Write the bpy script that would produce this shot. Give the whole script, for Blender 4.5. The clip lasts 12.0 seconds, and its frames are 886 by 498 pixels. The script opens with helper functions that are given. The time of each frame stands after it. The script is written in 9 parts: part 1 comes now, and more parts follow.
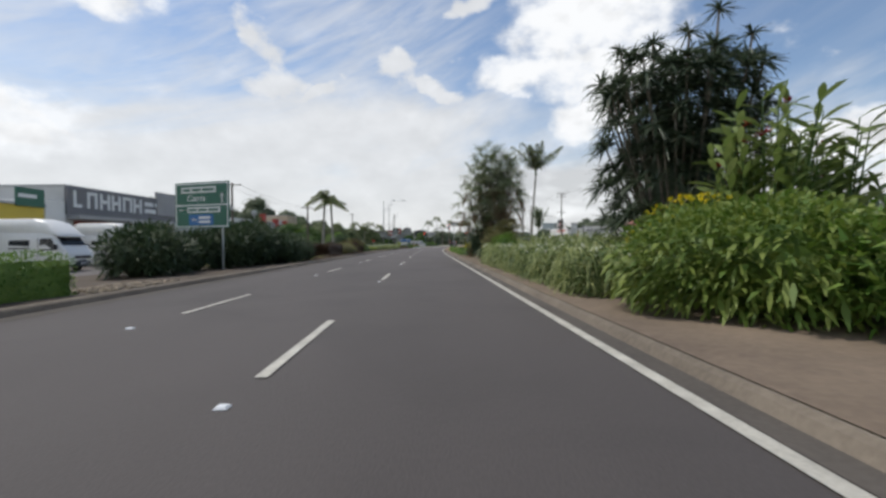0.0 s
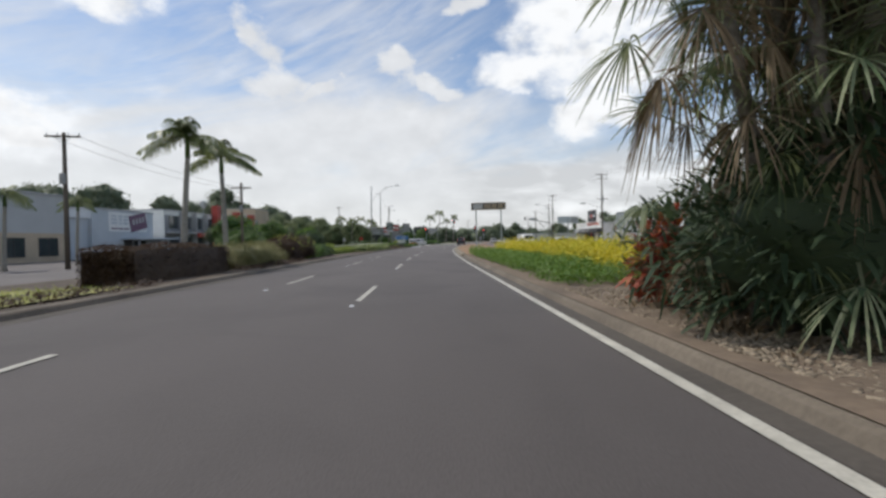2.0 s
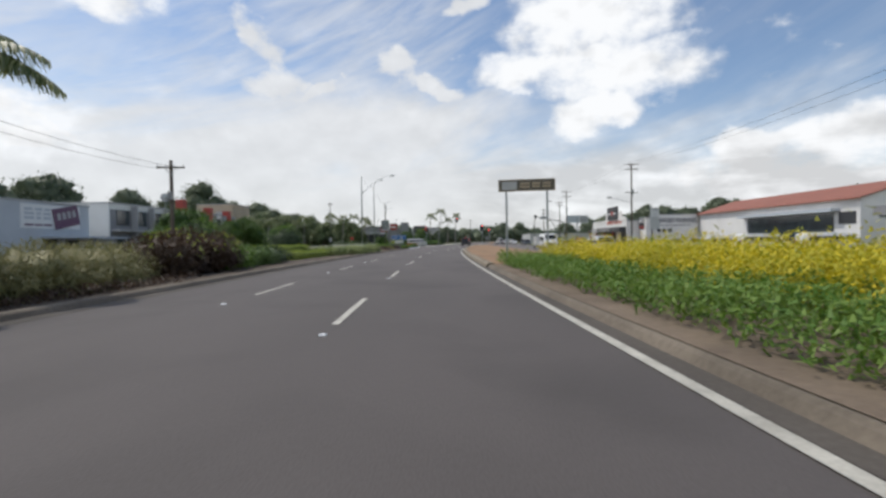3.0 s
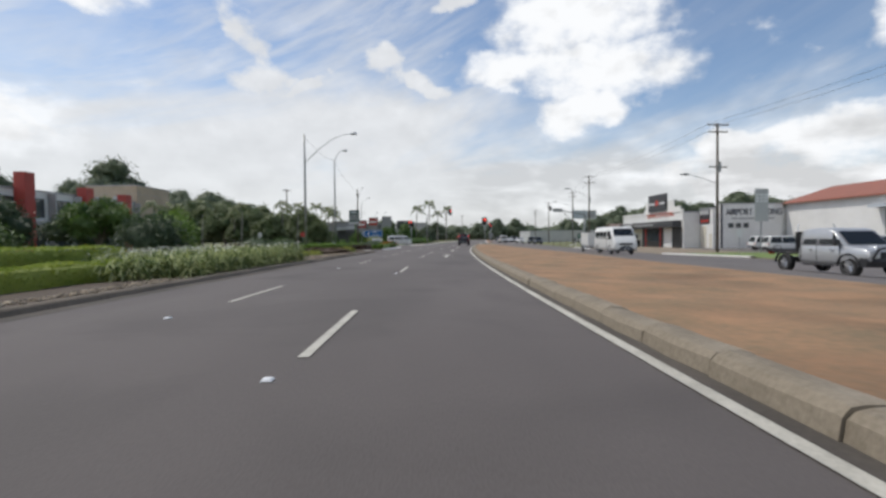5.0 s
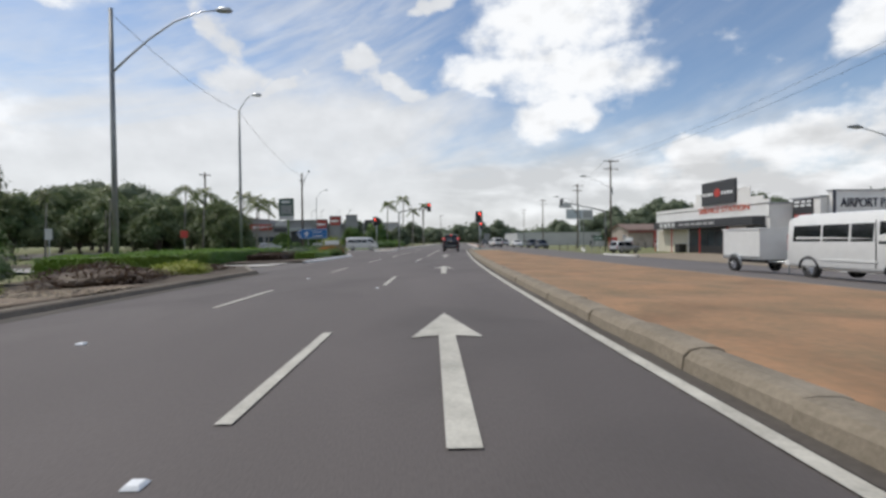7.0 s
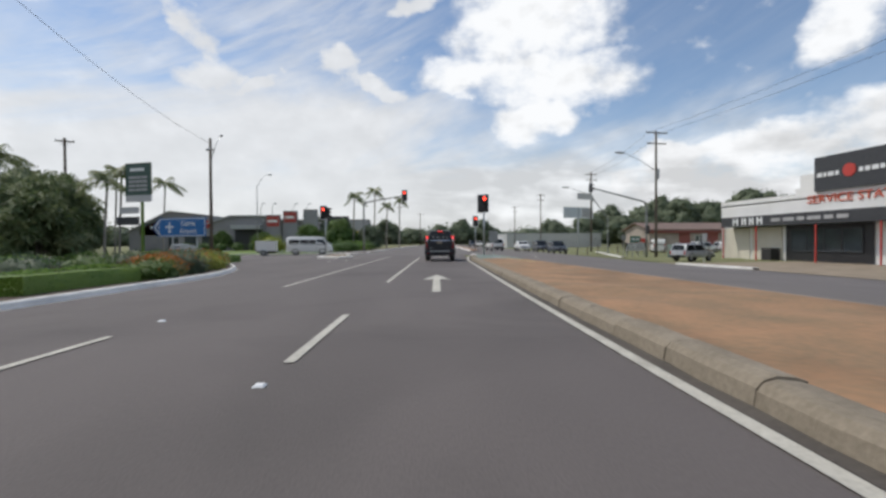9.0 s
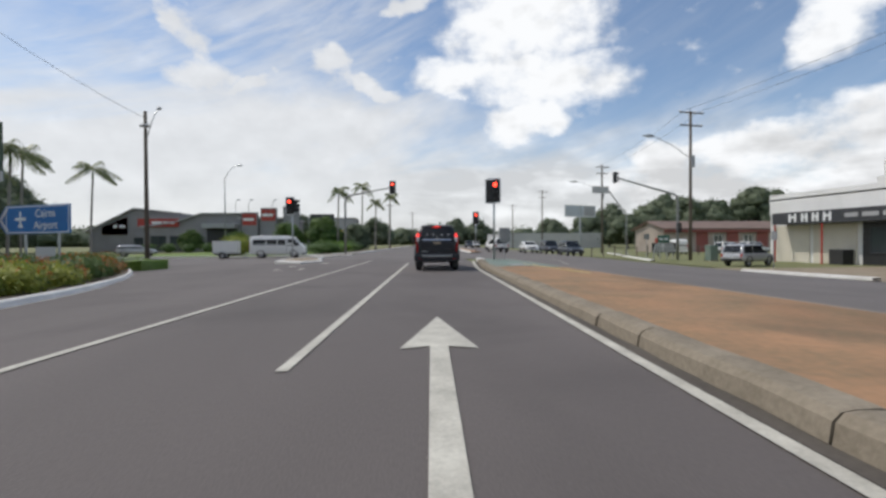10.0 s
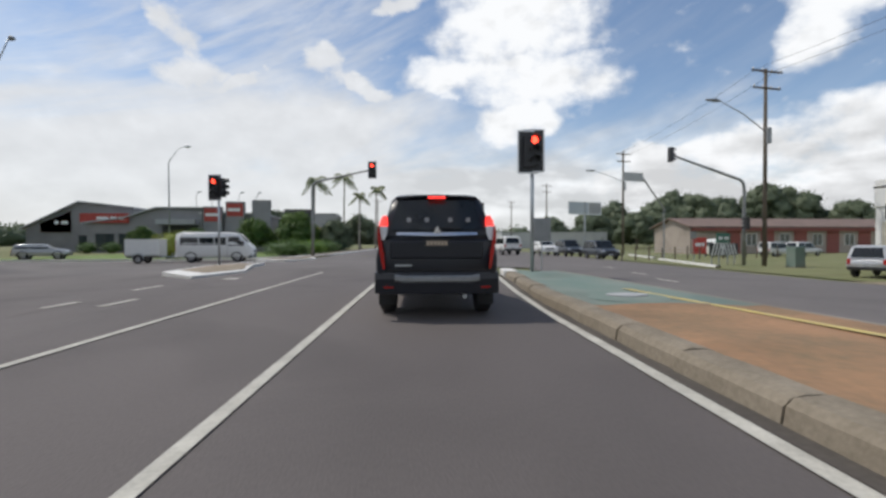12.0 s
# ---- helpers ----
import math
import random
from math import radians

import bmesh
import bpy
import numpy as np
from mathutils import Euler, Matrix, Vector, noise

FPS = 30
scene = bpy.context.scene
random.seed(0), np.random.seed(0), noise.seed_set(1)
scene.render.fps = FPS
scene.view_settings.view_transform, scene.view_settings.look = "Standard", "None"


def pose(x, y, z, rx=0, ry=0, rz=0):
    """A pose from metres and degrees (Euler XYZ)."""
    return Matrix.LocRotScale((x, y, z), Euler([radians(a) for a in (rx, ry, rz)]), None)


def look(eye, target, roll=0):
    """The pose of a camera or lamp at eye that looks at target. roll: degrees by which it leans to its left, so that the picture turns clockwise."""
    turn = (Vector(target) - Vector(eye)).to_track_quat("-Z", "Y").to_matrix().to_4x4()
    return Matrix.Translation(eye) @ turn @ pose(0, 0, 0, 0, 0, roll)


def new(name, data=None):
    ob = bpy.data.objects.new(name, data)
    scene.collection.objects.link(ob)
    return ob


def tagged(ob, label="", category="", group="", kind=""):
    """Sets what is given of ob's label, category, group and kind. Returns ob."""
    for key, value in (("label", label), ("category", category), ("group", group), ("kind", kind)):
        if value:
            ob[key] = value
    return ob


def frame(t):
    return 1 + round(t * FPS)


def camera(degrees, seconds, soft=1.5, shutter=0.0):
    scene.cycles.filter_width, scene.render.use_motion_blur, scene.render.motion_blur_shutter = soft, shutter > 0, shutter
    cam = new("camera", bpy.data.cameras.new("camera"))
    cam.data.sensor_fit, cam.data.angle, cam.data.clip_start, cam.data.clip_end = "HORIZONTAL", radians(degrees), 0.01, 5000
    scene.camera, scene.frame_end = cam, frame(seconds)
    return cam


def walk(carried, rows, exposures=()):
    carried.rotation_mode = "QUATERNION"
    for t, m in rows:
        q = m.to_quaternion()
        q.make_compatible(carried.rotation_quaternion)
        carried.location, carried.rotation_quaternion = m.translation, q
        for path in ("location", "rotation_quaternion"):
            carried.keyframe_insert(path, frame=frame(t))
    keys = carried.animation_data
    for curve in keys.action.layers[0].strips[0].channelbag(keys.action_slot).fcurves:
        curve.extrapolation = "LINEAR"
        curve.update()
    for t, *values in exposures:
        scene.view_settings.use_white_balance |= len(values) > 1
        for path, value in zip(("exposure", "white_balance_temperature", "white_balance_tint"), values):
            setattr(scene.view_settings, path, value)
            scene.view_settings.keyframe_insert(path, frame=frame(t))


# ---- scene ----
# ---------------------------------------------------------------- camera
cam = camera(87.8, 12.0, soft=2.9)
PATH = [
    (0.0, 0.000, 0.000, 0.400, -0.727, -0.329),
    (0.5, -0.285, 7.121, 0.420, -0.787, -0.674),
    (1.0, -0.565, 14.050, 0.512, -0.885, -0.875),
    (1.5, -0.845, 20.783, 0.627, -1.085, -0.821),
    (2.0, -1.132, 27.385, 0.612, -1.025, -1.023),
    (2.5, -1.429, 34.010, 0.741, -0.937, -0.687),
    (3.0, -1.732, 40.766, 0.643, -0.980, -0.893),
    (5.0, -2.474, 68.386, -0.922, -1.289, -0.640),
    (5.5, -2.512, 74.952, -1.627, -1.302, -0.784),
    (6.0, -2.464, 81.299, -2.383, -1.225, -0.886),
    (6.5, -2.336, 87.418, -3.170, -1.018, -0.777),
    (7.0, -2.132, 93.342, -3.872, -0.969, -0.556),
    (9.0, -0.841, 115.772, -6.489, -0.811, -0.328),
    (9.5, -0.438, 120.495, -6.954, -0.801, -0.369),
    (10.0, -0.041, 124.771, -7.362, -0.775, -0.340),
    (10.5, 0.333, 128.530, -7.720, -0.832, -0.265),
    (11.0, 0.673, 131.782, -8.005, -0.787, -0.239),
    (11.5, 0.966, 134.449, -8.239, -0.797, -0.195),
    (12.0, 1.200, 136.509, -8.395, -0.835, -0.199),
]
EYE = 1.13


def eye_pose(x, y, yaw, pitch, roll):
    yw, pt = radians(yaw), radians(pitch)
    ahead = Vector((-math.sin(yw) * math.cos(pt), math.cos(yw) * math.cos(pt), math.sin(pt)))
    eye = Vector((x, y, EYE))
    return look(eye, eye + ahead, roll)


walk(cam, [(t, eye_pose(x, y, a, b, c)) for t, x, y, a, b, c in PATH])

# ---------------------------------------------------------------- sky and sun
SUN_TURN, SUN_UP = radians(-62), radians(58)  # clockwise from +y, above the horizon


def sky_world():
    world = bpy.data.worlds.new("sky")
    scene.world = world
    world.use_nodes = True
    nt = world.node_tree
    n, l = nt.nodes, nt.links
    n.clear()

    def node(kind, **kw):
        k = n.new(kind)
        for a, b in kw.items():
            k.inputs[a].default_value = b
        return k

    def math_(op, a, b=None, c=None):
        k = n.new("ShaderNodeMath")
        k.operation = op
        for i, v in enumerate((a, b, c)):
            if v is None:
                continue
            if isinstance(v, (int, float)):
                k.inputs[i].default_value = v
            else:
                l.new(v, k.inputs[i])
        return k.outputs[0]

    def ramp01(v, lo, hi):
        k = n.new("ShaderNodeMapRange")
        k.interpolation_type = "SMOOTHSTEP"
        l.new(v, k.inputs[0])
        k.inputs[1].default_value, k.inputs[2].default_value = lo, hi
        return k.outputs[0]

    tc = n.new("ShaderNodeTexCoord")
    sep = n.new("ShaderNodeSeparateXYZ")
    l.new(tc.outputs["Generated"], sep.inputs[0])
    X, Y, Z = sep.outputs
    az = math_("MULTIPLY", math_("ARCTAN2", X, Y), 57.2958)
    el = math_("MULTIPLY", math_("ARCSINE", Z), 57.2958)
    # slow warp makes the cloud outlines uneven

    def noise(scale, detail, rough, lift=0.0, seed=0.0):
        cb = n.new("ShaderNodeCombineXYZ")
        l.new(math_("MULTIPLY", az, 0.1), cb.inputs[0])
        l.new(math_("MULTIPLY", math_("ADD", el, lift), 0.14), cb.inputs[1])
        cb.inputs[2].default_value = seed
        k = node("ShaderNodeTexNoise", Scale=scale, Detail=detail, Roughness=rough)
        l.new(cb.outputs[0], k.inputs["Vector"])
        return k

    def cloud_noise(along, up, lean, detail, rough, seed):
        """Noise drawn out along a slanted direction: streaks and sheets."""
        cb = n.new("ShaderNodeCombineXYZ")
        l.new(math_("MULTIPLY", az, along), cb.inputs[0])
        l.new(math_("MULTIPLY", math_("ADD", el, math_("MULTIPLY", az, lean)), up), cb.inputs[1])
        cb.inputs[2].default_value = seed
        k = node("ShaderNodeTexNoise", Scale=1.0, Detail=detail, Roughness=rough, Distortion=0.35)
        l.new(cb.outputs[0], k.inputs["Vector"])
        return k.outputs[0]

    fine = noise(2.6, 10.0, 0.58).outputs[0]
    sepn = n.new("ShaderNodeSeparateColor")
    l.new(noise(1.5, 6.0, 0.5, 0, 9.1).outputs[1], sepn.inputs[0])
    warped = lambda k: (math_("ADD", az, math_("MULTIPLY", math_("SUBTRACT", sepn.outputs[0], 0.5), k)), math_("ADD", el, math_("MULTIPLY", math_("SUBTRACT", sepn.outputs[1], 0.5), k * 0.75)))

    def heap_cover(heaps, azw, elw):
        """Cover of a group of heaps: azimuth, elevation, half widths, lean."""
        cover = None
        for a, e, ra, re, lean in heaps:
            da = math_("SUBTRACT", azw, a)
            de = math_("SUBTRACT", math_("SUBTRACT", elw, e), math_("MULTIPLY", da, lean))
            q = math_("ADD", math_("POWER", math_("ABSOLUTE", math_("DIVIDE", da, ra)), 2.0), math_("POWER", math_("ABSOLUTE", math_("DIVIDE", de, re)), 2.0))
            k = math_("MAXIMUM", math_("SUBTRACT", 1.4, q), 0.0)
            cover = k if cover is None else math_("MAXIMUM", cover, k)
        return cover

    # bright cumulus: the great one over the road, the row low to its side, and those outside the view
    big = heap_cover([(17.5, 25.5, 10.5, 6.0, 0.05), (20.5, 18.6, 10.0, 4.2, 0), (9.5, 19.8, 6.5, 2.4, 0.05), (17.0, 14.6, 6.0, 2.8, 0), (41, 9.4, 9.5, 2.6, 0), (33.5, 9.2, 5.5, 2.6, 0), (52, 10.5, 8, 3.2, 0), (48.5, 20.5, 4.0, 4.8, 0.3), (36, 5.5, 14, 5.0, 0), (52, 5.5, 14, 6.0, 0),
                      (-40, 24.5, 8.5, 2.6, -0.1), (-46, 11.0, 10, 4.0, 0), (70, 14, 12, 8, 0), (-74, 16, 14, 9, 0), (150, 25, 30, 14, 0), (-140, 30, 34, 14, 0)], *warped(9.0))
    # thin scraps with tails
    thin = heap_cover([(-6.2, 20.6, 2.9, 2.3, -0.3), (-1.5, 18.4, 5.2, 1.4, -0.3), (3.5, 27.2, 4.0, 0.9, 0.3), (-20.0, 18.0, 4.4, 2.2, 0.1), (-21.5, 22.0, 3.2, 2.2, -0.85), (-16, 17.6, 5.0, 0.9, 0.4)], *warped(5.0))
    heap = ramp01(math_("ADD", big, math_("MULTIPLY", math_("SUBTRACT", fine, 0.5), 2.0)), 0.0, 1.25)
    scrap = math_("MULTIPLY", ramp01(math_("ADD", thin, math_("MULTIPLY", math_("SUBTRACT", fine, 0.5), 3.0)), 0.1, 1.3), 0.92)
    sheet = cloud_noise(0.045, 0.16, -0.25, 7.0, 0.55, 4.3)
    veil = ramp01(math_("ADD", math_("MULTIPLY", math_("SUBTRACT", sheet, 0.5), 26.0), math_("ADD", el, math_("MULTIPLY", math_("MAXIMUM", az, 0.0), 0.17))), 22.0, 10.0)
    streak = cloud_noise(0.07, 0.34, -0.45, 9.0, 0.62, 1.7)
    left = ramp01(az, 14.0, -8.0)
    wisps = math_("MULTIPLY", math_("MULTIPLY", ramp01(streak, 0.30, 0.74), 0.62), math_("ADD", math_("MULTIPLY", left, 0.82), 0.18))
    cloud = math_("MAXIMUM", math_("MAXIMUM", heap, scrap), math_("MAXIMUM", math_("MULTIPLY", veil, 0.93), wisps))

    sky = n.new("ShaderNodeTexSky")
    sky.sky_type = "NISHITA"
    sky.sun_disc = False
    sky.sun_elevation, sky.sun_rotation = SUN_UP, SUN_TURN
    sky.air_density, sky.dust_density, sky.ozone_density = 1.0, 0.6, 1.0
    blue = n.new("ShaderNodeMixRGB")
    blue.blend_type = "MULTIPLY"
    blue.inputs[0].default_value = 1.0
    l.new(sky.outputs[0], blue.inputs[1])
    blue.inputs[2].default_value = (0.122, 0.124, 0.126, 1)
    # cloud brightness: white tops, greyer undersides
    lit = math_("MULTIPLY", math_("SUBTRACT", noise(1.9, 5.0, 0.5).outputs[0], noise(1.9, 5.0, 0.5, 1.7).outputs[0]), math_("ADD", math_("MULTIPLY", math_("MAXIMUM", math_("MULTIPLY", heap, 1.0), ramp01(az, 5.0, 22.0)), 0.55), 0.3))
    shade = math_("ADD", math_("MULTIPLY", lit, 1.0), math_("MULTIPLY", heap, math_("ADD", 0.16, math_("MULTIPLY", ramp01(el, 9.0, 15.0), 0.14))))
    low = math_("MULTIPLY", math_("MULTIPLY", ramp01(el, 13.0, 7.0), ramp01(az, -6.0, 12.0)), math_("SUBTRACT", 1.0, math_("MULTIPLY", ramp01(el, 9.0, 12.0), heap)))
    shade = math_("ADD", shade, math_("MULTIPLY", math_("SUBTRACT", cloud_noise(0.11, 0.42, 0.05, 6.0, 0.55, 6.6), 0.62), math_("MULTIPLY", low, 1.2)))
    tone = n.new("ShaderNodeMapRange")
    l.new(shade, tone.inputs[0])
    tone.inputs[1].default_value, tone.inputs[2].default_value = -0.16, 0.24
    tone.inputs[3].default_value, tone.inputs[4].default_value = 0.66, 0.98
    white = n.new("ShaderNodeCombineColor")
    l.new(math_("MULTIPLY", tone.outputs[0], 0.985), white.inputs[0])
    l.new(tone.outputs[0], white.inputs[1])
    l.new(math_("MULTIPLY", tone.outputs[0], 1.02), white.inputs[2])
    mix = n.new("ShaderNodeMixRGB")
    l.new(cloud, mix.inputs[0])
    l.new(blue.outputs[0], mix.inputs[1])
    l.new(white.outputs[0], mix.inputs[2])
    bg = n.new("ShaderNodeBackground")
    l.new(mix.outputs[0], bg.inputs[0])
    bg.inputs[1].default_value = 1.0
    out = n.new("ShaderNodeOutputWorld")
    l.new(bg.outputs[0], out.inputs[0])


sky_world()
sun = new("sun", bpy.data.lights.new("sun", "SUN"))
sun.data.energy, sun.data.angle, sun.data.color = 2.6, radians(1.2), (1.0, 0.95, 0.87)
sun.matrix_world = look((0, 0, 60), Vector((0, 0, 60)) - Vector((math.sin(SUN_TURN) * math.cos(SUN_UP), math.cos(SUN_TURN) * math.cos(SUN_UP), math.sin(SUN_UP))))


# ---------------------------------------------------------------- materials
def mat(name, a, b=None, rough=0.7, metal=0.0, scale=4.0, bump=0.0, fine=40.0, gloss=0.5, per_object=0.0, island=0.0, stain=0.0, glow=None, stretch=None):
    """Two-tone noise material: a and b are base colours, scale the broad pattern (per metre), fine the grain."""
    m = bpy.data.materials.new(name)
    m.use_nodes = True
    n, l = m.node_tree.nodes, m.node_tree.links
    p = n["Principled BSDF"]
    p.inputs["Roughness"].default_value, p.inputs["Metallic"].default_value = rough, metal
    p.inputs["Specular IOR Level"].default_value = gloss
    b = b or tuple(c * 0.8 for c in a)
    tc = n.new("ShaderNodeTexCoord")
    vec = tc.outputs["Object"]
    if stretch:
        mp = n.new("ShaderNodeMapping")
        mp.inputs["Scale"].default_value = stretch
        l.new(vec, mp.inputs[0])
        vec = mp.outputs[0]
    n1 = n.new("ShaderNodeTexNoise")
    n1.inputs["Scale"].default_value, n1.inputs["Detail"].default_value = scale, 5.0
    n2 = n.new("ShaderNodeTexNoise")
    n2.inputs["Scale"].default_value, n2.inputs["Detail"].default_value = fine, 3.0
    l.new(vec, n1.inputs["Vector"]), l.new(vec, n2.inputs["Vector"])
    add = n.new("ShaderNodeMath")
    add.operation = "MULTIPLY_ADD"
    l.new(n2.outputs[0], add.inputs[0])
    add.inputs[1].default_value = 0.6
    sub = n.new("ShaderNodeMath")
    sub.operation = "SUBTRACT"
    l.new(n1.outputs[0], sub.inputs[0])
    sub.inputs[1].default_value = 0.3
    l.new(sub.outputs[0], add.inputs[2])
    fac = add.outputs[0]
    for amount, src in ((per_object, "o"), (island, "i")):
        if amount:
            r = n.new("ShaderNodeObjectInfo") if src == "o" else n.new("ShaderNodeNewGeometry")
            k = n.new("ShaderNodeMath")
            k.operation = "MULTIPLY_ADD"
            l.new(r.outputs["Random" if src == "o" else "Random Per Island"], k.inputs[0])
            k.inputs[1].default_value = amount
            l.new(fac, k.inputs[2])
            k2 = n.new("ShaderNodeMath")
            k2.operation = "SUBTRACT"
            l.new(k.outputs[0], k2.inputs[0])
            k2.inputs[1].default_value = amount / 2
            fac = k2.outputs[0]
    ramp = n.new("ShaderNodeMapRange")
    ramp.inputs[1].default_value, ramp.inputs[2].default_value = 0.25, 0.75
    l.new(fac, ramp.inputs[0])
    mix = n.new("ShaderNodeMixRGB")
    mix.inputs[1].default_value, mix.inputs[2].default_value = (*a, 1), (*b, 1)
    l.new(ramp.outputs[0], mix.inputs[0])
    col = mix.outputs[0]
    if stain:
        n3 = n.new("ShaderNodeTexNoise")
        n3.inputs["Scale"].default_value, n3.inputs["Detail"].default_value, n3.inputs["Distortion"].default_value = 0.35, 6.0, 0.6
        l.new(tc.outputs["Object"], n3.inputs["Vector"])
        r3 = n.new("ShaderNodeMapRange")
        r3.inputs[1].default_value, r3.inputs[2].default_value, r3.inputs[4].default_value = 0.5, 0.75, stain
        l.new(n3.outputs[0], r3.inputs[0])
        m3 = n.new("ShaderNodeMixRGB")
        m3.inputs[2].default_value = (*(c * 0.35 for c in a), 1)
        l.new(r3.outputs[0], m3.inputs[0]), l.new(col, m3.inputs[1])
        col = m3.outputs[0]
    l.new(col, p.inputs["Base Color"])
    if bump:
        bp = n.new("ShaderNodeBump")
        bp.inputs["Strength"].default_value, bp.inputs["Distance"].default_value = bump, 0.02
        l.new(n2.outputs[0], bp.inputs["Height"])
        l.new(bp.outputs[0], p.inputs["Normal"])
    if glow:
        p.inputs["Emission Color"].default_value = (*glow[:3], 1)
        p.inputs["Emission Strength"].default_value = glow[3]
    return m


def leaf_mat(name, a, b, rough=0.62, island=0.9):
    """Leaves: colour varies from leaf to leaf, and light comes through."""
    m = mat(name, a, b, rough=rough, scale=0.6, fine=6.0, island=island)
    m.node_tree.nodes["Principled BSDF"].inputs["Transmission Weight"].default_value = 0.0
    n, l = m.node_tree.nodes, m.node_tree.links
    p = n["Principled BSDF"]
    tr = n.new("ShaderNodeBsdfTranslucent")
    l.new(p.inputs["Base Color"].links[0].from_socket, tr.inputs[0])
    mx = n.new("ShaderNodeMixShader")
    mx.inputs[0].default_value = 0.3
    out = n["Material Output"]
    l.new(p.outputs[0], mx.inputs[1]), l.new(tr.outputs[0], mx.inputs[2]), l.new(mx.outputs[0], out.inputs[0])
    return m


def paler_along(m):
    """Asphalt that is darker at the near end and grows paler along the road."""
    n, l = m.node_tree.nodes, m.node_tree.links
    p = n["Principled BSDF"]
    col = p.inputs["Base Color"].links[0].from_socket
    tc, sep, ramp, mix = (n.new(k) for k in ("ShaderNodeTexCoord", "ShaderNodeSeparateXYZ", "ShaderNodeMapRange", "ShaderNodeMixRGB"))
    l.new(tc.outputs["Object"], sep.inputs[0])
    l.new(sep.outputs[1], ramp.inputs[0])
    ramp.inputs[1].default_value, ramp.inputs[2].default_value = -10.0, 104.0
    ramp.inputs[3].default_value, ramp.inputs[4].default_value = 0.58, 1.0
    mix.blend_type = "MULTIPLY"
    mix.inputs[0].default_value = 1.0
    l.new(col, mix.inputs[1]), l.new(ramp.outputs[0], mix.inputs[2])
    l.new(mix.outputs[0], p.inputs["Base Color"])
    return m


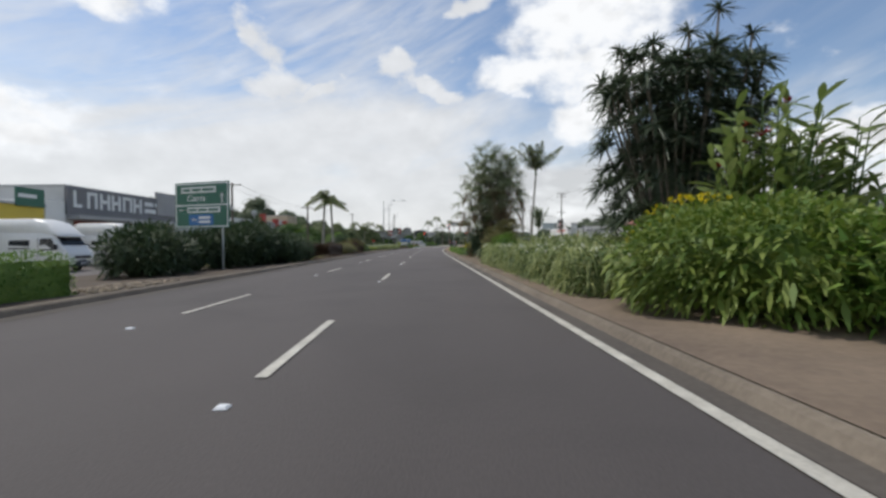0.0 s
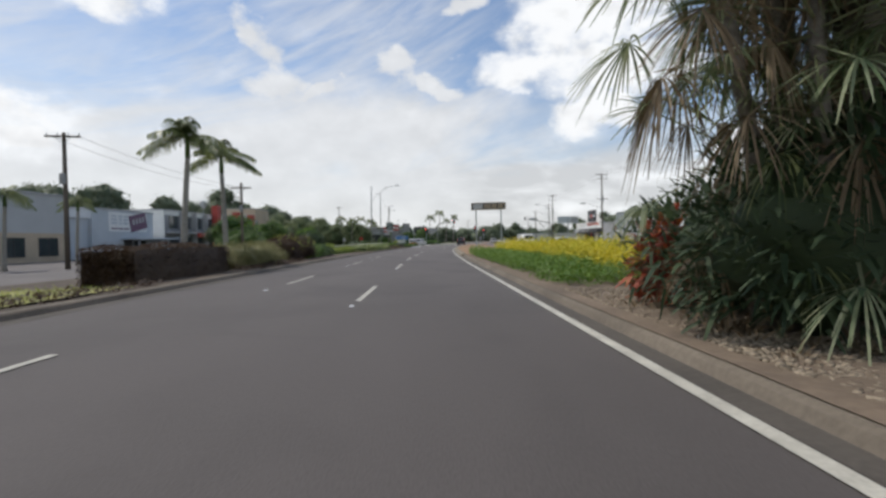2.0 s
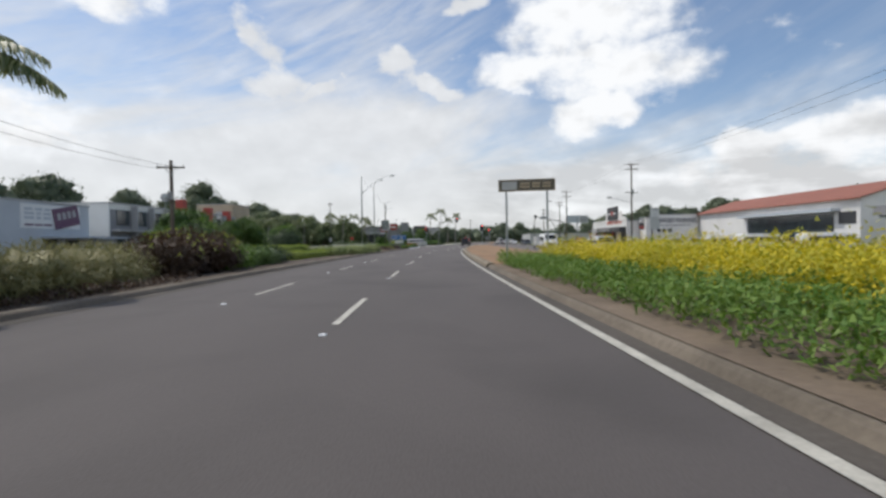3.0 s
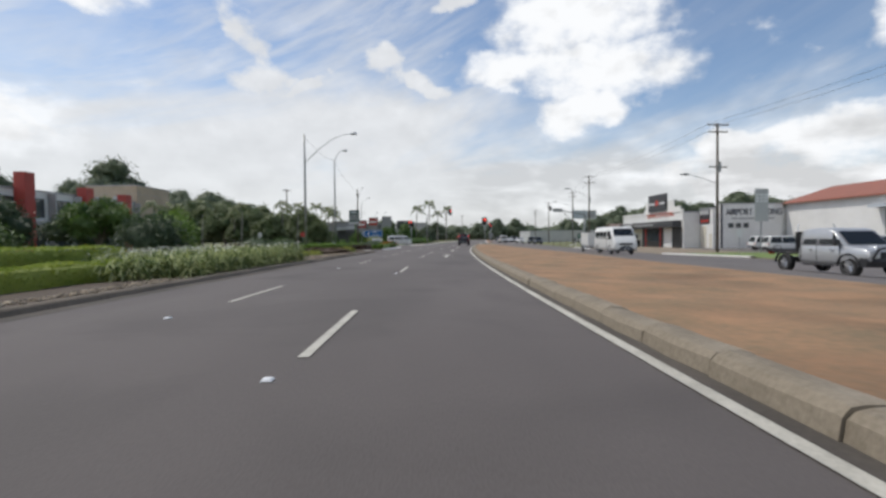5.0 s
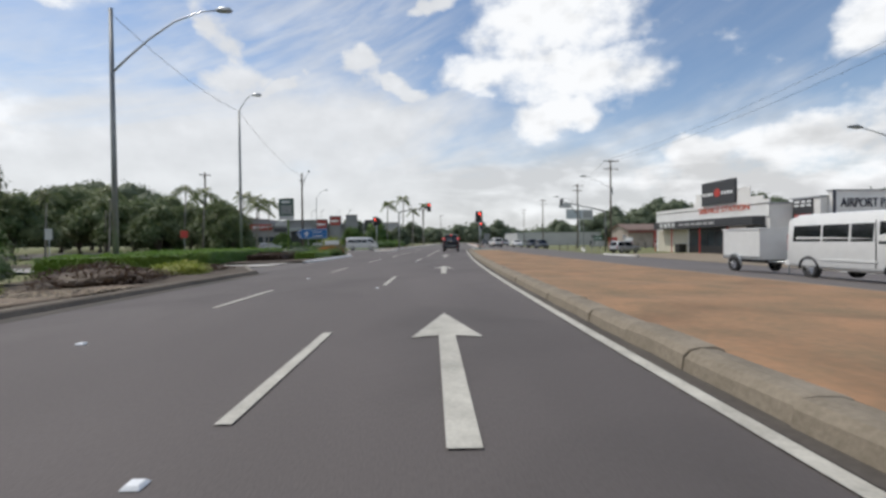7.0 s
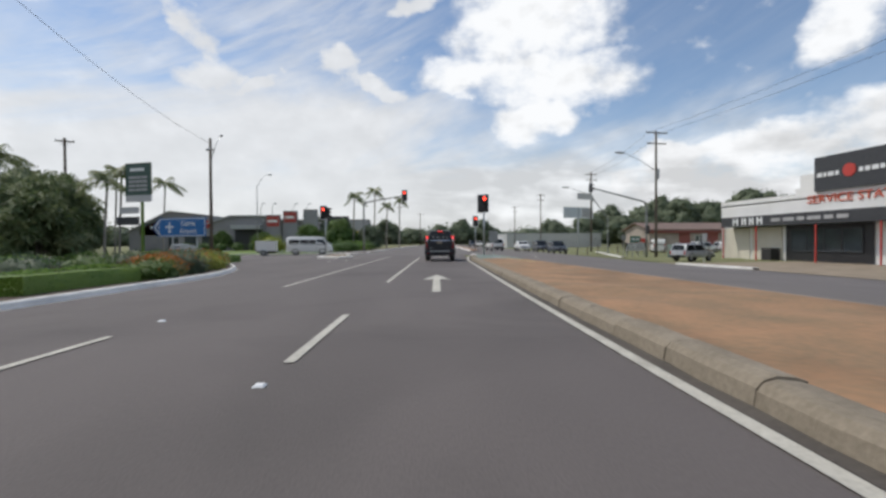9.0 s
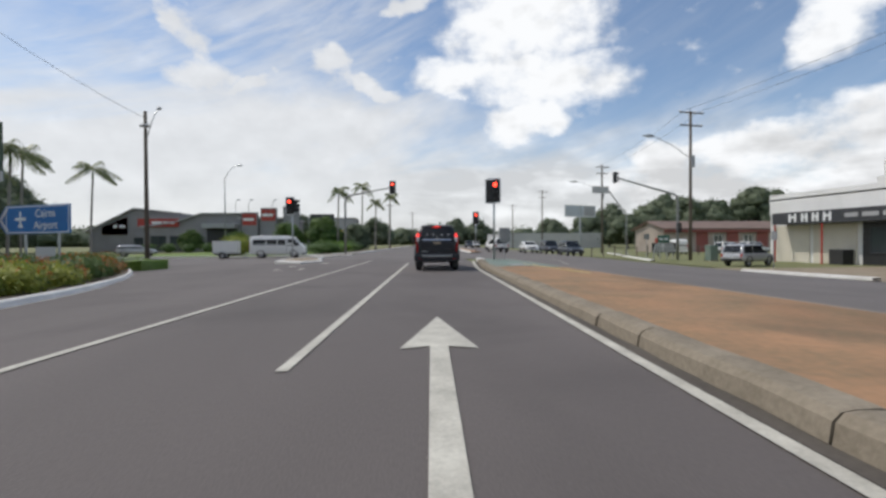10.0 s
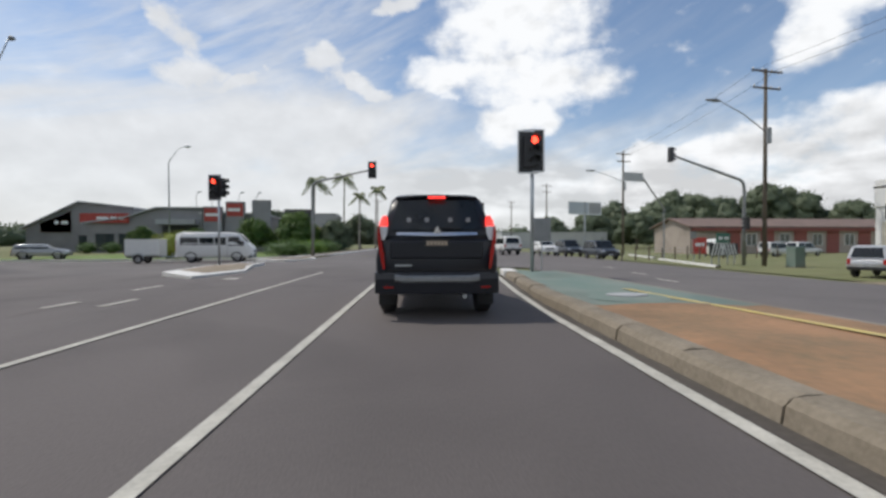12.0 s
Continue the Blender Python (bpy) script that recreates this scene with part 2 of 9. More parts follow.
M = {
    "asphalt": paler_along(mat("asphalt", (0.092, 0.079, 0.074), (0.130, 0.112, 0.105), rough=0.85, scale=0.35, fine=70, bump=0.25, stain=0.35, stretch=(1, 0.25, 1))),
    "asphalt_old": mat("asphalt_old", (0.116, 0.103, 0.097), (0.155, 0.138, 0.130), rough=0.88, scale=0.3, fine=60, bump=0.25, stain=0.25),
    "paint": mat("road_paint", (0.58, 0.555, 0.48), (0.36, 0.34, 0.29), rough=0.7, scale=3, fine=35, bump=0.15, stain=0.2),
    "yellow_paint": mat("yellow_paint", (0.62, 0.47, 0.14), (0.5, 0.4, 0.15), rough=0.6, scale=3),
    "concrete": mat("concrete", (0.30, 0.265, 0.215), (0.17, 0.15, 0.12), rough=0.9, scale=0.8, fine=25, bump=0.3, stain=0.6),
    "drive_concrete": mat("drive_concrete", (0.44, 0.42, 0.385), (0.33, 0.31, 0.28), rough=0.9, scale=0.8, fine=20, bump=0.2, stain=0.3),
    "white_kerb": mat("white_kerb", (0.78, 0.77, 0.73), (0.58, 0.56, 0.52), rough=0.7, scale=1.2, fine=18, bump=0.15, stain=0.25),
    "paver": mat("paver", (0.36, 0.20, 0.105), (0.19, 0.135, 0.075), rough=0.92, scale=0.9, fine=9, bump=0.8, stain=0.7),
    "paver_bed": mat("paver_bed", (0.36, 0.21, 0.12), (0.26, 0.15, 0.09), rough=0.9, scale=0.5, fine=20, bump=0.3, stain=0.3),
    "green_paint": mat("green_paint", (0.125, 0.195, 0.165), (0.20, 0.225, 0.19), rough=0.8, scale=0.9, fine=20, stain=0.5),
    "ground": mat("ground_grass", (0.13, 0.15, 0.05), (0.20, 0.19, 0.09), rough=0.95, scale=0.25, fine=9, bump=0.6, stain=0.3),
    "dry_lawn": mat("dry_lawn", (0.26, 0.27, 0.07), (0.36, 0.34, 0.13), rough=0.95, scale=0.8, fine=22, bump=0.8),
    "lawn": mat("lawn", (0.10, 0.17, 0.035), (0.19, 0.24, 0.07), rough=0.95, scale=0.8, fine=22, bump=0.8),
    "gutter": mat("gutter_dirt", (0.105, 0.09, 0.075), (0.065, 0.056, 0.047), rough=0.95, scale=0.7, fine=18, bump=0.4, stain=0.4),
    "litter": mat("leaf_litter", (0.22, 0.165, 0.115), (0.125, 0.092, 0.065), rough=0.95, scale=0.7, fine=12, bump=0.8, stain=0.4),
    "kerb_old": mat("kerb_old", (0.205, 0.17, 0.13), (0.115, 0.094, 0.072), rough=0.95, scale=0.6, fine=16, bump=0.5, stain=0.7),
    "kerb_stone": mat("kerb_stone", (0.29, 0.245, 0.185), (0.17, 0.14, 0.10), rough=0.92, scale=1.1, fine=22, bump=0.4, stain=0.7),
    "dusty_wall": mat("dusty_wall", (0.40, 0.345, 0.30), (0.33, 0.28, 0.24), rough=0.9, scale=0.5, fine=9, stain=0.35),
    "soil": mat("soil", (0.105, 0.078, 0.055), (0.06, 0.045, 0.032), rough=0.95, scale=1.0, fine=14, bump=0.8),
    "dirt": mat("dirt", (0.30, 0.245, 0.18), (0.21, 0.165, 0.115), rough=0.95, scale=0.9, fine=20, bump=0.6, stain=0.3),
    "stone": mat("stone", (0.33, 0.27, 0.195), (0.17, 0.135, 0.095), rough=0.85, scale=6, fine=30, bump=0.3, island=1.0),
    "pole_grey": mat("pole_grey", (0.30, 0.31, 0.31), (0.22, 0.225, 0.225), rough=0.5, metal=0.6, scale=2, fine=15),
    "galv": mat("galvanised", (0.45, 0.47, 0.48), (0.36, 0.38, 0.39), rough=0.4, metal=0.8, scale=3, fine=20),
    "timber": mat("pole_timber", (0.14, 0.115, 0.09), (0.08, 0.065, 0.05), rough=0.9, scale=3, fine=25, bump=0.4, stretch=(1, 1, 0.1)),
    "bark": mat("bark", (0.24, 0.21, 0.17), (0.13, 0.11, 0.09), rough=0.9, scale=5, fine=20, bump=0.5),
    "palm_bark": mat("palm_bark", (0.33, 0.31, 0.27), (0.20, 0.185, 0.16), rough=0.85, scale=4, fine=14, bump=0.4, stretch=(0.4, 0.4, 3)),
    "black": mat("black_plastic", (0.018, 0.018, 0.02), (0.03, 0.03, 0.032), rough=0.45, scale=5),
    "rubber": mat("rubber", (0.022, 0.022, 0.023), (0.035, 0.034, 0.033), rough=0.85, scale=8),
    "chrome": mat("chrome", (0.75, 0.75, 0.76), (0.65, 0.65, 0.66), rough=0.15, metal=1.0),
    "rim": mat("alloy_rim", (0.45, 0.45, 0.46), (0.32, 0.32, 0.33), rough=0.35, metal=0.8),
    "glass": mat("tinted_glass", (0.02, 0.025, 0.028), (0.03, 0.035, 0.04), rough=0.06, gloss=0.9),
    "glass_pale": mat("shop_glass", (0.04, 0.05, 0.055), (0.07, 0.085, 0.09), rough=0.08, gloss=0.8, scale=0.8),
    "car_black": mat("car_black", (0.012, 0.014, 0.02), (0.016, 0.018, 0.024), rough=0.3, gloss=0.35),
    "car_white": mat("car_white", (0.74, 0.74, 0.72), (0.68, 0.68, 0.66), rough=0.3, gloss=0.6),
    "car_silver": mat("car_silver", (0.48, 0.49, 0.50), (0.43, 0.44, 0.45), rough=0.3, metal=0.4),
    "car_dark": mat("car_dark", (0.05, 0.06, 0.075), (0.04, 0.05, 0.06), rough=0.3),
    "red_lamp": mat("red_lamp", (0.45, 0.015, 0.01), (0.35, 0.01, 0.01), rough=0.2, gloss=0.7),
    "brake_glow": mat("brake_glow", (0.6, 0.03, 0.02), (0.6, 0.02, 0.02), rough=0.3, glow=(1.0, 0.05, 0.04, 1.3)),
    "signal_glow": mat("signal_glow", (0.7, 0.03, 0.02), (0.7, 0.02, 0.02), rough=0.3, glow=(1.0, 0.06, 0.03, 4.5)),
    "clear_lamp": mat("clear_lamp", (0.75, 0.76, 0.78), (0.6, 0.62, 0.64), rough=0.12, gloss=0.8),
    "white_wall": mat("white_wall", (0.80, 0.795, 0.775), (0.72, 0.715, 0.69), rough=0.8, scale=0.6, fine=8, stain=0.12),
    "cream_wall": mat("cream_wall", (0.66, 0.62, 0.52), (0.58, 0.54, 0.45), rough=0.85, scale=0.7, fine=10, stain=0.15),
    "grey_wall": mat("grey_wall", (0.42, 0.42, 0.42), (0.35, 0.35, 0.355), rough=0.85, scale=0.5, fine=10, stain=0.2),
    "pale_grey": mat("pale_grey", (0.50, 0.51, 0.51), (0.44, 0.45, 0.45), rough=0.85, scale=0.4, fine=8, stain=0.15),
    "blue_wall": mat("blue_grey_wall", (0.52, 0.56, 0.60), (0.46, 0.50, 0.54), rough=0.8, scale=0.4, fine=8, stain=0.12),
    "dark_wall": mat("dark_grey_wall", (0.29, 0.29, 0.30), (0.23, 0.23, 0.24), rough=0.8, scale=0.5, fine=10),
    "fascia_grey": mat("fascia_grey", (0.20, 0.20, 0.215), (0.155, 0.155, 0.165), rough=0.6, scale=0.5, fine=10, stain=0.2),
    "tan_wall": mat("tan_wall", (0.56, 0.45, 0.33), (0.44, 0.36, 0.265), rough=0.9, scale=0.6, fine=8, bump=0.2, stain=0.3),
    "red_wall": mat("red_wall", (0.42, 0.06, 0.045), (0.34, 0.05, 0.04), rough=0.6, scale=0.8),
    "red_dull": mat("dull_red_wall", (0.28, 0.085, 0.07), (0.22, 0.07, 0.06), rough=0.75, scale=0.8),
    "yellow_wall": mat("yellow_wall", (0.70, 0.52, 0.07), (0.62, 0.46, 0.07), rough=0.6, scale=0.8),
    "brown_roof": mat("brown_roof", (0.22, 0.15, 0.12), (0.16, 0.115, 0.095), rough=0.8, scale=1.0, fine=12, bump=0.3, stain=0.3),
    "tile_roof": mat("terracotta_roof", (0.33, 0.125, 0.085), (0.25, 0.10, 0.07), rough=0.8, scale=1.0, fine=12, bump=0.4, stain=0.25),
    "metal_roof": mat("metal_roof", (0.42, 0.43, 0.44), (0.34, 0.35, 0.36), rough=0.45, metal=0.3, scale=0.5, stain=0.25),
    "sign_green": mat("sign_green", (0.015, 0.115, 0.075), (0.02, 0.13, 0.085), rough=0.4),
    "sign_blue": mat("sign_blue", (0.02, 0.13, 0.36), (0.025, 0.15, 0.40), rough=0.4),
    "sign_white": mat("sign_white", (0.78, 0.79, 0.79), (0.72, 0.73, 0.73), rough=0.45),
    "sign_brown": mat("sign_brown", (0.13, 0.115, 0.09), (0.10, 0.09, 0.07), rough=0.6),
    "sign_dark": mat("sign_dark", (0.035, 0.037, 0.042), (0.05, 0.052, 0.056), rough=0.5),
    "sign_sage": mat("sign_sage", (0.04, 0.085, 0.07), (0.05, 0.10, 0.082), rough=0.5),
    "sign_purple": mat("sign_purple", (0.15, 0.07, 0.13), (0.11, 0.05, 0.10), rough=0.5),
    "letter_red": mat("letter_red", (0.50, 0.05, 0.035), (0.45, 0.05, 0.04), rough=0.5),
    "letter_orange": mat("letter_orange", (0.62, 0.11, 0.045), (0.55, 0.10, 0.045), rough=0.5),
    "letter_dark": mat("letter_dark", (0.045, 0.05, 0.07), (0.05, 0.055, 0.075), rough=0.6),
    "wire": mat("wire", (0.05, 0.05, 0.05), (0.06, 0.06, 0.06), rough=0.7),
    "leaf": leaf_mat("leaf_mid", (0.055, 0.115, 0.022), (0.11, 0.175, 0.04)),
    "leaf_dark": leaf_mat("leaf_dark", (0.032, 0.060, 0.026), (0.075, 0.11, 0.05)),
    "leaf_dracaena": leaf_mat("leaf_dracaena", (0.045, 0.072, 0.040), (0.105, 0.135, 0.085), rough=0.5),
    # distant foliage: the haze over it is put into this paler green
    "leaf_far_hazed": leaf_mat("leaf_far_hazed", (0.088, 0.12, 0.070), (0.15, 0.185, 0.11)),
    "leaf_garden": leaf_mat("leaf_garden", (0.095, 0.14, 0.052), (0.185, 0.22, 0.105)),
    "leaf_bright": leaf_mat("leaf_bright", (0.09, 0.19, 0.02), (0.19, 0.29, 0.05)),
    "leaf_grey": leaf_mat("leaf_grey_green", (0.06, 0.10, 0.055), (0.13, 0.165, 0.10)),
    "leaf_lily": leaf_mat("leaf_lily", (0.075, 0.125, 0.030), (0.38, 0.42, 0.17)),
    "leaf_yellow": leaf_mat("leaf_yellow", (0.72, 0.57, 0.02), (0.48, 0.46, 0.04), rough=0.6, island=0.5),
    "leaf_lime": leaf_mat("leaf_lime", (0.22, 0.28, 0.04), (0.33, 0.34, 0.06)),
    "leaf_red": leaf_mat("leaf_red", (0.052, 0.030, 0.021), (0.10, 0.062, 0.036)),
    "leaf_orange": leaf_mat("leaf_orange", (0.36, 0.09, 0.025), (0.46, 0.20, 0.03)),
    "leaf_crimson": leaf_mat("leaf_crimson", (0.30, 0.045, 0.025), (0.45, 0.13, 0.04)),
    "leaf_hedge": leaf_mat("leaf_hedge", (0.18, 0.26, 0.025), (0.34, 0.39, 0.065)),
    "leaf_olive": leaf_mat("leaf_olive", (0.14, 0.145, 0.05), (0.29, 0.265, 0.11)),
    "leaf_paddle": leaf_mat("leaf_paddle", (0.095, 0.165, 0.022), (0.23, 0.29, 0.06)),
    "leaf_ginger": leaf_mat("leaf_ginger", (0.17, 0.235, 0.065), (0.33, 0.39, 0.15), rough=0.45),
    "leaf_brown": leaf_mat("leaf_dry", (0.17, 0.12, 0.07), (0.27, 0.20, 0.12)),
    "frond": leaf_mat("frond", (0.095, 0.135, 0.045), (0.26, 0.285, 0.12), rough=0.42),
    "leaf_fan": leaf_mat("leaf_fan", (0.13, 0.18, 0.085), (0.33, 0.36, 0.21), rough=0.45),
    "petal": leaf_mat("petal_white", (0.70, 0.70, 0.62), (0.55, 0.58, 0.45)),
    "petal_red": leaf_mat("petal_red", (0.40, 0.03, 0.03), (0.30, 0.03, 0.03)),
}

# ---------------------------------------------------------------- the road's line
# heading of the road (degrees to the right of +y) along its length
HEAD_Y = np.array([-400, 45, 55, 75, 104, 122, 130, 900], float)
HEAD_A = np.array([-2.3, -2.3, -1.6, 0.0, 3.3, 5.4, 6.04, 6.04])
_gy = np.arange(-400, 900.1, 0.5)
_gx = np.concatenate([[0.0], np.cumsum(np.tan(np.radians(np.interp(_gy[:-1] + 0.25, HEAD_Y, HEAD_A))) * 0.5)])
_gx -= np.interp(0.0, _gy, _gx)


def R(s, d, z=None):
    """World place at s along the road, d to the right of the driving line; z above the ground there."""
    a = radians(float(np.interp(s, HEAD_Y, HEAD_A)))
    x, y = float(np.interp(s, _gy, _gx)) + d * math.cos(a), s - d * math.sin(a)
    return Vector((x, y, fall(d) + (z or 0.0)))


def turn_at(s):
    """Degrees about z that lay a thing along the road at s."""
    return -float(np.interp(s, HEAD_Y, HEAD_A))


def fall(d):
    """The crown of the road: the ground sinks to both sides."""
    return float(np.interp(d, [-400, -20, -13, -5, 3, 9, 14, 20, 400], [-0.4, -0.38, -0.26, 0.0, 0.0, -0.1, -0.3, -0.82, -0.9]))


def zg(x, y):
    return fall(x - float(np.interp(y, _gy, _gx)))


# ---------------------------------------------------------------- mesh helpers
def bm_obj(name, bm, material, smooth=False):
    me = bpy.data.meshes.new(name)
    bm.to_mesh(me)
    bm.free()
    if smooth:
        for p in me.polygons:
            p.use_smooth = True
    for m in material if isinstance(material, (list, tuple)) else [material]:
        me.materials.append(m)
    return new(name, me)


def part(name, bm, material, parent, label="", smooth=False):
    ob = bm_obj(name, bm, material, smooth)
    ob.parent = parent
    if label:
        tagged(ob, label)
    return ob


def pydata(name, verts, faces, material, parent=None, smooth=False, label=""):
    me = bpy.data.meshes.new(name)
    me.from_pydata([tuple(v) for v in verts], [], faces)
    me.materials.append(material)
    if smooth:
        for p in me.polygons:
            p.use_smooth = True
    ob = new(name, me)
    if parent:
        ob.parent = parent
    if label:
        tagged(ob, label)
    return ob


def thing(name, label, category, m=None, group="", kind=""):
    e = new(name)
    if m is not None:
        e.matrix_world = m
    return tagged(e, label, category, group, kind)


def box(bm, x0, x1, y0, y1, z0, z1, bev=0.0, taper=0.0):
    """Adds a box; taper pulls the top in."""
    r = bmesh.ops.create_cube(bm, size=1.0)
    vs = r["verts"]
    for v in vs:
        top = v.co.z > 0
        k = 1 - taper if top else 1
        v.co = Vector(((x0 + x1) / 2 + v.co.x * (x1 - x0) * k, (y0 + y1) / 2 + v.co.y * (y1 - y0) * k, z1 if top else z0))
    if bev:
        es = list({e for v in vs for e in v.link_edges})
        bmesh.ops.bevel(bm, geom=es, offset=bev, segments=2, profile=0.6, affect="EDGES", clamp_overlap=True)
    return bm


def boxbm(*a, **k):
    return box(bmesh.new(), *a, **k)


def tube(bm, pts, radii, sides=10, cap=True):
    """A tube through points with a radius at each."""
    pts = [Vector(p) for p in pts]
    if isinstance(radii, (int, float)):
        radii = [radii] * len(pts)
    rings = []
    for i, p in enumerate(pts):
        t = (pts[min(i + 1, len(pts) - 1)] - pts[max(i - 1, 0)]).normalized()
        u = t.cross(Vector((0, 1, 0)) if abs(t.y) < 0.9 else Vector((1, 0, 0))).normalized()
        w = t.cross(u)
        rings.append([bm.verts.new(p + (u * math.cos(2 * math.pi * k / sides) + w * math.sin(2 * math.pi * k / sides)) * radii[i]) for k in range(sides)])
    for a, b in zip(rings, rings[1:]):
        for k in range(sides):
            bm.faces.new((a[k], a[(k + 1) % sides], b[(k + 1) % sides], b[k]))
    if cap:
        bm.faces.new(rings[0][::-1]), bm.faces.new(rings[-1])
    return bm


def tubebm(*a, **k):
    return tube(bmesh.new(), *a, **k)


def prism(bm, outline, z0, z1):
    """An upright prism over an outline of (x, y)."""
    lo = [bm.verts.new((x, y, z0)) for x, y in outline]
    hi = [bm.verts.new((x, y, z1)) for x, y in outline]
    k = len(outline)
    for i in range(k):
        bm.faces.new((lo[i], lo[(i + 1) % k], hi[(i + 1) % k], hi[i]))
    bm.faces.new(lo[::-1]), bm.faces.new(hi)
    bmesh.ops.recalc_face_normals(bm, faces=bm.faces)
    return bm


def ribbon(name, rows, material, parent=None, kind="structure", label="", category=""):
    """A sheet from rows of points (each row the same length)."""
    k = len(rows[0])
    verts = [p for r in rows for p in r]
    faces = [(i * k + j, i * k + j + 1, (i + 1) * k + j + 1, (i + 1) * k + j) for i in range(len(rows) - 1) for j in range(k - 1)]
    faces = [f[::-1] for f in faces] if (Vector(rows[0][1]) - Vector(rows[0][0])).cross(Vector(rows[1][0]) - Vector(rows[0][0])).z < 0 else faces
    ob = pydata(name, verts, faces, material, parent)
    return tagged(ob, label, category, kind=kind)


def words(text, size, material, parent, m, depth=0.02, name="lettering", label=""):
    cu = bpy.data.curves.new(name, "FONT")
    cu.body, cu.size, cu.extrude, cu.align_x, cu.align_y = text, size, depth, "CENTER", "CENTER"
    tmp = bpy.data.objects.new("tmp", cu)
    scene.collection.objects.link(tmp)
    bpy.context.view_layer.update()
    me = bpy.data.meshes.new_from_object(tmp.evaluated_get(bpy.context.evaluated_depsgraph_get()))
    bpy.data.objects.remove(tmp), bpy.data.curves.remove(cu)
    me.materials.clear()
    me.materials.append(material)
    ob = new(name, me)
    ob.parent = parent
    ob.matrix_local = m
    if label:
        tagged(ob, label)
    return ob


def span(a, b, step):
    n = max(1, int(round((b - a) / step)))
    return [a + (b - a) * i / n for i in range(n + 1)]


# ---------------------------------------------------------------- ground, roads, kerbs
S_GRID = [-390, -200, -100, -60] + span(-40, 300, 4)[0:] + [340, 400, 500, 640, 890]
D_GRID = [-3000, -1200, -400, -150, -80, -50, -30, -20, -14, -11, -8, -5, -2, 1, 3, 6, 9, 12, 15, 18, 20, 24, 30, 50, 90, 200, 500, 1200, 3000]
rows = [[R(s, d, -0.06) for d in D_GRID] for s in S_GRID]
far_y = lambda p, y: Vector((p.x, y, p.z))
rows = [[far_y(p, -2500) for p in rows[0]]] + rows + [[far_y(p, 4500) for p in rows[-1]]]
ribbon("ground", rows, M["ground"], label="flat grassy ground reaching to the horizon", category="ground")

LEFT = -6.9     # left kerb
EDGE = 2.10     # median kerb
MS = np.array([-60, 30, 45, 62, 80, 103, 131, 150, 154], float)
MD = np.array([13.5, 13.5, 12.8, 11.4, 9.9, 9.2, 6.6, 5.1, 4.6])
far_edge = lambda s: float(np.interp(s, [-60, 90, 109, 120, 146, 153, 174, 300], [26, 26, 25.6, 22.6, 21, 19.8, 18.5, 18.5]))
near_edge = lambda s: float(np.interp(s, MS, MD))

rows = [[R(s, d, 0.0) for d in (LEFT, -5, -3, -1, 1, EDGE + 0.1)] for s in span(-60, 157, 3)]
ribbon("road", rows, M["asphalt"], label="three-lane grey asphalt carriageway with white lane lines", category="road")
rows = [[R(s, near_edge(s) - 0.05 + (far_edge(s) - near_edge(s)) * k, 0.0) for k in (0, 0.15, 0.3, 0.45, 0.6, 0.8, 1)] for s in span(-60, 157, 3)]
ribbon("road_oncoming", rows, M["asphalt_old"], label="grey asphalt carriageway for oncoming traffic", category="road")
rows = [[R(s, d, 0.0) for d in (-70, -45, -30, -22, -14, -10, -6.9, -3, 0, 3, 6, 9, 12, 15, 18.5)] for s in span(157, 176, 2)]
ribbon("road_crossing", rows, M["asphalt_old"], label="asphalt crossing with a side street", category="road")
rows = [[R(s, d, 0.0) for d in (-9, -5, -2, 1, 4, 8, 12, 15, 18.5)] for s in span(176, 420, 4)]
ribbon("road_beyond", rows, M["asphalt_old"], label="wide asphalt road running on beyond the lights", category="road")
rows = [[R(s, d, 0.004) for d in (-60, -40, -25, -14, -9, LEFT)] for s in span(139, 157, 2)]
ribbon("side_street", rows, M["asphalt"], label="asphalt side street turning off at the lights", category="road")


def strip(name, ss, d, width, material, z=0.012, parent=None, label="", category="road marking", kind="", group=""):
    f = d if callable(d) else (lambda s: d)
    rows = [[R(s, f(s) - width / 2, z), R(s, f(s) + width / 2, z)] for s in ss]
    return tagged(ribbon(name, rows, material, parent, kind=kind, label=label, category=category), group=group)


strip("edge_line", span(-40, 153, 3), lambda s: 1.88 + (0 if s < 145 else (s - 145) * 0.07), 0.13, M["paint"], label="solid white edge line beside the median kerb", kind="structure", category="edge line")
strip("lane_line_solid", span(128.8, 150, 3), -1.40, 0.115, M["paint"], label="solid white lane line before the lights", kind="structure", category="lane line")
strip("lane_line_turn", span(127.6, 154, 3), -3.93, 0.11, M["paint"], label="solid white line of the turning lane", kind="structure", category="lane line")
strip("stop_line", [151.5, 152.0], -2.5, 8.2, M["paint"], label="white stop line at the lights", kind="structure", category="stop line")
DASH_A = (-5.2, 3.9, 14.2, 25.0, 36.2, 47.1, 55.6, 64.0, 72.8, 84.1, 96.2, 105.2, 120.1)
for s in DASH_A:
    strip("lane_dash", [s, s + 1.4, s + 2.85], -1.33 if 60 < s < 110 else -1.41, 0.11, M["paint"], label="broken white lane line stroke on asphalt", category="lane line", group="lane strokes")
for s in (-3, 7.6, 18.5, 29.5, 40.3, 51.0, 60.0, 67.5, 76.9, 90.0, 101.4, 110.5, 118.6):
    strip("lane_dash", [s, s + 1.4, s + 2.8], -3.85 if 60 < s < 108 else -3.98, 0.10, M["paint"], label="broken white lane line stroke on asphalt", category="lane line", group="lane strokes")


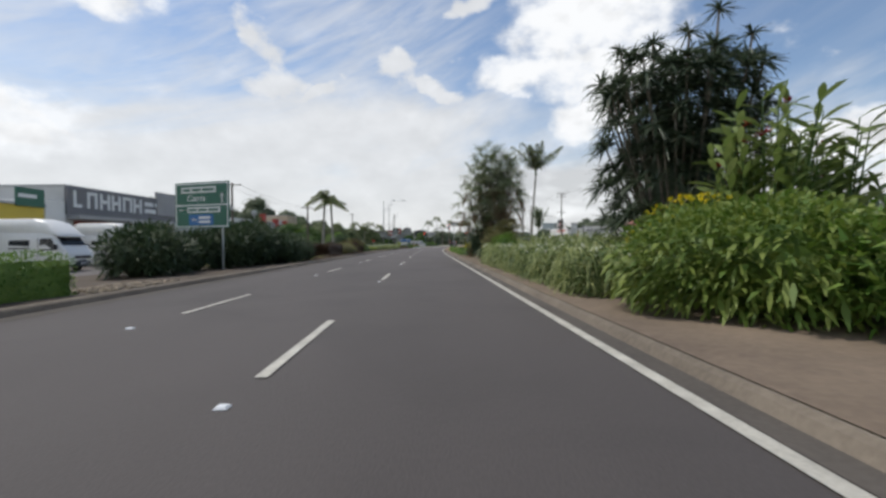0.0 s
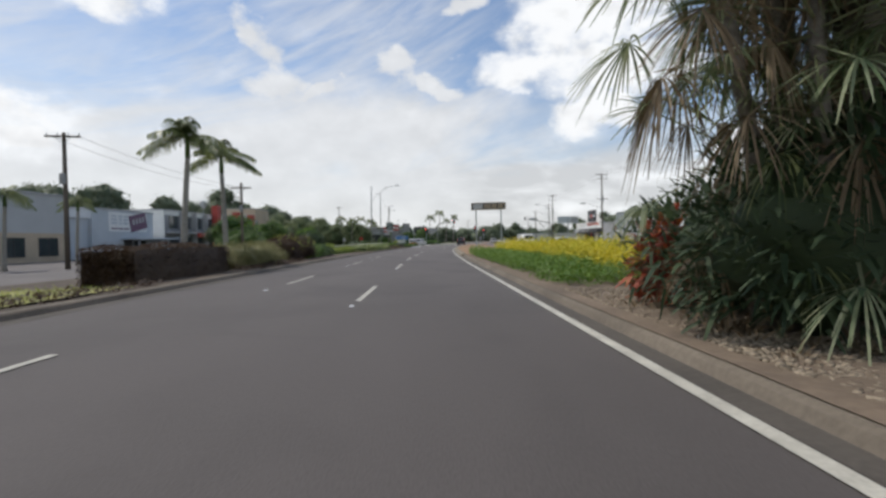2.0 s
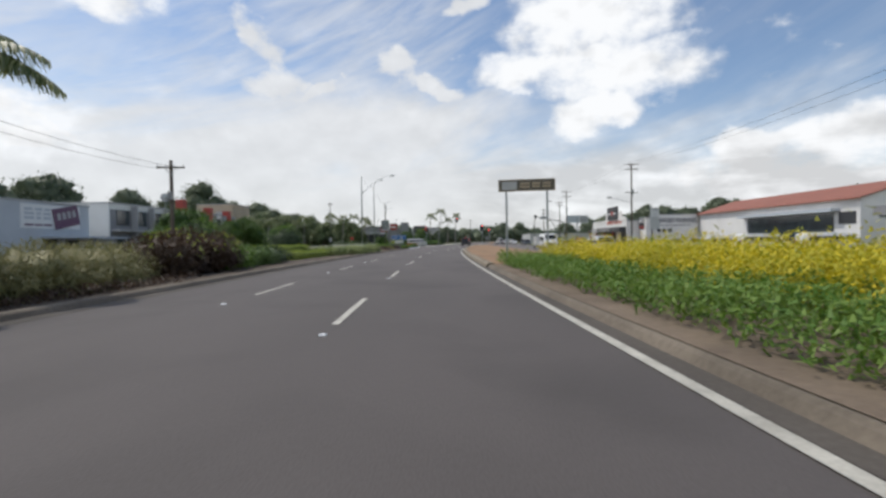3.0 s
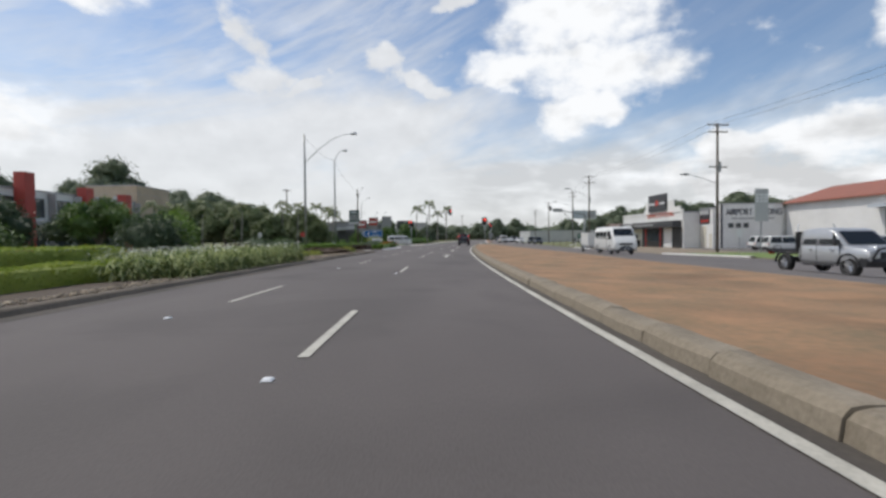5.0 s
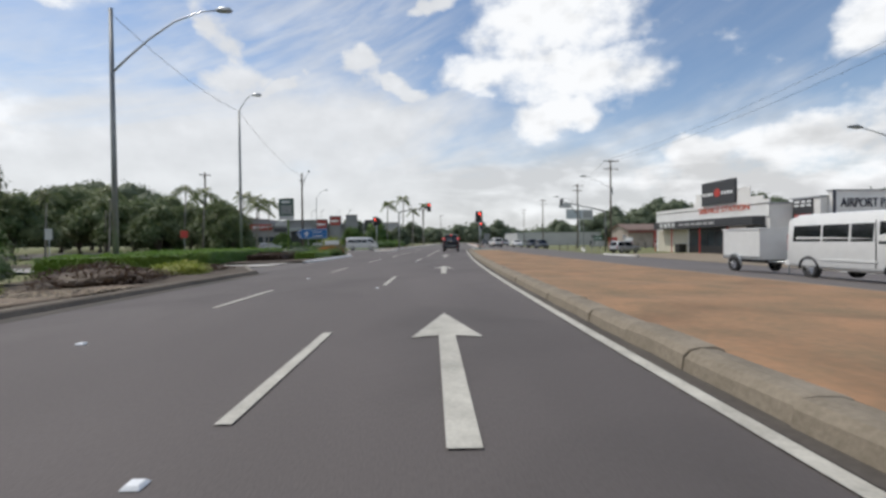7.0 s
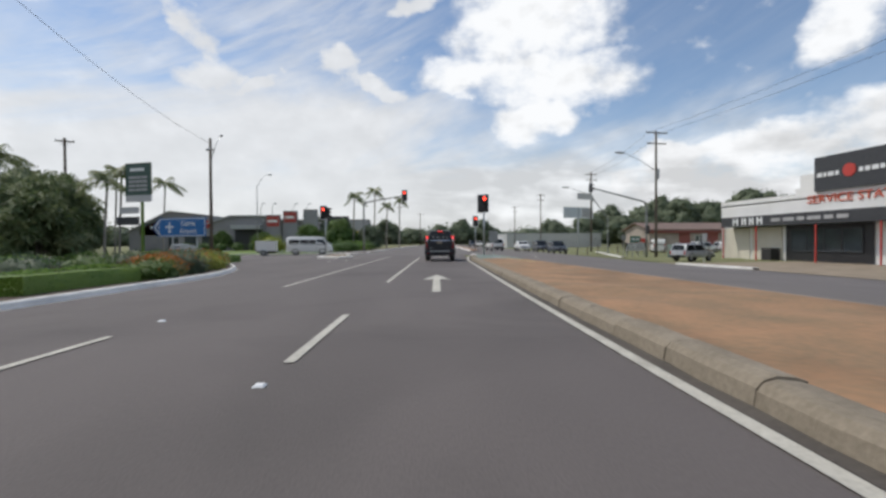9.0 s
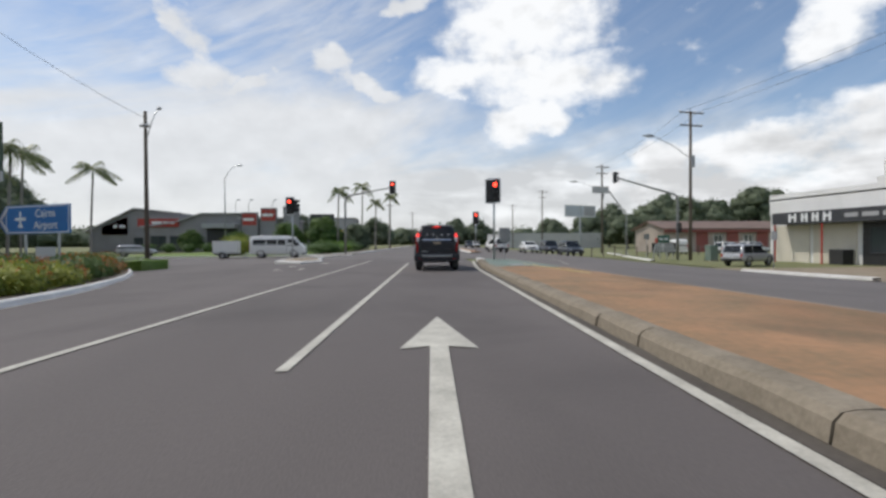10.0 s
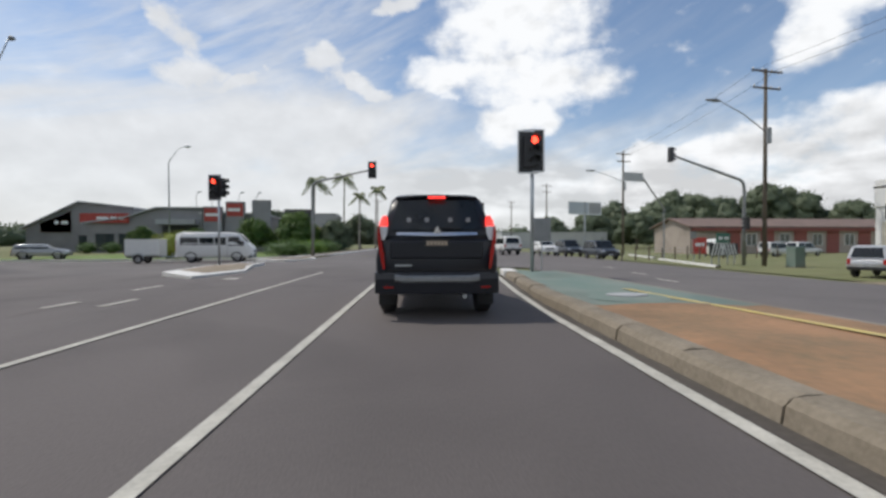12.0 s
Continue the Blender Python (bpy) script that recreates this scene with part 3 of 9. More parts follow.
def reflector(s, d):
    bm = boxbm(-0.05, 0.05, -0.05, 0.05, 0, 0.02, bev=0.006, taper=0.35)
    ob = tagged(bm_obj("road_reflector", bm, M["sign_white"]), "small white raised road reflector", "reflector", "road reflectors")
    ob.matrix_world = Matrix.Translation(R(s, d, 0.004)) @ pose(0, 0, 0, 0, 0, turn_at(s))


for s in DASH_A:
    reflector(s - 0.7, -1.42), reflector(s + 2.4, -4.0)


def arrow(s, d, length):
    """A straight-ahead arrow."""
    hw, sw, hl = 0.42, 0.10, length * 0.36
    o = [(-sw, 0), (sw, 0), (sw, length - hl), (hw, length - hl - 0.12), (0, length), (-hw, length - hl - 0.12), (-sw, length - hl)]
    vs = [R(s + y, d + x, 0.013) for x, y in o]
    ob = pydata("lane_arrow", vs, [tuple(range(7))], M["paint"])
    tagged(ob, "white straight-ahead arrow painted on the lane", "lane arrow", "lane arrows")


arrow(95.8, 0.14, 4.7), arrow(126.2, 0.0, 5.5), arrow(109.4, 0.22, 4.6)


def kerb(name, ss, d, side, material, label, h=0.15, w=0.3, gutter=0.35):
    """A kerb along the road: a gutter strip, a rounded upstand and its top. side: +1 when the upstand is to the right."""
    f = d if callable(d) else (lambda s: d)
    prof = [(-gutter, 0.008), (0.0, 0.0), (0.06, h * 0.75), (0.10, h), (w - 0.03, h + 0.005), (w, h - 0.02), (w, -0.1)]
    rows = [[R(s, f(s) + side * u, v) for u, v in prof] for s in ss]
    return ribbon(name, rows, material, label=label, category="kerb")


edge_line = lambda s: EDGE if s < 145 else EDGE + (s - 145) * 0.07
kerb("kerb_median", span(-60, 152.6, 2.5), lambda s: edge_line(s) + 0.08, 1, M["kerb_old"], "worn brown-stained concrete kerb along the planted median", h=0.12, w=0.16, gutter=0.05)
GUTTER = 0.13
ribbon("gutter_median", [[R(s, edge_line(s) + u, v) for u, v in ((-GUTTER, 0.006), (-0.06, 0.010), (0.1, 0.014))] for s in span(-60, 152.6, 2.5)], M["gutter"], label="dark dirty gutter along the median kerb", category="gutter")
ribbon("gutter_left", [[R(s, LEFT + u, v) for u, v in ((0.4, 0.006), (0.2, 0.010), (-0.1, 0.014))] for s in span(-60, 111, 2.5)], M["gutter"], label="dark dirty gutter along the verge kerb", category="gutter")
kerb("kerb_left", span(-60, 111, 2.5), LEFT, -1, M["kerb_old"], "worn grey concrete kerb along the garden verge", h=0.14, w=0.3, gutter=0.02)
kerb("kerb_median_far", span(-60, 152.6, 2.5), near_edge, -1, M["concrete"], "concrete kerb on the far side of the median", h=0.14, w=0.3)


# ---------------------------------------------------------------- plants
rng = np.random.default_rng(7)


def mesh_np(name, verts, quads, material, parent=None, label="", flat=True):
    me = bpy.data.meshes.new(name)
    verts, quads = np.asarray(verts, np.float32), np.asarray(quads, np.int32)
    me.vertices.add(len(verts)), me.vertices.foreach_set("co", verts.ravel())
    me.loops.add(quads.size), me.loops.foreach_set("vertex_index", quads.ravel())
    me.polygons.add(len(quads)), me.polygons.foreach_set("loop_start", np.arange(0, quads.size, 4, dtype=np.int32))
    me.materials.append(material)
    me.update(calc_edges=True)
    ob = new(name, me)
    if parent:
        ob.parent = parent
    if label:
        tagged(ob, label)
    return ob


def unit(v):
    return v / (np.linalg.norm(v, axis=-1, keepdims=True) + 1e-9)


def blades(p, d, length, width, droop=0.3, seg=3, shape="leaf"):
    """Leaf strips: they start at p, run along d and sink by droop (a share of the length). Returns verts, quads."""
    p, d = np.asarray(p, float), unit(np.asarray(d, float))
    n = len(p)
    length, width, droop = (np.broadcast_to(np.asarray(v, float), n)[:, None] for v in (length, width, droop))
    side = unit(np.cross(d, [0, 0, 1.0]) + rng.normal(0, 0.25, (n, 3)))
    side = unit(side - (side * d).sum(1, keepdims=True) * d)
    rows = []
    for k in range(seg + 1):
        u = k / seg
        w = {"leaf": math.sin(math.pi * (0.08 + 0.9 * u)) ** 0.8, "strap": 1 - 0.75 * u ** 2.2, "fan": 0.25 + 1.5 * u * (1 - u) * 2}[shape]
        c = p + d * length * u
        c[:, 2] -= (droop * length)[:, 0] * u * u
        rows.append((c - side * width * w / 2, c + side * width * w / 2))
    verts = np.stack([r for a in rows for r in a], 1).reshape(-1, 3)
    m = (seg + 1) * 2
    base = np.arange(n)[:, None] * m
    quads = np.concatenate([base + np.array([[2 * k, 2 * k + 1, 2 * k + 3, 2 * k + 2]]) for k in range(seg)], 0)
    return verts, quads


def join(parts):
    vs, qs, k = [], [], 0
    for v, q in parts:
        vs.append(v), qs.append(q + k)
        k += len(v)
    return np.concatenate(vs), np.concatenate(qs)


def lump(c, r, rough=0.18, res=10, ragged=0.0):
    """A dented core that fills the inside of a crown."""
    u, v = np.meshgrid(np.linspace(0, 2 * np.pi, res * 2 + 1), np.linspace(0.02, np.pi - 0.02, res + 1))
    d = np.stack([np.cos(u) * np.sin(v), np.sin(u) * np.sin(v), np.cos(v)], -1)
    k = 1 + rough * (np.sin(3 * u + c[0]) * np.sin(4 * v + c[1]) + 0.6 * np.sin(7 * u + 2 * c[1]) * np.sin(5 * v))
    if ragged:
        jit = rng.uniform(-ragged, ragged, k.shape)
        jit[:, -1] = jit[:, 0]
        k = k * (1 + jit)
    pts = np.asarray(c) + d * np.asarray(r) * k[..., None]
    idx = np.arange((res + 1) * (res * 2 + 1)).reshape(res + 1, -1)
    q = np.stack([idx[:-1, :-1], idx[1:, :-1], idx[1:, 1:], idx[:-1, 1:]], -1).reshape(-1, 4)
    return pts.reshape(-1, 3), q


def tuft_ball(c, r, n, leaf, width, droop=0.3, core=0.72, low=-0.6, shape="leaf", up=0.35, seg=2, ragged=0.0):
    """Leaves all over an uneven ellipsoid."""
    d = unit(rng.normal(0, 1, (int(n * 1.6), 3)))
    d = d[d[:, 2] > low][:n]
    k = rng.uniform(0.72, 1.08, len(d))[:, None] + 0.12 * np.sin(5 * d[:, :1] + c[0]) * np.cos(4 * d[:, 1:2] + c[1])
    p = np.asarray(c) + d * np.asarray(r) * k
    way = unit(d + rng.normal(0, 0.55, d.shape) + [0, 0, up])
    L = leaf * rng.uniform(0.6, 1.25, len(d))
    out = [blades(p, way, L, width * L / leaf, droop, seg, "strap" if seg == 1 else shape)]
    if core:
        out.append(lump(c, np.asarray(r) * core, ragged=ragged))
    return join(out)


def shrub(s, d, r, n, leaf, material, label, name="shrub", width=None, base=None, group="", shape="leaf", droop=0.3, category="shrub", flowers=None):
    """A bush on the ground at s, d with radii r."""
    o = R(s, d) if base is None else Vector(base)
    v, q = tuft_ball((0, 0, r[2] * 0.55), (r[0], r[1], r[2] * 0.62), n, leaf, width or leaf * 0.42, droop, shape=shape, seg=1 if leaf < 0.165 else 2)
    v = v.copy()
    v[:, 2] = np.maximum(v[:, 2], 0.0)
    t = thing(name, label, category, Matrix.Translation(o), group)
    mesh_np("foliage", v, q, M[material], t)
    for i in range(4):
        a = i * 1.7 + s
        part("stem", tubebm([(0.06 * math.cos(a), 0.06 * math.sin(a), -0.03), (r[0] * 0.22 * math.cos(a), r[1] * 0.22 * math.sin(a), r[2] * 0.4), (r[0] * 0.5 * math.cos(a), r[1] * 0.5 * math.sin(a), r[2] * 0.8)], [0.025, 0.018, 0.008], 5), M["bark"], t)
    if flowers:
        fm, fn, fs = flowers
        dd = unit(rng.normal(0, 1, (fn * 2, 3)) + [0, 0, 0.6])
        dd = dd[dd[:, 2] > 0][:fn]
        pp = np.array([0, 0, r[2] * 0.55]) + dd * np.array([r[0], r[1], r[2] * 0.62]) * 1.06
        fv, fq = blades(np.repeat(pp, 4, 0), np.repeat(dd, 4, 0) + rng.normal(0, 0.6, (len(pp) * 4, 3)), fs, fs * 0.5, 0.2, 2)
        mesh_np("blossom", fv, fq, M[fm], t)
    return t


def hedge(s0, s1, d0, d1, h, n, leaf, material, label, name="hedge", wav=0.06):
    """A clipped hedge along the road, with leaves over an uneven box."""
    a = np.stack([rng.uniform(s0, s1, n), rng.uniform(d0, d1, n), rng.uniform(0.02, h, n)], 1)
    f = rng.integers(0, 6, n)
    a[f == 0, 1], a[f == 1, 1] = d0, d1
    a[f >= 4, 2] = h
    a[f == 2, 0], a[f == 3, 0] = s0, s1
    out = np.zeros_like(a)
    out[f == 0, 1], out[f == 1, 1], out[f == 2, 0], out[f == 3, 0], out[f >= 4, 2] = -1, 1, -1, 1, 1
    o = R((s0 + s1) / 2, (d0 + d1) / 2)
    a[:, 2] += wav * np.sin(a[:, 0] * 2.1) + wav * np.sin(a[:, 1] * 3.3 + a[:, 0])
    p = np.array([R(x, y, z) for x, y, z in a]) - np.array(o)
    way = unit(out[:, [1, 0, 2]] + rng.normal(0, 0.6, a.shape) + [0, 0, 0.25])
    v1 = blades(p, way, leaf * rng.uniform(0.6, 1.2, n), leaf * 0.42, 0.25, 1, "strap")
    m = 0.07
    ss = span(s0 + m, s1 - m, 1.0)
    cv, cq = [], []
    for i, s in enumerate(ss):
        cv += [R(s, d0 + m, 0) - o, R(s, d0 + m, h - m) - o, R(s, d1 - m, h - m) - o, R(s, d1 - m, 0) - o]
        if i:
            b = 4 * i
            cq += [(b - 4, b - 3, b + 1, b), (b - 3, b - 2, b + 2, b + 1), (b - 2, b - 1, b + 3, b + 2)]
    e = len(cv) - 4
    cq += [(0, 1, 2, 3), (e + 3, e + 2, e + 1, e)]
    v, q = join([v1, (np.array(cv), np.array(cq))])
    ob = mesh_np(name, v, q, M[material])
    ob.matrix_world = Matrix.Translation(o)
    return tagged(ob, label, "hedge")


def straps(s0, s1, d0, d1, step, length, material, label, name="lily_bed", per=12, width=0.05, droop=0.75, petals=0.0, category="lily bed", fade=None, lift=0.0):
    """A bed of arching strap leaves in clumps: too many to count."""
    pts = []
    for s in np.arange(s0, s1, step):
        for d in np.arange(d0, d1, step):
            if fade and rng.random() > fade(s, d):
                continue
            pts.append(np.array(R(s + rng.uniform(-1, 1) * step * 0.45, d + rng.uniform(-1, 1) * step * 0.45)))
    pts = np.array(pts)
    o = R((s0 + s1) / 2, (d0 + d1) / 2)
    pts = pts - np.array(o)
    n = len(pts)
    size = np.repeat(rng.uniform(0.7, 1.15, n), per)
    p = np.repeat(pts, per, 0)
    p[:, 2] += lift * np.repeat(rng.uniform(0.75, 1.1, n), per) * rng.uniform(0.1, 1.0, n * per)
    a = rng.uniform(0, 2 * np.pi, n * per)
    t = rng.uniform(0.2, 1.15, n * per)
    way = np.stack([np.cos(a) * t, np.sin(a) * t, np.ones_like(a) * 0.9], 1)
    v, q = blades(p, way, length * size * rng.uniform(0.8, 1.2, n * per), width, droop * rng.uniform(0.4, 1.3, n * per), 4, "strap")
    ob = mesh_np(name, v, q, M[material])
    ob.matrix_world = Matrix.Translation(o)
    tagged(ob, label, category, kind="stuff")
    if petals:
        k = rng.random(n) < petals
        pp = pts[k] + np.stack([rng.normal(0, 0.12, k.sum()), rng.normal(0, 0.12, k.sum()), lift * 0.7 + length * rng.uniform(0.45, 0.8, k.sum())], 1)
        dd = rng.normal(0, 1, (len(pp) * 6, 3)) * [1, 1, 0.4] + [0, 0, 0.1]
        fv, fq = blades(np.repeat(pp, 6, 0), dd, 0.11, 0.022, 0.6, 2)
        fo = mesh_np("lily_blossoms", fv, fq, M["petal"])
        fo.matrix_world = Matrix.Translation(o)
        tagged(fo, "thin white spider lily flowers above strap leaves", "flowers", kind="stuff")
    return ob


def fronds(c, n, length, up, leaflets, leaf, width, droop, hang=0.7, seed=0):
    """Feather fronds round a crown centre: leaflets along a sinking rib. Returns one mesh for each frond."""
    g = np.random.default_rng(seed)
    out = []
    for i in range(n):
        a = (i + g.uniform(-0.3, 0.3)) * (2 * math.pi / n if n < 12 else 2.39996)
        e = up[0] + (up[1] - up[0]) * ((i * 0.7548 + 0.13) % 1)
        L = length * g.uniform(0.85, 1.1)
        d = np.array([math.cos(a) * math.cos(e), math.sin(a) * math.cos(e), math.sin(e)])
        u = np.linspace(0.0, 1, leaflets)
        rib = np.asarray(c) + d * L * u[:, None]
        rib[:, 2] -= droop * L * u ** 2
        tang = unit(np.gradient(rib, axis=0))
        side = unit(np.cross(tang, [0, 0, 1.0]))
        w = (0.026 * (1 - 0.8 * u))[:, None]
        drop = np.array([0, 0, -0.02])
        rv = np.stack([rib - side * w, rib + drop, rib + side * w], 1).reshape(-1, 3)
        k = np.arange(leaflets - 1)[:, None] * 3
        pieces = [(rv, np.concatenate([k + [[0, 1, 4, 3]], k + [[1, 2, 5, 4]]]))]
        for sg in (-1, 1):
            way = side * sg + tang * 0.55 + np.array([0, 0, -hang * 0.35]) + g.normal(0, 0.10, rib.shape)
            ll = leaf * np.sin(np.pi * (0.12 + 0.83 * u)) ** 0.7 * g.uniform(0.85, 1.1, leaflets)
            ll[u < 0.1] *= 0.3
            pieces.append(blades(rib, way, ll, width, hang, 2, "strap"))
        out.append(join(pieces))
    return out


def palm(x, y, h, lean, crown, label, n=16, length=2.1, r0=0.16, r1=0.10, name="palm_tree", base_z=None, seed=1, material="frond", up=(-0.35, 1.1), droop=0.55, leaf=0.55, boss=True, hang=0.7, shaft=0.9, leaflets=22, width=0.05):
    """A feather palm: ringed trunk with a swollen base, green shaft, crown."""
    z = zg(x, y) if base_z is None else base_z
    t = thing(name, label, "palm", Matrix.Translation((x, y, z)), "palms")
    top = Vector((lean[0], lean[1], h))
    pts, rad = [], []
    for k in range(15):
        u = k / 14
        pts.append(Vector((top.x * u ** 1.5, top.y * u ** 1.5, h * u)))
        rad.append((r0 + (r1 - r0) * u ** 0.6) * (1.25 if k == 0 else 1.0) * (1.04 if k % 2 else 1.0))
    part("trunk", tubebm(pts, rad, 10), M["palm_bark"], t, smooth=True)
    tip = top + Vector((0, 0, shaft))
    part("crown_shaft", tubebm([top, top + Vector((0, 0, shaft * 0.5)), tip], [r1 * 1.15, r1 * 1.05, r1 * 0.5], 9), M["leaf"], t, smooth=True)
    for v, q in fronds(np.array(tip), n, length, up, leaflets, leaf, width, droop, hang, seed):
        mesh_np("frond", v, q, M[material], t)
    return t


def tree(x, y, h, spread, clumps, n, leaf, material, label, trunk_h=0.35, name="tree", group="trees", base_z=None, flat=0.82, seed=None):
    """A broad tree: tapered trunk, forking limbs, leaf clumps with gaps."""
    g = np.random.default_rng(int(abs(x) * 13 + abs(y) * 7) if seed is None else seed)
    z = zg(x, y) if base_z is None else base_z
    t = thing(name, label, "tree", Matrix.Translation((x, y, z)), group)
    th = h * trunk_h
    bm = bmesh.new()
    r = 0.022 * h + 0.05
    tube(bm, [(0, 0, -0.05), (0.02 * h, 0, th * 0.5), (0, 0.02 * h, th)], [r * 1.4, r, r * 0.85], 8)
    out = []
    for i in range(clumps):
        a, k = i * 2.39996 + g.uniform(-0.4, 0.4), math.sqrt((i + 0.5) / clumps)
        cx, cy = math.cos(a) * k * spread * 0.72, math.sin(a) * k * spread * 0.72
        cz = th + (h - th) * (0.22 + 0.58 * (1 - k * k) + g.uniform(-0.12, 0.1))
        cr = spread * g.uniform(0.30, 0.46)
        if i < 7:
            tube(bm, [(0, 0, th * 0.9), (cx * 0.45, cy * 0.45, (th + cz) / 2), (cx * 0.9, cy * 0.9, cz)], [r * 0.6, r * 0.4, r * 0.15], 6, cap=False)
        out.append(tuft_ball((cx, cy, cz), (cr, cr, cr * flat), n // clumps, leaf, leaf * 0.5, 0.3, core=0.68, low=-0.8, up=0.15, seg=1, ragged=0.3))
    part("trunk", bm, M["bark"], t, smooth=True)
    v, q = join(out)
    mesh_np("crown", v, q, M[material], t)
    return t


def rosette(c, d, n, length, width, droop, seg=3):
    a = rng.uniform(0, 2 * np.pi, n)
    d = unit(np.asarray(d, float))
    u = unit(np.cross(d, [0.3, 0.8, 0.1]))
    w = np.cross(d, u)
    k = rng.uniform(-0.25, 1.2, n)[:, None]
    way = u * np.cos(a)[:, None] + w * np.sin(a)[:, None] + d * k
    return blades(np.repeat([c], n, 0), way, length * rng.uniform(0.75, 1.1, n), width, droop, seg, "strap")


def fan(c, d, radius, droop=0.45, n=32):
    """One fan leaf: a stalk's end with long split segments that hang at their tips."""
    d = unit(np.asarray(d, float))
    u = unit(np.cross(d, [0, 0, 1.0]))
    a = np.linspace(-2.0, 2.0, n)
    way = d * np.cos(a)[:, None] + u * np.sin(a)[:, None] + rng.normal(0, 0.08, (n, 3))
    return blades(np.repeat([c], n, 0), way, radius * rng.uniform(0.75, 1.1, n), radius * 0.036, droop * rng.uniform(0.7, 1.3, n), 4, "fan")


def stalk(a, b, w=0.02):
    """A leaf stalk as a thin ridged strip."""
    a, b = np.asarray(a, float), np.asarray(b, float)
    sd = unit(np.cross(b - a, [0, 0, 1.0])) * w
    v = np.array([a - sd, a - [0, 0, w], a + sd, b - sd * 0.6, b - [0, 0, w * 0.6], b + sd * 0.6])
    return v, np.array([[0, 1, 4, 3], [1, 2, 5, 4]])


def fan_palm_clump(x, y, h, label):
    """Slender trunks of many heights, each with its own fans and a dead skirt."""
    t = thing("fan_palm", label, "palm", Matrix.Translation((x, y, zg(x, y))), "palms")
    stems = [(-0.1, 0.5, 1.0), (0.55, 0.2, 0.95), (0.95, 0.7, 0.88), (-0.5, 0.1, 0.86), (0.2, -0.4, 0.78), (0.95, 0.0, 0.70), (-1.1, -0.1, 0.66), (-0.5, -0.5, 0.56), (0.5, -0.4, 0.50), (-0.9, 0.5, 0.44), (0.9, 0.4, 0.40), (-0.3, -0.6, 0.33), (0.4, 0.3, 0.62), (1.15, 0.4, 0.90), (1.25, -0.3, 0.72), (1.3, 0.3, 0.80), (0.1, 0.2, 0.9), (-0.3, 0.4, 0.74)]
    for sx, sy, k in stems:
        sx *= 0.62 + 0.38 * min(1.0, k / 0.75)
        top = Vector((sx * (0.85 + k * 0.5), sy, h * k - 0.95))
        trunk = part("trunk", tubebm([(sx * 0.6, sy * 0.6, -0.05), (sx * 0.8, sy * 0.9, top.z * 0.5), top], [0.12, 0.085, 0.065], 8), M["bark"], t, smooth=True)
        count = 20 if k > 0.45 else 11
        for i in range(count):
            a, u = i * 2.4 + sx * 3, i / (count - 1)
            e = -0.95 + 2.35 * u + rng.normal(0, 0.12)
            st = rng.uniform(0.65, 1.05)
            d = np.array([math.cos(a) * math.cos(e), math.sin(a) * math.cos(e), math.sin(e)])
            c0 = np.array(top) + [0, 0, (u - 0.75) * 0.9]
            c = c0 + d * st
            dead = u < 0.16
            mesh_np("fan", *join([fan(c, d + [0, 0, 0.1 - 0.6 * dead], rng.uniform(0.72, 0.98) * (0.62 + 0.38 * k), 0.22 + 0.40 * (1 - u)), stalk(c0, c)]), M["leaf_brown" if dead else "leaf_fan"], trunk, "dry brown hanging fan" if dead else "")
        for i in range(3):
            a = i * 2.1 + sy * 2
            c0 = np.array(top) * [1, 1, rng.uniform(0.35, 0.75)]
            d = np.array([math.cos(a), math.sin(a), rng.uniform(-0.9, -0.3)])
            mesh_np("fan", *join([fan(c0 + d * 0.35, d, 0.5, 0.9), stalk(c0, c0 + d * 0.35)]), M["leaf_brown" if i < 2 else "frond"], trunk)
    return t


def cycad(s, d, h, r, label, n=46, seed=3, material="leaf_olive", dry=True, low=-0.25, stem=0.15):
    """A cycad: scaly trunk and a rosette of stiff feather fronds."""
    o = R(s, d)
    t = thing("cycad", label, "cycad", Matrix.Translation(o), "cycads")
    part("trunk", tubebm([(0, 0, -0.05), (0.03, 0, h * 0.5), (0, 0, h)], [stem * 1.25, stem * 1.1, stem], 10), M["bark"], t, smooth=True)
    for v, q in fronds((0, 0, h), n, r, (low, 1.25), 60, 0.17, 0.015, 0.36, 0.12, seed):
        mesh_np("frond", v, q, M[material], t)
    if dry:
        for v, q in fronds((0, 0, h * 0.93), 26, r * 0.95, (-1.25, -0.35), 24, 0.16, 0.024, 0.3, 0.3, seed + 5):
            mesh_np("dead_frond", v, q, M["leaf_brown"], t, "dry brown hanging frond")
    return t


def stones(s0, s1, d0, d1, count, size, label, name="gravel", lift=0.13):
    """Loose stones: too many to count."""
    vs, qs = [], []
    o = R((s0 + s1) / 2, (d0 + d1) / 2)
    cube = np.array([[-1, -1, -1], [1, -1, -1], [1, 1, -1], [-1, 1, -1], [-1, -1, 1], [1, -1, 1], [1, 1, 1], [-1, 1, 1]], float)
    cq = np.array([[0, 1, 5, 4], [1, 2, 6, 5], [2, 3, 7, 6], [3, 0, 4, 7], [4, 5, 6, 7]])
    for i in range(count):
        s, d = rng.uniform(s0, s1), rng.uniform(d0, d1)
        c = cube * rng.uniform(0.6, 1.2, (8, 1)) * size * rng.uniform(0.5, 1.3) * [1, rng.uniform(0.6, 1), 0.45]
        a = rng.uniform(0, 6.28)
        c[:, :2] = c[:, :2] @ np.array([[math.cos(a), -math.sin(a)], [math.sin(a), math.cos(a)]])
        vs.append(c + np.array(R(s, d, lift) - o)), qs.append(cq + 8 * i)
    ob = mesh_np(name, np.concatenate(vs), np.concatenate(qs), M["stone"])
    ob.matrix_world = Matrix.Translation(o)
    return tagged(ob, label, "gravel", kind="stuff")


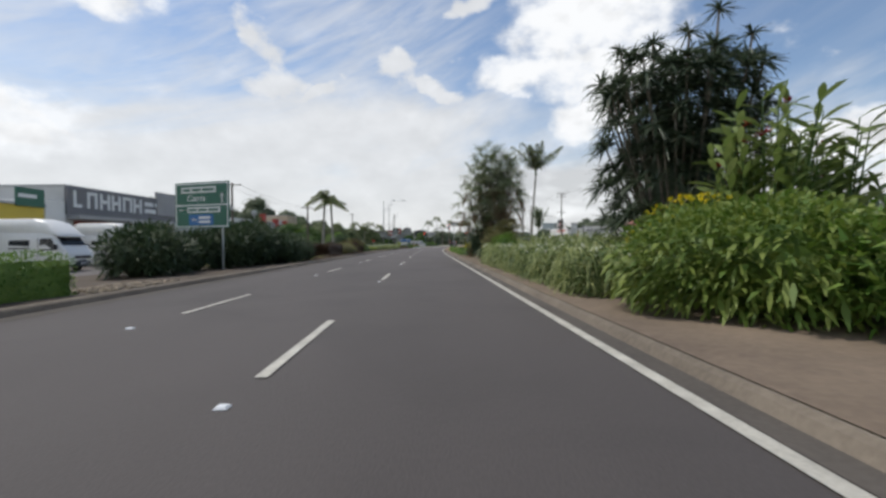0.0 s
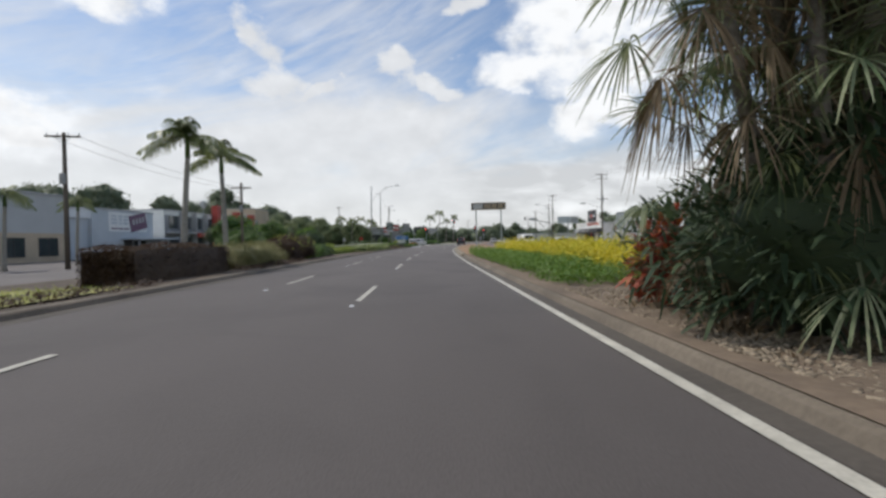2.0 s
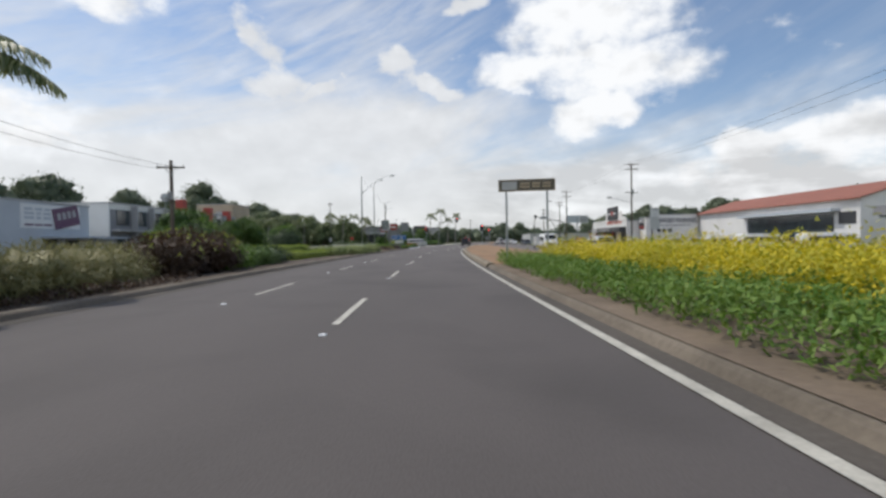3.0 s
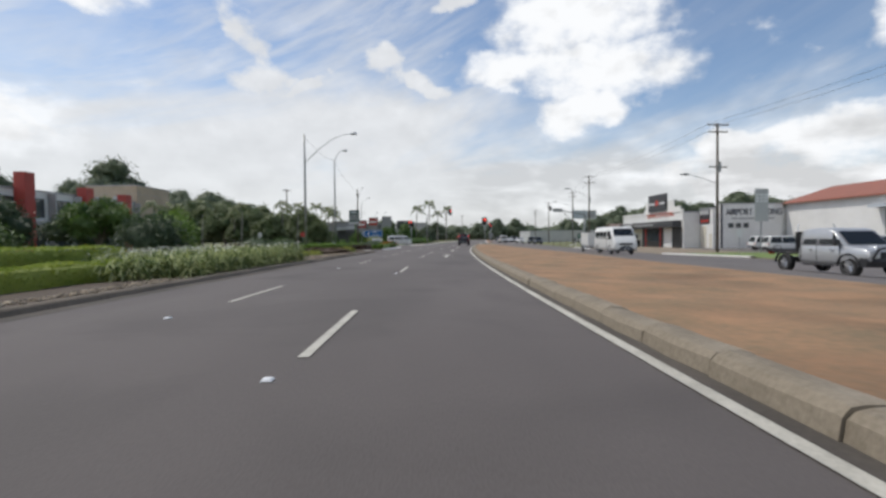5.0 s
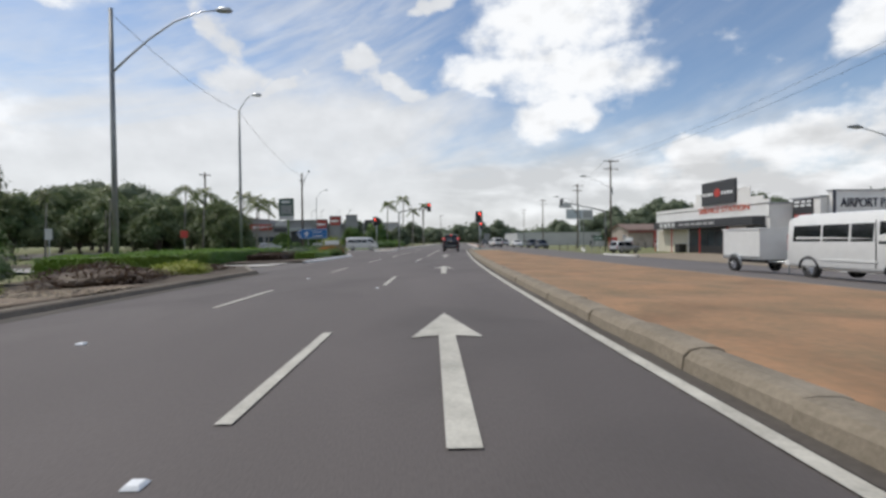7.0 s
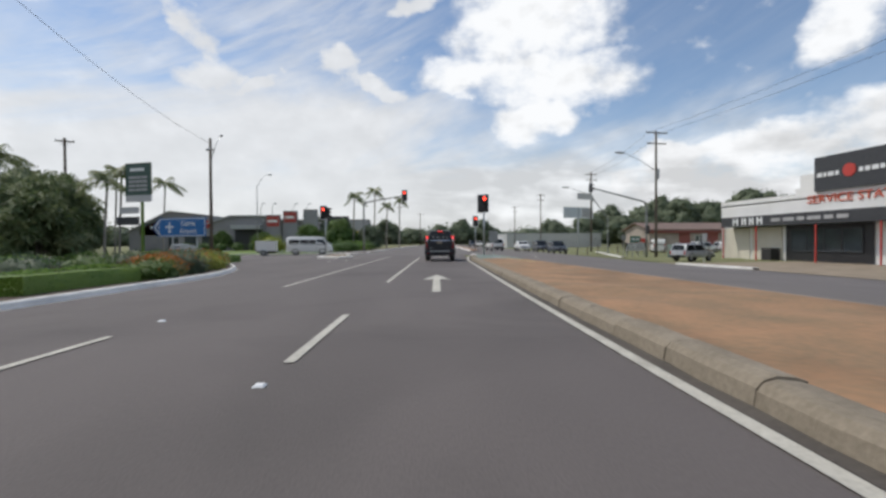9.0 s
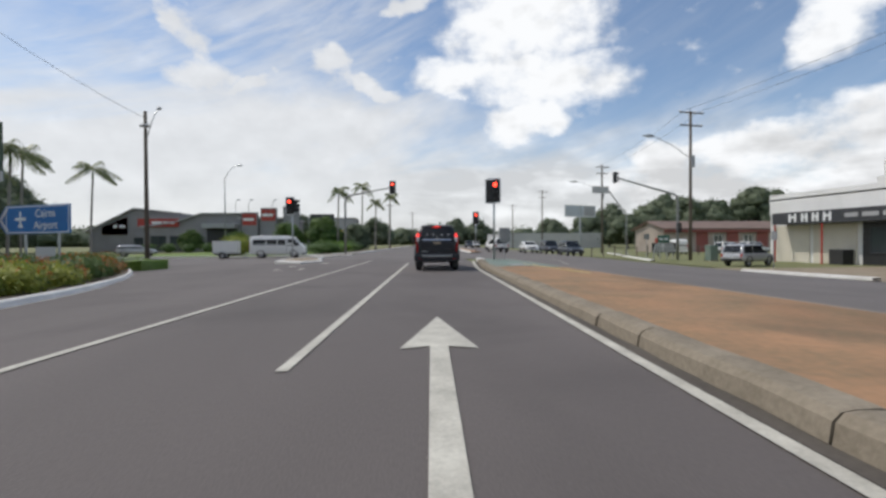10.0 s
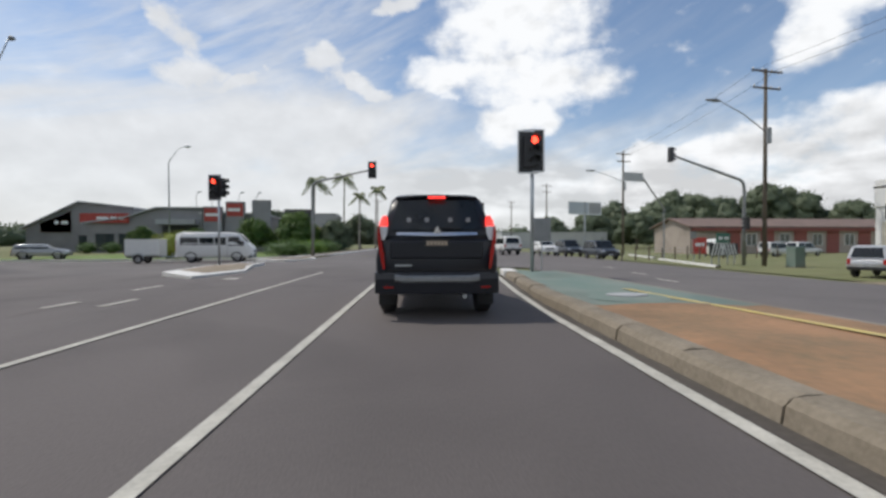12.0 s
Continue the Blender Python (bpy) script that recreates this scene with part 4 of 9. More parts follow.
def bed(name, s0, s1, d0, d1, material, label, z=0.07, category="garden bed"):
    f0, f1 = (d0 if callable(d0) else (lambda s: d0)), (d1 if callable(d1) else (lambda s: d1))
    rows = [[R(s, f0(s) + (f1(s) - f0(s)) * k, z + 0.03 * math.sin(s * 1.7 + k * 5) * (0 < k < 1)) for k in (0, 0.1, 0.3, 0.5, 0.7, 0.9, 1)] for s in span(s0, s1, 1.5)]
    return ribbon(name, rows, M[material], label=label, category=category)


# ---- verge and median surfaces
bed("verge_left", -60, 111, -15, LEFT - 0.27, "soil", "brown mulched soil of the garden verge", z=0.11)
bed("lawn_left", 28, 40, -15, LEFT - 1.0, "dry_lawn", "patch of pale green lawn on the verge", z=0.15)
bed("median_soil", -60, 62, EDGE + 0.22, lambda s: near_edge(s) - 0.25, "litter", "dry earth of the planted median", z=0.13)
bed("median_paving", 60, 143.6, EDGE + 0.4, lambda s: near_edge(s) - 0.25, "paver", "worn orange-red paving of the median", z=0.145)
bed("median_tip", 143.6, 152.4, lambda s: EDGE + 0.4 + max(0, (s - 145) * 0.06), lambda s: near_edge(s) - 0.25, "green_paint", "faded green paint on the median's tip", z=0.145)
bed("verge_right", -60, 157, lambda s: far_edge(s), lambda s: 34.0, "dirt", "dry grass and gravel beside the oncoming road", z=0.02)
bed("lawn_right", 95, 121, lambda s: far_edge(s) + 0.6, lambda s: 33.5, "lawn", "green grass strip beside the oncoming road", z=0.06)
strip("median_line", span(139.0, 146, 1), lambda s: near_edge(s) - 0.9 - (s - 139) * 0.05, 0.16, M["yellow_paint"], z=0.16, label="faded yellow line painted on the median", kind="structure", category="painted line")


def kerb_block(name, outline, h, label, top="white_kerb", fill=None):
    """A raised island: a painted kerb round a filled top."""
    pts = [R(s, d) for s, d in outline]
    c = sum(pts, Vector()) / len(pts)
    t = thing(name, label, "traffic island", Matrix.Translation(c))
    part("kerb", prism(bmesh.new(), [((p - c).x, (p - c).y) for p in pts], -0.12, h), M[top], t)
    if fill:
        part("infill", prism(bmesh.new(), [((p - c).x * 0.8, (p - c).y * 0.72) for p in pts], h - 0.05, h + 0.02), M[fill], t)
    return t


# ---- median planting, first stretch
straps(8.2, 23.4, 2.8, 4.7, 0.23, 0.56, "leaf_lily", "dense spider lilies with arching pale-edged strap leaves", per=32, width=0.032, petals=0.2, lift=0.95, droop=1.2)
straps(8.5, 24.0, 4.7, 8.5, 0.30, 0.62, "leaf_lily", "dense spider lilies with arching strap leaves", per=30, width=0.034, petals=0.15, lift=1.35, droop=1.15)
shrub(6.6, 4.95, (1.9, 1.75, 1.5), 6500, 0.21, "leaf_paddle", "bright green bush with dense drooping leaves", width=0.065, droop=0.5)
shrub(9.3, 5.6, (1.3, 1.4, 1.75), 3600, 0.13, "leaf_paddle", "bright green bush with yellow-orange flower heads", flowers=("leaf_yellow", 90, 0.13))
shrub(9.2, 7.6, (2.0, 2.2, 1.6), 3600, 0.17, "leaf_bright", "rounded green bush beside spider lilies")
shrub(11.5, 6.3, (0.9, 0.8, 1.65), 900, 0.15, "leaf", "small bush with orange flower heads", flowers=("leaf_orange", 90, 0.13))
shrub(4.6, 6.2, (1.7, 1.6, 1.5), 2200, 0.16, "leaf_bright", "low bright green bush at the median's edge")


def dracaena(s, d, h, spread, label):
    """A big multi-stemmed clump ending in rosettes of sword leaves."""
    o = R(s, d)
    t = thing("dracaena", label, "shrub", Matrix.Translation(o))
    out = []
    for i in range(300):
        a, k = i * 2.39996, math.sqrt((i + 0.5) / 300)
        top = h * (0.16 + 0.82 * rng.uniform(0.0, 1.0) ** 0.75 * (1 - 0.16 * k * k))
        e = Vector((math.cos(a) * k * spread, math.sin(a) * k * spread, top))
        if i % 4 == 0:
            part("stem", tubebm([(e.x * 0.25, e.y * 0.25, -0.05), (e.x * 0.6, e.y * 0.6, e.z * 0.55), e], [0.05, 0.04, 0.025], 5), M["bark"], t)
        out.append(rosette(np.array(e), (e.x * 0.3, e.y * 0.3, 0.9), 34, 0.62, 0.058, 0.32))
    for x, y, z in ((0.95, -0.3, h * 1.10), (1.7, -0.5, h * 0.99), (-1.45, 0.3, h * 0.97), (-0.6, 0.2, h * 1.0), (0.2, -0.2, h * 1.02)):
        part("stem", tubebm([(x * 0.5, y, h * 0.5), (x * 0.9, y, z * 0.85), (x, y, z)], [0.05, 0.035, 0.03], 5), M["bark"], t)
        out.append(rosette(np.array((x, y, z)), (0.1, 0, 1), 44, 0.55, 0.045, 0.4))
    out.append(lump((0, 0, h * 0.36), (spread * 0.42, spread * 0.42, h * 0.33)))
    mesh_np("foliage", *join(out), M["leaf_dracaena"], t)
    return t


dracaena(12.4, 6.85, 6.7, 2.05, "tall dark green dracaena clump with sword-leaf rosettes")


def ginger(s, d, h, label):
    """Tall cane plant with big paddle leaves and red flower heads."""
    o = R(s, d)
    t = thing("ginger_plant", label, "plant", Matrix.Translation(o))
    out = []
    for i in range(36):
        a = rng.uniform(0, 6.28)
        k = rng.uniform(0.05, 1.0)
        top = np.array([math.cos(a) * k * 1.2, math.sin(a) * k * 1.2, h * rng.uniform(0.6, 1.02) * (1.04 - 0.14 * k)])
        foot = top * [0.35, 0.35, 0]
        cane = part("cane", tubebm([foot, (foot + top) / 2 + [0, 0, 0.1], top], [0.025, 0.02, 0.012], 5), M["leaf"], t)
        u = np.linspace(0.28, 1, 17)[:, None]
        p = foot + (top - foot) * u
        sd = np.array([math.sin(a * 3), math.cos(a * 3), 0.75])
        sg = np.where(np.arange(17) % 2 == 0, 1, -1)[:, None]
        mesh_np("foliage", *blades(p, sd * sg * [1, 1, 0] + [0, 0, 0.85] + rng.normal(0, 0.15, (17, 3)), 0.64, 0.135, 0.3, 3), M["leaf_ginger"], cane)
        if i % 5 == 0:
            mesh_np("blossom", *rosette(top, (0, 0, 1), 14, 0.18, 0.06, 0.1, 2), M["petal_red"], cane, "red cone flower")
    return t


ginger(8.9, 6.7, 4.2, "tall ginger plant with paddle leaves and red flowers")
ginger(9.3, 8.3, 3.7, "tall ginger plant with broad paddle leaves")
palm(4.25, 23.2, 4.6, (0.35, 0.4), None, "slender palm with a bushy upright crown on the median", n=13, length=1.9, r0=0.058, r1=0.042, seed=4, up=(0.78, 1.45), droop=0.20, leaf=0.52, shaft=0.25, hang=0.55, leaflets=46, width=0.042)
palm(4.5, 22.8, 1.5, (0.1, 0.1), None, "small young palm among the lilies", n=11, length=1.3, r0=0.05, r1=0.035, seed=8, up=(1.18, 1.52), droop=0.16, leaf=0.34, shaft=0.3, hang=0.12, leaflets=30, width=0.03, material="leaf_fan")
tagged(bm_obj("dead_stem", tubebm([(3.84, 23.3, -0.1), (3.9, 23.3, 1.6), (3.86, 23.3, 2.9), (3.93, 23.3, 3.12)], [0.04, 0.034, 0.03, 0.022], 8), M["bark"], True), "thin bare dead palm stem among lilies", "dead tree")
fan_palm_clump(2.95, 32.4, 7.8, "tall clump of fan palms with drooping fans and dead skirts")
cycad(26.0, 4.5, 1.75, 1.25, "large dark cycad with arching feather fronds", n=84, seed=3, low=-0.6)
shrub(26.5, 5.2, (1.1, 0.9, 1.2), 1500, 0.22, "leaf_dark", "dark undergrowth below the cycads", shape="strap", width=0.04)
shrub(28.6, 4.9, (1.1, 0.9, 1.2), 1500, 0.22, "leaf_dark", "dark undergrowth below the cycads", shape="strap", width=0.04)
cycad(27.2, 3.75, 0.2, 0.75, "low cycad with spreading olive fronds", n=32, seed=41, dry=False)
cycad(26.3, 3.9, 0.55, 0.9, "low cycad with olive and brown fronds", n=40, seed=43)
cycad(28.6, 4.15, 1.65, 0.95, "pale green cycad beside the fan palms", n=54, seed=11, low=-0.5)
cycad(28.2, 3.9, 0.35, 0.85, "low cycad with spreading green fronds", n=36, seed=21, dry=False)
cycad(25.9, 3.75, 0.25, 0.85, "low cycad with olive green fronds in gravel", n=36, seed=23, dry=False)
cycad(26.7, 4.3, 0.6, 0.95, "low cycad with olive fronds in gravel", n=36, seed=25, dry=False)
shrub(24.35, 4.1, (0.75, 0.75, 1.4), 5200, 0.085, "leaf_bright", "rounded bright green bush at the edge of the gravel")
# dark-leaved undergrowth added as fill for the palm clump's shaded inside
shrub(32.0, 4.3, (1.7, 1.1, 2.0), 2600, 0.24, "leaf_dark", "dark undergrowth filling in the shade below the fan palms", shape="strap", width=0.05)
shrub(34.0, 4.7, (1.6, 1.4, 1.7), 2400, 0.22, "leaf_dark", "dark undergrowth filling in the shade behind the fan palms", shape="strap", width=0.05)
shrub(34.4, 3.6, (0.42, 0.42, 1.25), 420, 0.26, "leaf_crimson", "small plant with red and orange leaves", shape="leaf", width=0.085)
straps(31.0, 34.5, 3.1, 4.2, 0.33, 0.55, "leaf_brown", "dry strap leaves round the palm's foot", name="dry_grass", per=16, width=0.03, petals=0, category="grass")
stones(23.5, 32.0, 2.6, 5.4, 9500, 0.022, "loose tan gravel stones among the cycads")
stones(31.5, 36.5, 2.6, 4.2, 1800, 0.02, "loose tan gravel stones beside the kerb")


def leafy_bed(name, s0, s1, d0, d1, step, h, leaf, material, label, category, per=9, width=None, up=0.9, edge=0.0):
    """A low mass of leaves over a bed: too many to count."""
    f0, f1 = (d0 if callable(d0) else (lambda s: d0)), (d1 if callable(d1) else (lambda s: d1))
    pts = []
    for s in np.arange(s0, s1, step):
        for d in np.arange(f0(s), f1(s), step):
            hh = h * (0.75 + 0.25 * math.sin(s * 1.3 + d * 0.7) * math.cos(d * 1.1)) * rng.uniform(0.75, 1.15)
            pts.append([*R(s + rng.uniform(-1, 1) * step / 2, d + rng.uniform(-1, 1) * step / 2, 0.1), hh])
    pts = np.array(pts)
    o = np.array(R((s0 + s1) / 2, f0((s0 + s1) / 2)))
    n = len(pts)
    p = np.repeat(pts[:, :3] - o, per, 0)
    hh = np.repeat(pts[:, 3], per)
    p[:, 2] += hh * rng.uniform(0.15, 1.0, n * per)
    p[:, :2] += rng.normal(0, step * 0.35, (n * per, 2))
    way = rng.normal(0, 1, (n * per, 3)) + [0, 0, up]
    v, q = blades(p, way, leaf * rng.uniform(0.6, 1.3, n * per), width or leaf * 0.5, 0.35, 1, "strap")
    ob = mesh_np(name, v, q, M[material])
    ob.matrix_world = Matrix.Translation(o)
    return tagged(ob, label, category, kind="stuff")


leafy_bed("border_plants", 37.0, 61.5, 2.8, lambda s: 5.2, 0.2, 0.64, 0.09, "leaf_bright", "dense low green leafy border along the kerb", "ground cover", per=22)
leafy_bed("yellow_shrubs", 37.2, 61.5, 4.7, lambda s: near_edge(s) - 0.6, 0.23, 1.15, 0.075, "leaf_yellow", "mass of golden yellow flowering shrubs", "flower bed", per=52, width=0.05)
leafy_bed("yellow_shrub_shoots", 38, 60, 5.4, lambda s: near_edge(s) - 0.8, 1.3, 1.45, 0.13, "leaf_lime", "lime green shoots above the yellow shrubs", "flower bed", per=14)
leafy_bed("yellow_shrub_base", 36.5, 61.5, 4.6, lambda s: near_edge(s) - 0.5, 0.4, 0.4, 0.13, "leaf", "green lower leaves of the yellow shrubs", "ground cover", per=10)

# ---- left verge planting
hedge(6.8, 10.7, -12.3, -8.0, 0.98, 6500, 0.10, "leaf_bright", "clipped green box hedge beside a gravel patch")
stones(10.9, 14.5, -9.2, -7.5, 500, 0.045, "pale pebbles on the verge")
for i, (s, d, r, h, k) in enumerate([(17.9, -10.7, 1.5, 1.75, "leaf_dark"), (19.8, -11.6, 1.4, 1.7, "leaf_dark"), (21.6, -10.9, 1.3, 1.6, "leaf_dark"), (23.6, -10.3, 1.5, 1.9, "leaf_dark"), (25.4, -9.9, 1.5, 2.1, "leaf_dark"), (27.3, -10.3, 1.6, 2.2, "leaf_dark"), (29.0, -10.6, 1.5, 2.0, "leaf_grey"), (30.2, -11.8, 1.4, 1.7, "leaf")]):
    shrub(s, d, (r, r, h), 2600, 0.30, k, "dark green spreading shrub on the garden verge", group="verge shrubs", shape="strap", width=0.07)
shrub(30.5, -8.75, (1.25, 1.15, 1.45), 2400, 0.28, "leaf_dark", "dark green strap-leaf shrub beside the kerb", group="verge shrubs", shape="strap", width=0.05)
shrub(28.2, -8.8, (1.3, 1.15, 1.6), 2400, 0.28, "leaf_dark", "dark green strap-leaf shrub beside the kerb", group="verge shrubs", shape="strap", width=0.05)
shrub(31.3, -9.9, (0.8, 0.8, 1.0), 700, 0.12, "leaf_grey", "small pale shrub with white flowers", flowers=("petal", 50, 0.08))
for s, d in ((33.0, -10.6), (35.3, -10.2), (37.4, -10.8)):
    shrub(s, d, (0.55, 0.55, 0.75), 420, 0.22, "leaf_lime", "small lime green strap-leaf plant on the lawn", group="lawn plants", shape="strap", width=0.05)
leafy_bed("lawn_grass", 29, 40.5, -14, -8.3, 0.35, 0.16, 0.16, "leaf_lime", "tufts of pale green grass on the verge", "grass", per=10, width=0.02)
hedge(41.2, 47.5, -10.4, -8.7, 1.22, 6500, 0.12, "leaf_red", "clipped dark red-brown hedge on the verge")
leafy_bed("low_red_border", 29.5, 41.0, -8.7, -7.6, 0.25, 0.22, 0.10, "leaf_red", "low red-brown border plants behind the kerb", "ground cover", per=10)
for s, d in ((49.6, -9.5), (51.6, -9.4), (53.6, -9.7), (55.3, -10.4)):
    shrub(s, d, (1.45, 1.3, 1.15), 2600, 0.26, "leaf_olive", "olive grassy shrub on the verge", group="grassy shrubs", shape="strap", width=0.022, droop=0.5)
leafy_bed("low_red_border", 47.8, 55.5, -8.6, -7.5, 0.22, 0.3, 0.10, "leaf_red", "low red-brown border plants behind the kerb", "ground cover", per=12)
for s, d, h in ((57.3, -9.7, 1.45), (59.0, -10.0, 1.6), (60.6, -9.6, 1.5)):
    shrub(s, d, (1.25, 1.25, h), 2400, 0.16, "leaf_red", "dense red-brown shrub on the verge", group="red shrubs", flowers=("leaf_lime", 40, 0.14))
for s, d, h, k in ((62.6, -10.0, 1.2, "leaf_bright"), (64.4, -10.4, 1.1, "leaf"), (66.4, -10.2, 1.0, "leaf"), (68.8, -10.4, 1.0, "leaf_dark")):
    shrub(s, d, (1.4, 1.2, h), 1700, 0.15, k, "rounded green shrub on the verge", group="verge shrubs")
palm(-12.75, 47.5, 5.2, (0.15, 0.25), None, "tall feather palm with drooping fronds above the hedge", n=19, length=1.95, seed=2, leaf=0.5, hang=0.7, up=(-0.05, 1.45), droop=0.58, leaflets=32, width=0.055)
palm(-12.5, 50.9, 5.0, (-0.25, 0.2), None, "feather palm with drooping fronds above the hedge", n=18, length=1.85, seed=5, leaf=0.48, hang=0.7, up=(-0.05, 1.45), droop=0.58, leaflets=32, width=0.055)
palm(-30.5, 57.5, 4.3, (0.1, 0.1), None, "small feather palm on the forecourt", n=13, length=1.5, seed=6, leaf=0.5, hang=0.8)
palm(-32.5, 66.0, 4.6, (0.1, 0.1), None, "small feather palm before the blue-grey building", n=12, length=1.4, seed=9, leaf=0.45, hang=0.8)
# clipped hedges and lilies further on
hedge(73.0, 85.4, -11.6, -10.2, 0.66, 14000, 0.10, "leaf_hedge", "low clipped bright green hedge row", wav=0.04)
hedge(80.0, 89, -18.6, -14.2, 1.2, 15000, 0.12, "leaf_hedge", "clipped bright green hedge block", wav=0.03)
stones(72, 93, -8.2, -7.4, 700, 0.05, "pale pebbles along the kerb")
straps(85.6, 92.8, -13.2, -7.3, 0.3, 0.75, "leaf_lily", "dense white-flowering spider lilies on the verge", per=20, width=0.045, petals=0.45, lift=0.8, droop=0.95)
straps(82.2, 85.6, -9.9, -7.3, 0.3, 0.8, "leaf_lily", "dense white-flowering spider lilies on the verge", per=20, width=0.045, petals=0.45, lift=0.7, droop=0.95)
straps(89.2, 96.0, -18.2, -13.4, 0.36, 0.8, "leaf_lily", "dense white-flowering spider lilies on the verge", per=18, width=0.05, petals=0.4, lift=0.6, droop=0.95)
bed("pebble_bed", 93, 105.5, -13.5, LEFT - 0.7, "litter", "pale pebble bed on the verge", z=0.14)
stones(93, 105.5, -13.2, -7.6, 2600, 0.055, "pale pebbles covering the garden bed")
shrub(97.6, -13.4, (1.3, 1.3, 1.0), 2400, 0.12, "leaf_red", "dark red-brown rounded shrub in pebbles")
for s, d in ((98.6, -11.3), (100.6, -10.0), (102.8, -9.8), (104.1, -10.6)):
    shrub(s, d, (0.38, 0.38, 0.42), 320, 0.14, "leaf_lime", "small yellow-green plant in pebbles", group="pebble plants")
for s, d, r, h, k in ((103.6, -13.4, 1.3, 1.2, "leaf_dark"), (105.8, -13.2, 1.3, 1.3, "leaf_dark"), (107.6, -14.6, 1.4, 1.4, "leaf"), (105.0, -15.6, 1.5, 1.5, "leaf_dark"), (110.0, -12.4, 1.1, 0.6, "leaf_red"), (106.4, -9.6, 1.5, 0.55, "leaf_red"), (108.6, -10.2, 1.3, 0.4, "leaf_red"), (111.0, -9.9, 1.0, 0.5, "leaf_lime"), (113.6, -10.6, 1.3, 0.3, "leaf_red")):
    shrub(s, d, (r, r, h), 1700, 0.12, k, "low rounded shrub in the mulched verge", group="verge shrubs")
hedge(112.8, 115.2, -17.4, -11.0, 0.9, 6500, 0.12, "leaf_bright", "wide clipped green hedge block", wav=0.03)
hedge(121.5, 133.5, -21.5, -14.5, 0.95, 7000, 0.14, "leaf_bright", "wide clipped green hedge beyond the drive", wav=0.04)
hedge(124.5, 134.0, -13.6, -11.2, 0.6, 4200, 0.13, "leaf_red", "low brownish hedge beyond the drive", wav=0.05)
bed("verge_end", 111, 116.9, -15, lambda s: -7.2 - (s - 111) * 0.5, "soil", "brown mulched end of the garden verge", z=0.11)
ribbon("kerb_return", [[R(s + u * 0.4, -7.0 - (s - 111) * 0.5 - u, v) for u, v in ((0, -0.02), (0.05, 0.12), (0.28, 0.14), (0.32, -0.05))] for s in span(111, 117.2, 1.0)], M["concrete"], label="concrete kerb turning into the drive", category="kerb")
bed("apron", 110.8, 121.6, -12, LEFT + 0.05, "asphalt_old", "asphalt apron of the drive", z=0.008, category="road")
bed("drive", 117.0, 121.4, -40, -9.0, "drive_concrete", "pale concrete drive crossing the verge", z=0.05)
# corner bed at the side street
corner = lambda s: -8.1 - max(0.0, (s - 131) / 20.0) ** 1.6 * 9.0
kerb("kerb_corner", span(120.5, 153.5, 1.5), corner, -1, M["white_kerb"], "white-painted kerb round the corner bed", h=0.15, w=0.22, gutter=0.1)
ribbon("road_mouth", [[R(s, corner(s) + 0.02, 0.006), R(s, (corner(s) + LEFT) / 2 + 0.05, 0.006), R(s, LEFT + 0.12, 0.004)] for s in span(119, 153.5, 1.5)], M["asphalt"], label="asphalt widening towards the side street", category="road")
bed("corner_bed", 121, 153.5, lambda s: -30, lambda s: corner(s) - 0.3, "soil", "mulched corner flower bed", z=0.12)
CROTON = {"leaf_orange": "orange-red leaved croton bush in the corner bed", "leaf_lime": "yellow-green croton bush in the corner bed", "leaf": "green croton bush with orange tips in the corner bed", "leaf_grey": "grey-green croton bush with orange tips in the corner bed"}
for i in range(16):
    s, k = 131.2 + i * 1.2, ("leaf", "leaf_grey", "leaf", "leaf_orange", "leaf", "leaf_lime", "leaf_grey")[(i * 3 + i // 5) % 7]
    shrub(s, corner(s) - 1.45 - 0.5 * (i % 2), (1.0, 0.9, 0.70 + 0.10 * (i % 3)), 2000, 0.10, k, CROTON[k], group="croton bushes", flowers=("leaf_orange", 40, 0.09) if k != "leaf_orange" else None)
for i in range(9):
    s = 128.5 + i * 2.4
    shrub(s, corner(s) - 3.4, (1.1, 1.0, 0.9), 1300, 0.12, ("leaf_grey", "leaf")[i % 2], "rounded green bush behind the crotons", group="corner bushes")
hedge(126.2, 130.4, -10.9, -9.3, 0.62, 2400, 0.08, "leaf_bright", "small clipped hedge beside the corner kerb", wav=0.03)
hedge(149.6, 152.2, -17.6, -15.6, 0.62, 1500, 0.08, "leaf_bright", "small clipped hedge at the corner")


# ---------------------------------------------------------------- buildings
def panel_box(face, plane, a0, a1, z0, z1, depth, sink=0.0):
    """Bounds of a slab on a wall that faces x+, x- or y-."""
    if face == "x+":
        return plane - sink, plane + depth, a0, a1, z0, z1
    if face == "x-":
        return plane - depth, plane + sink, a0, a1, z0, z1
    return a0, a1, plane - depth, plane + sink, z0, z1


def panel(t, name, face, plane, a0, a1, z0, z1, material, depth=0.06, label="", bev=0.0, sink=0.05):
    return part(name, boxbm(*panel_box(face, plane, a0, a1, z0, z1, depth, sink), bev=bev), M[material], t, label)


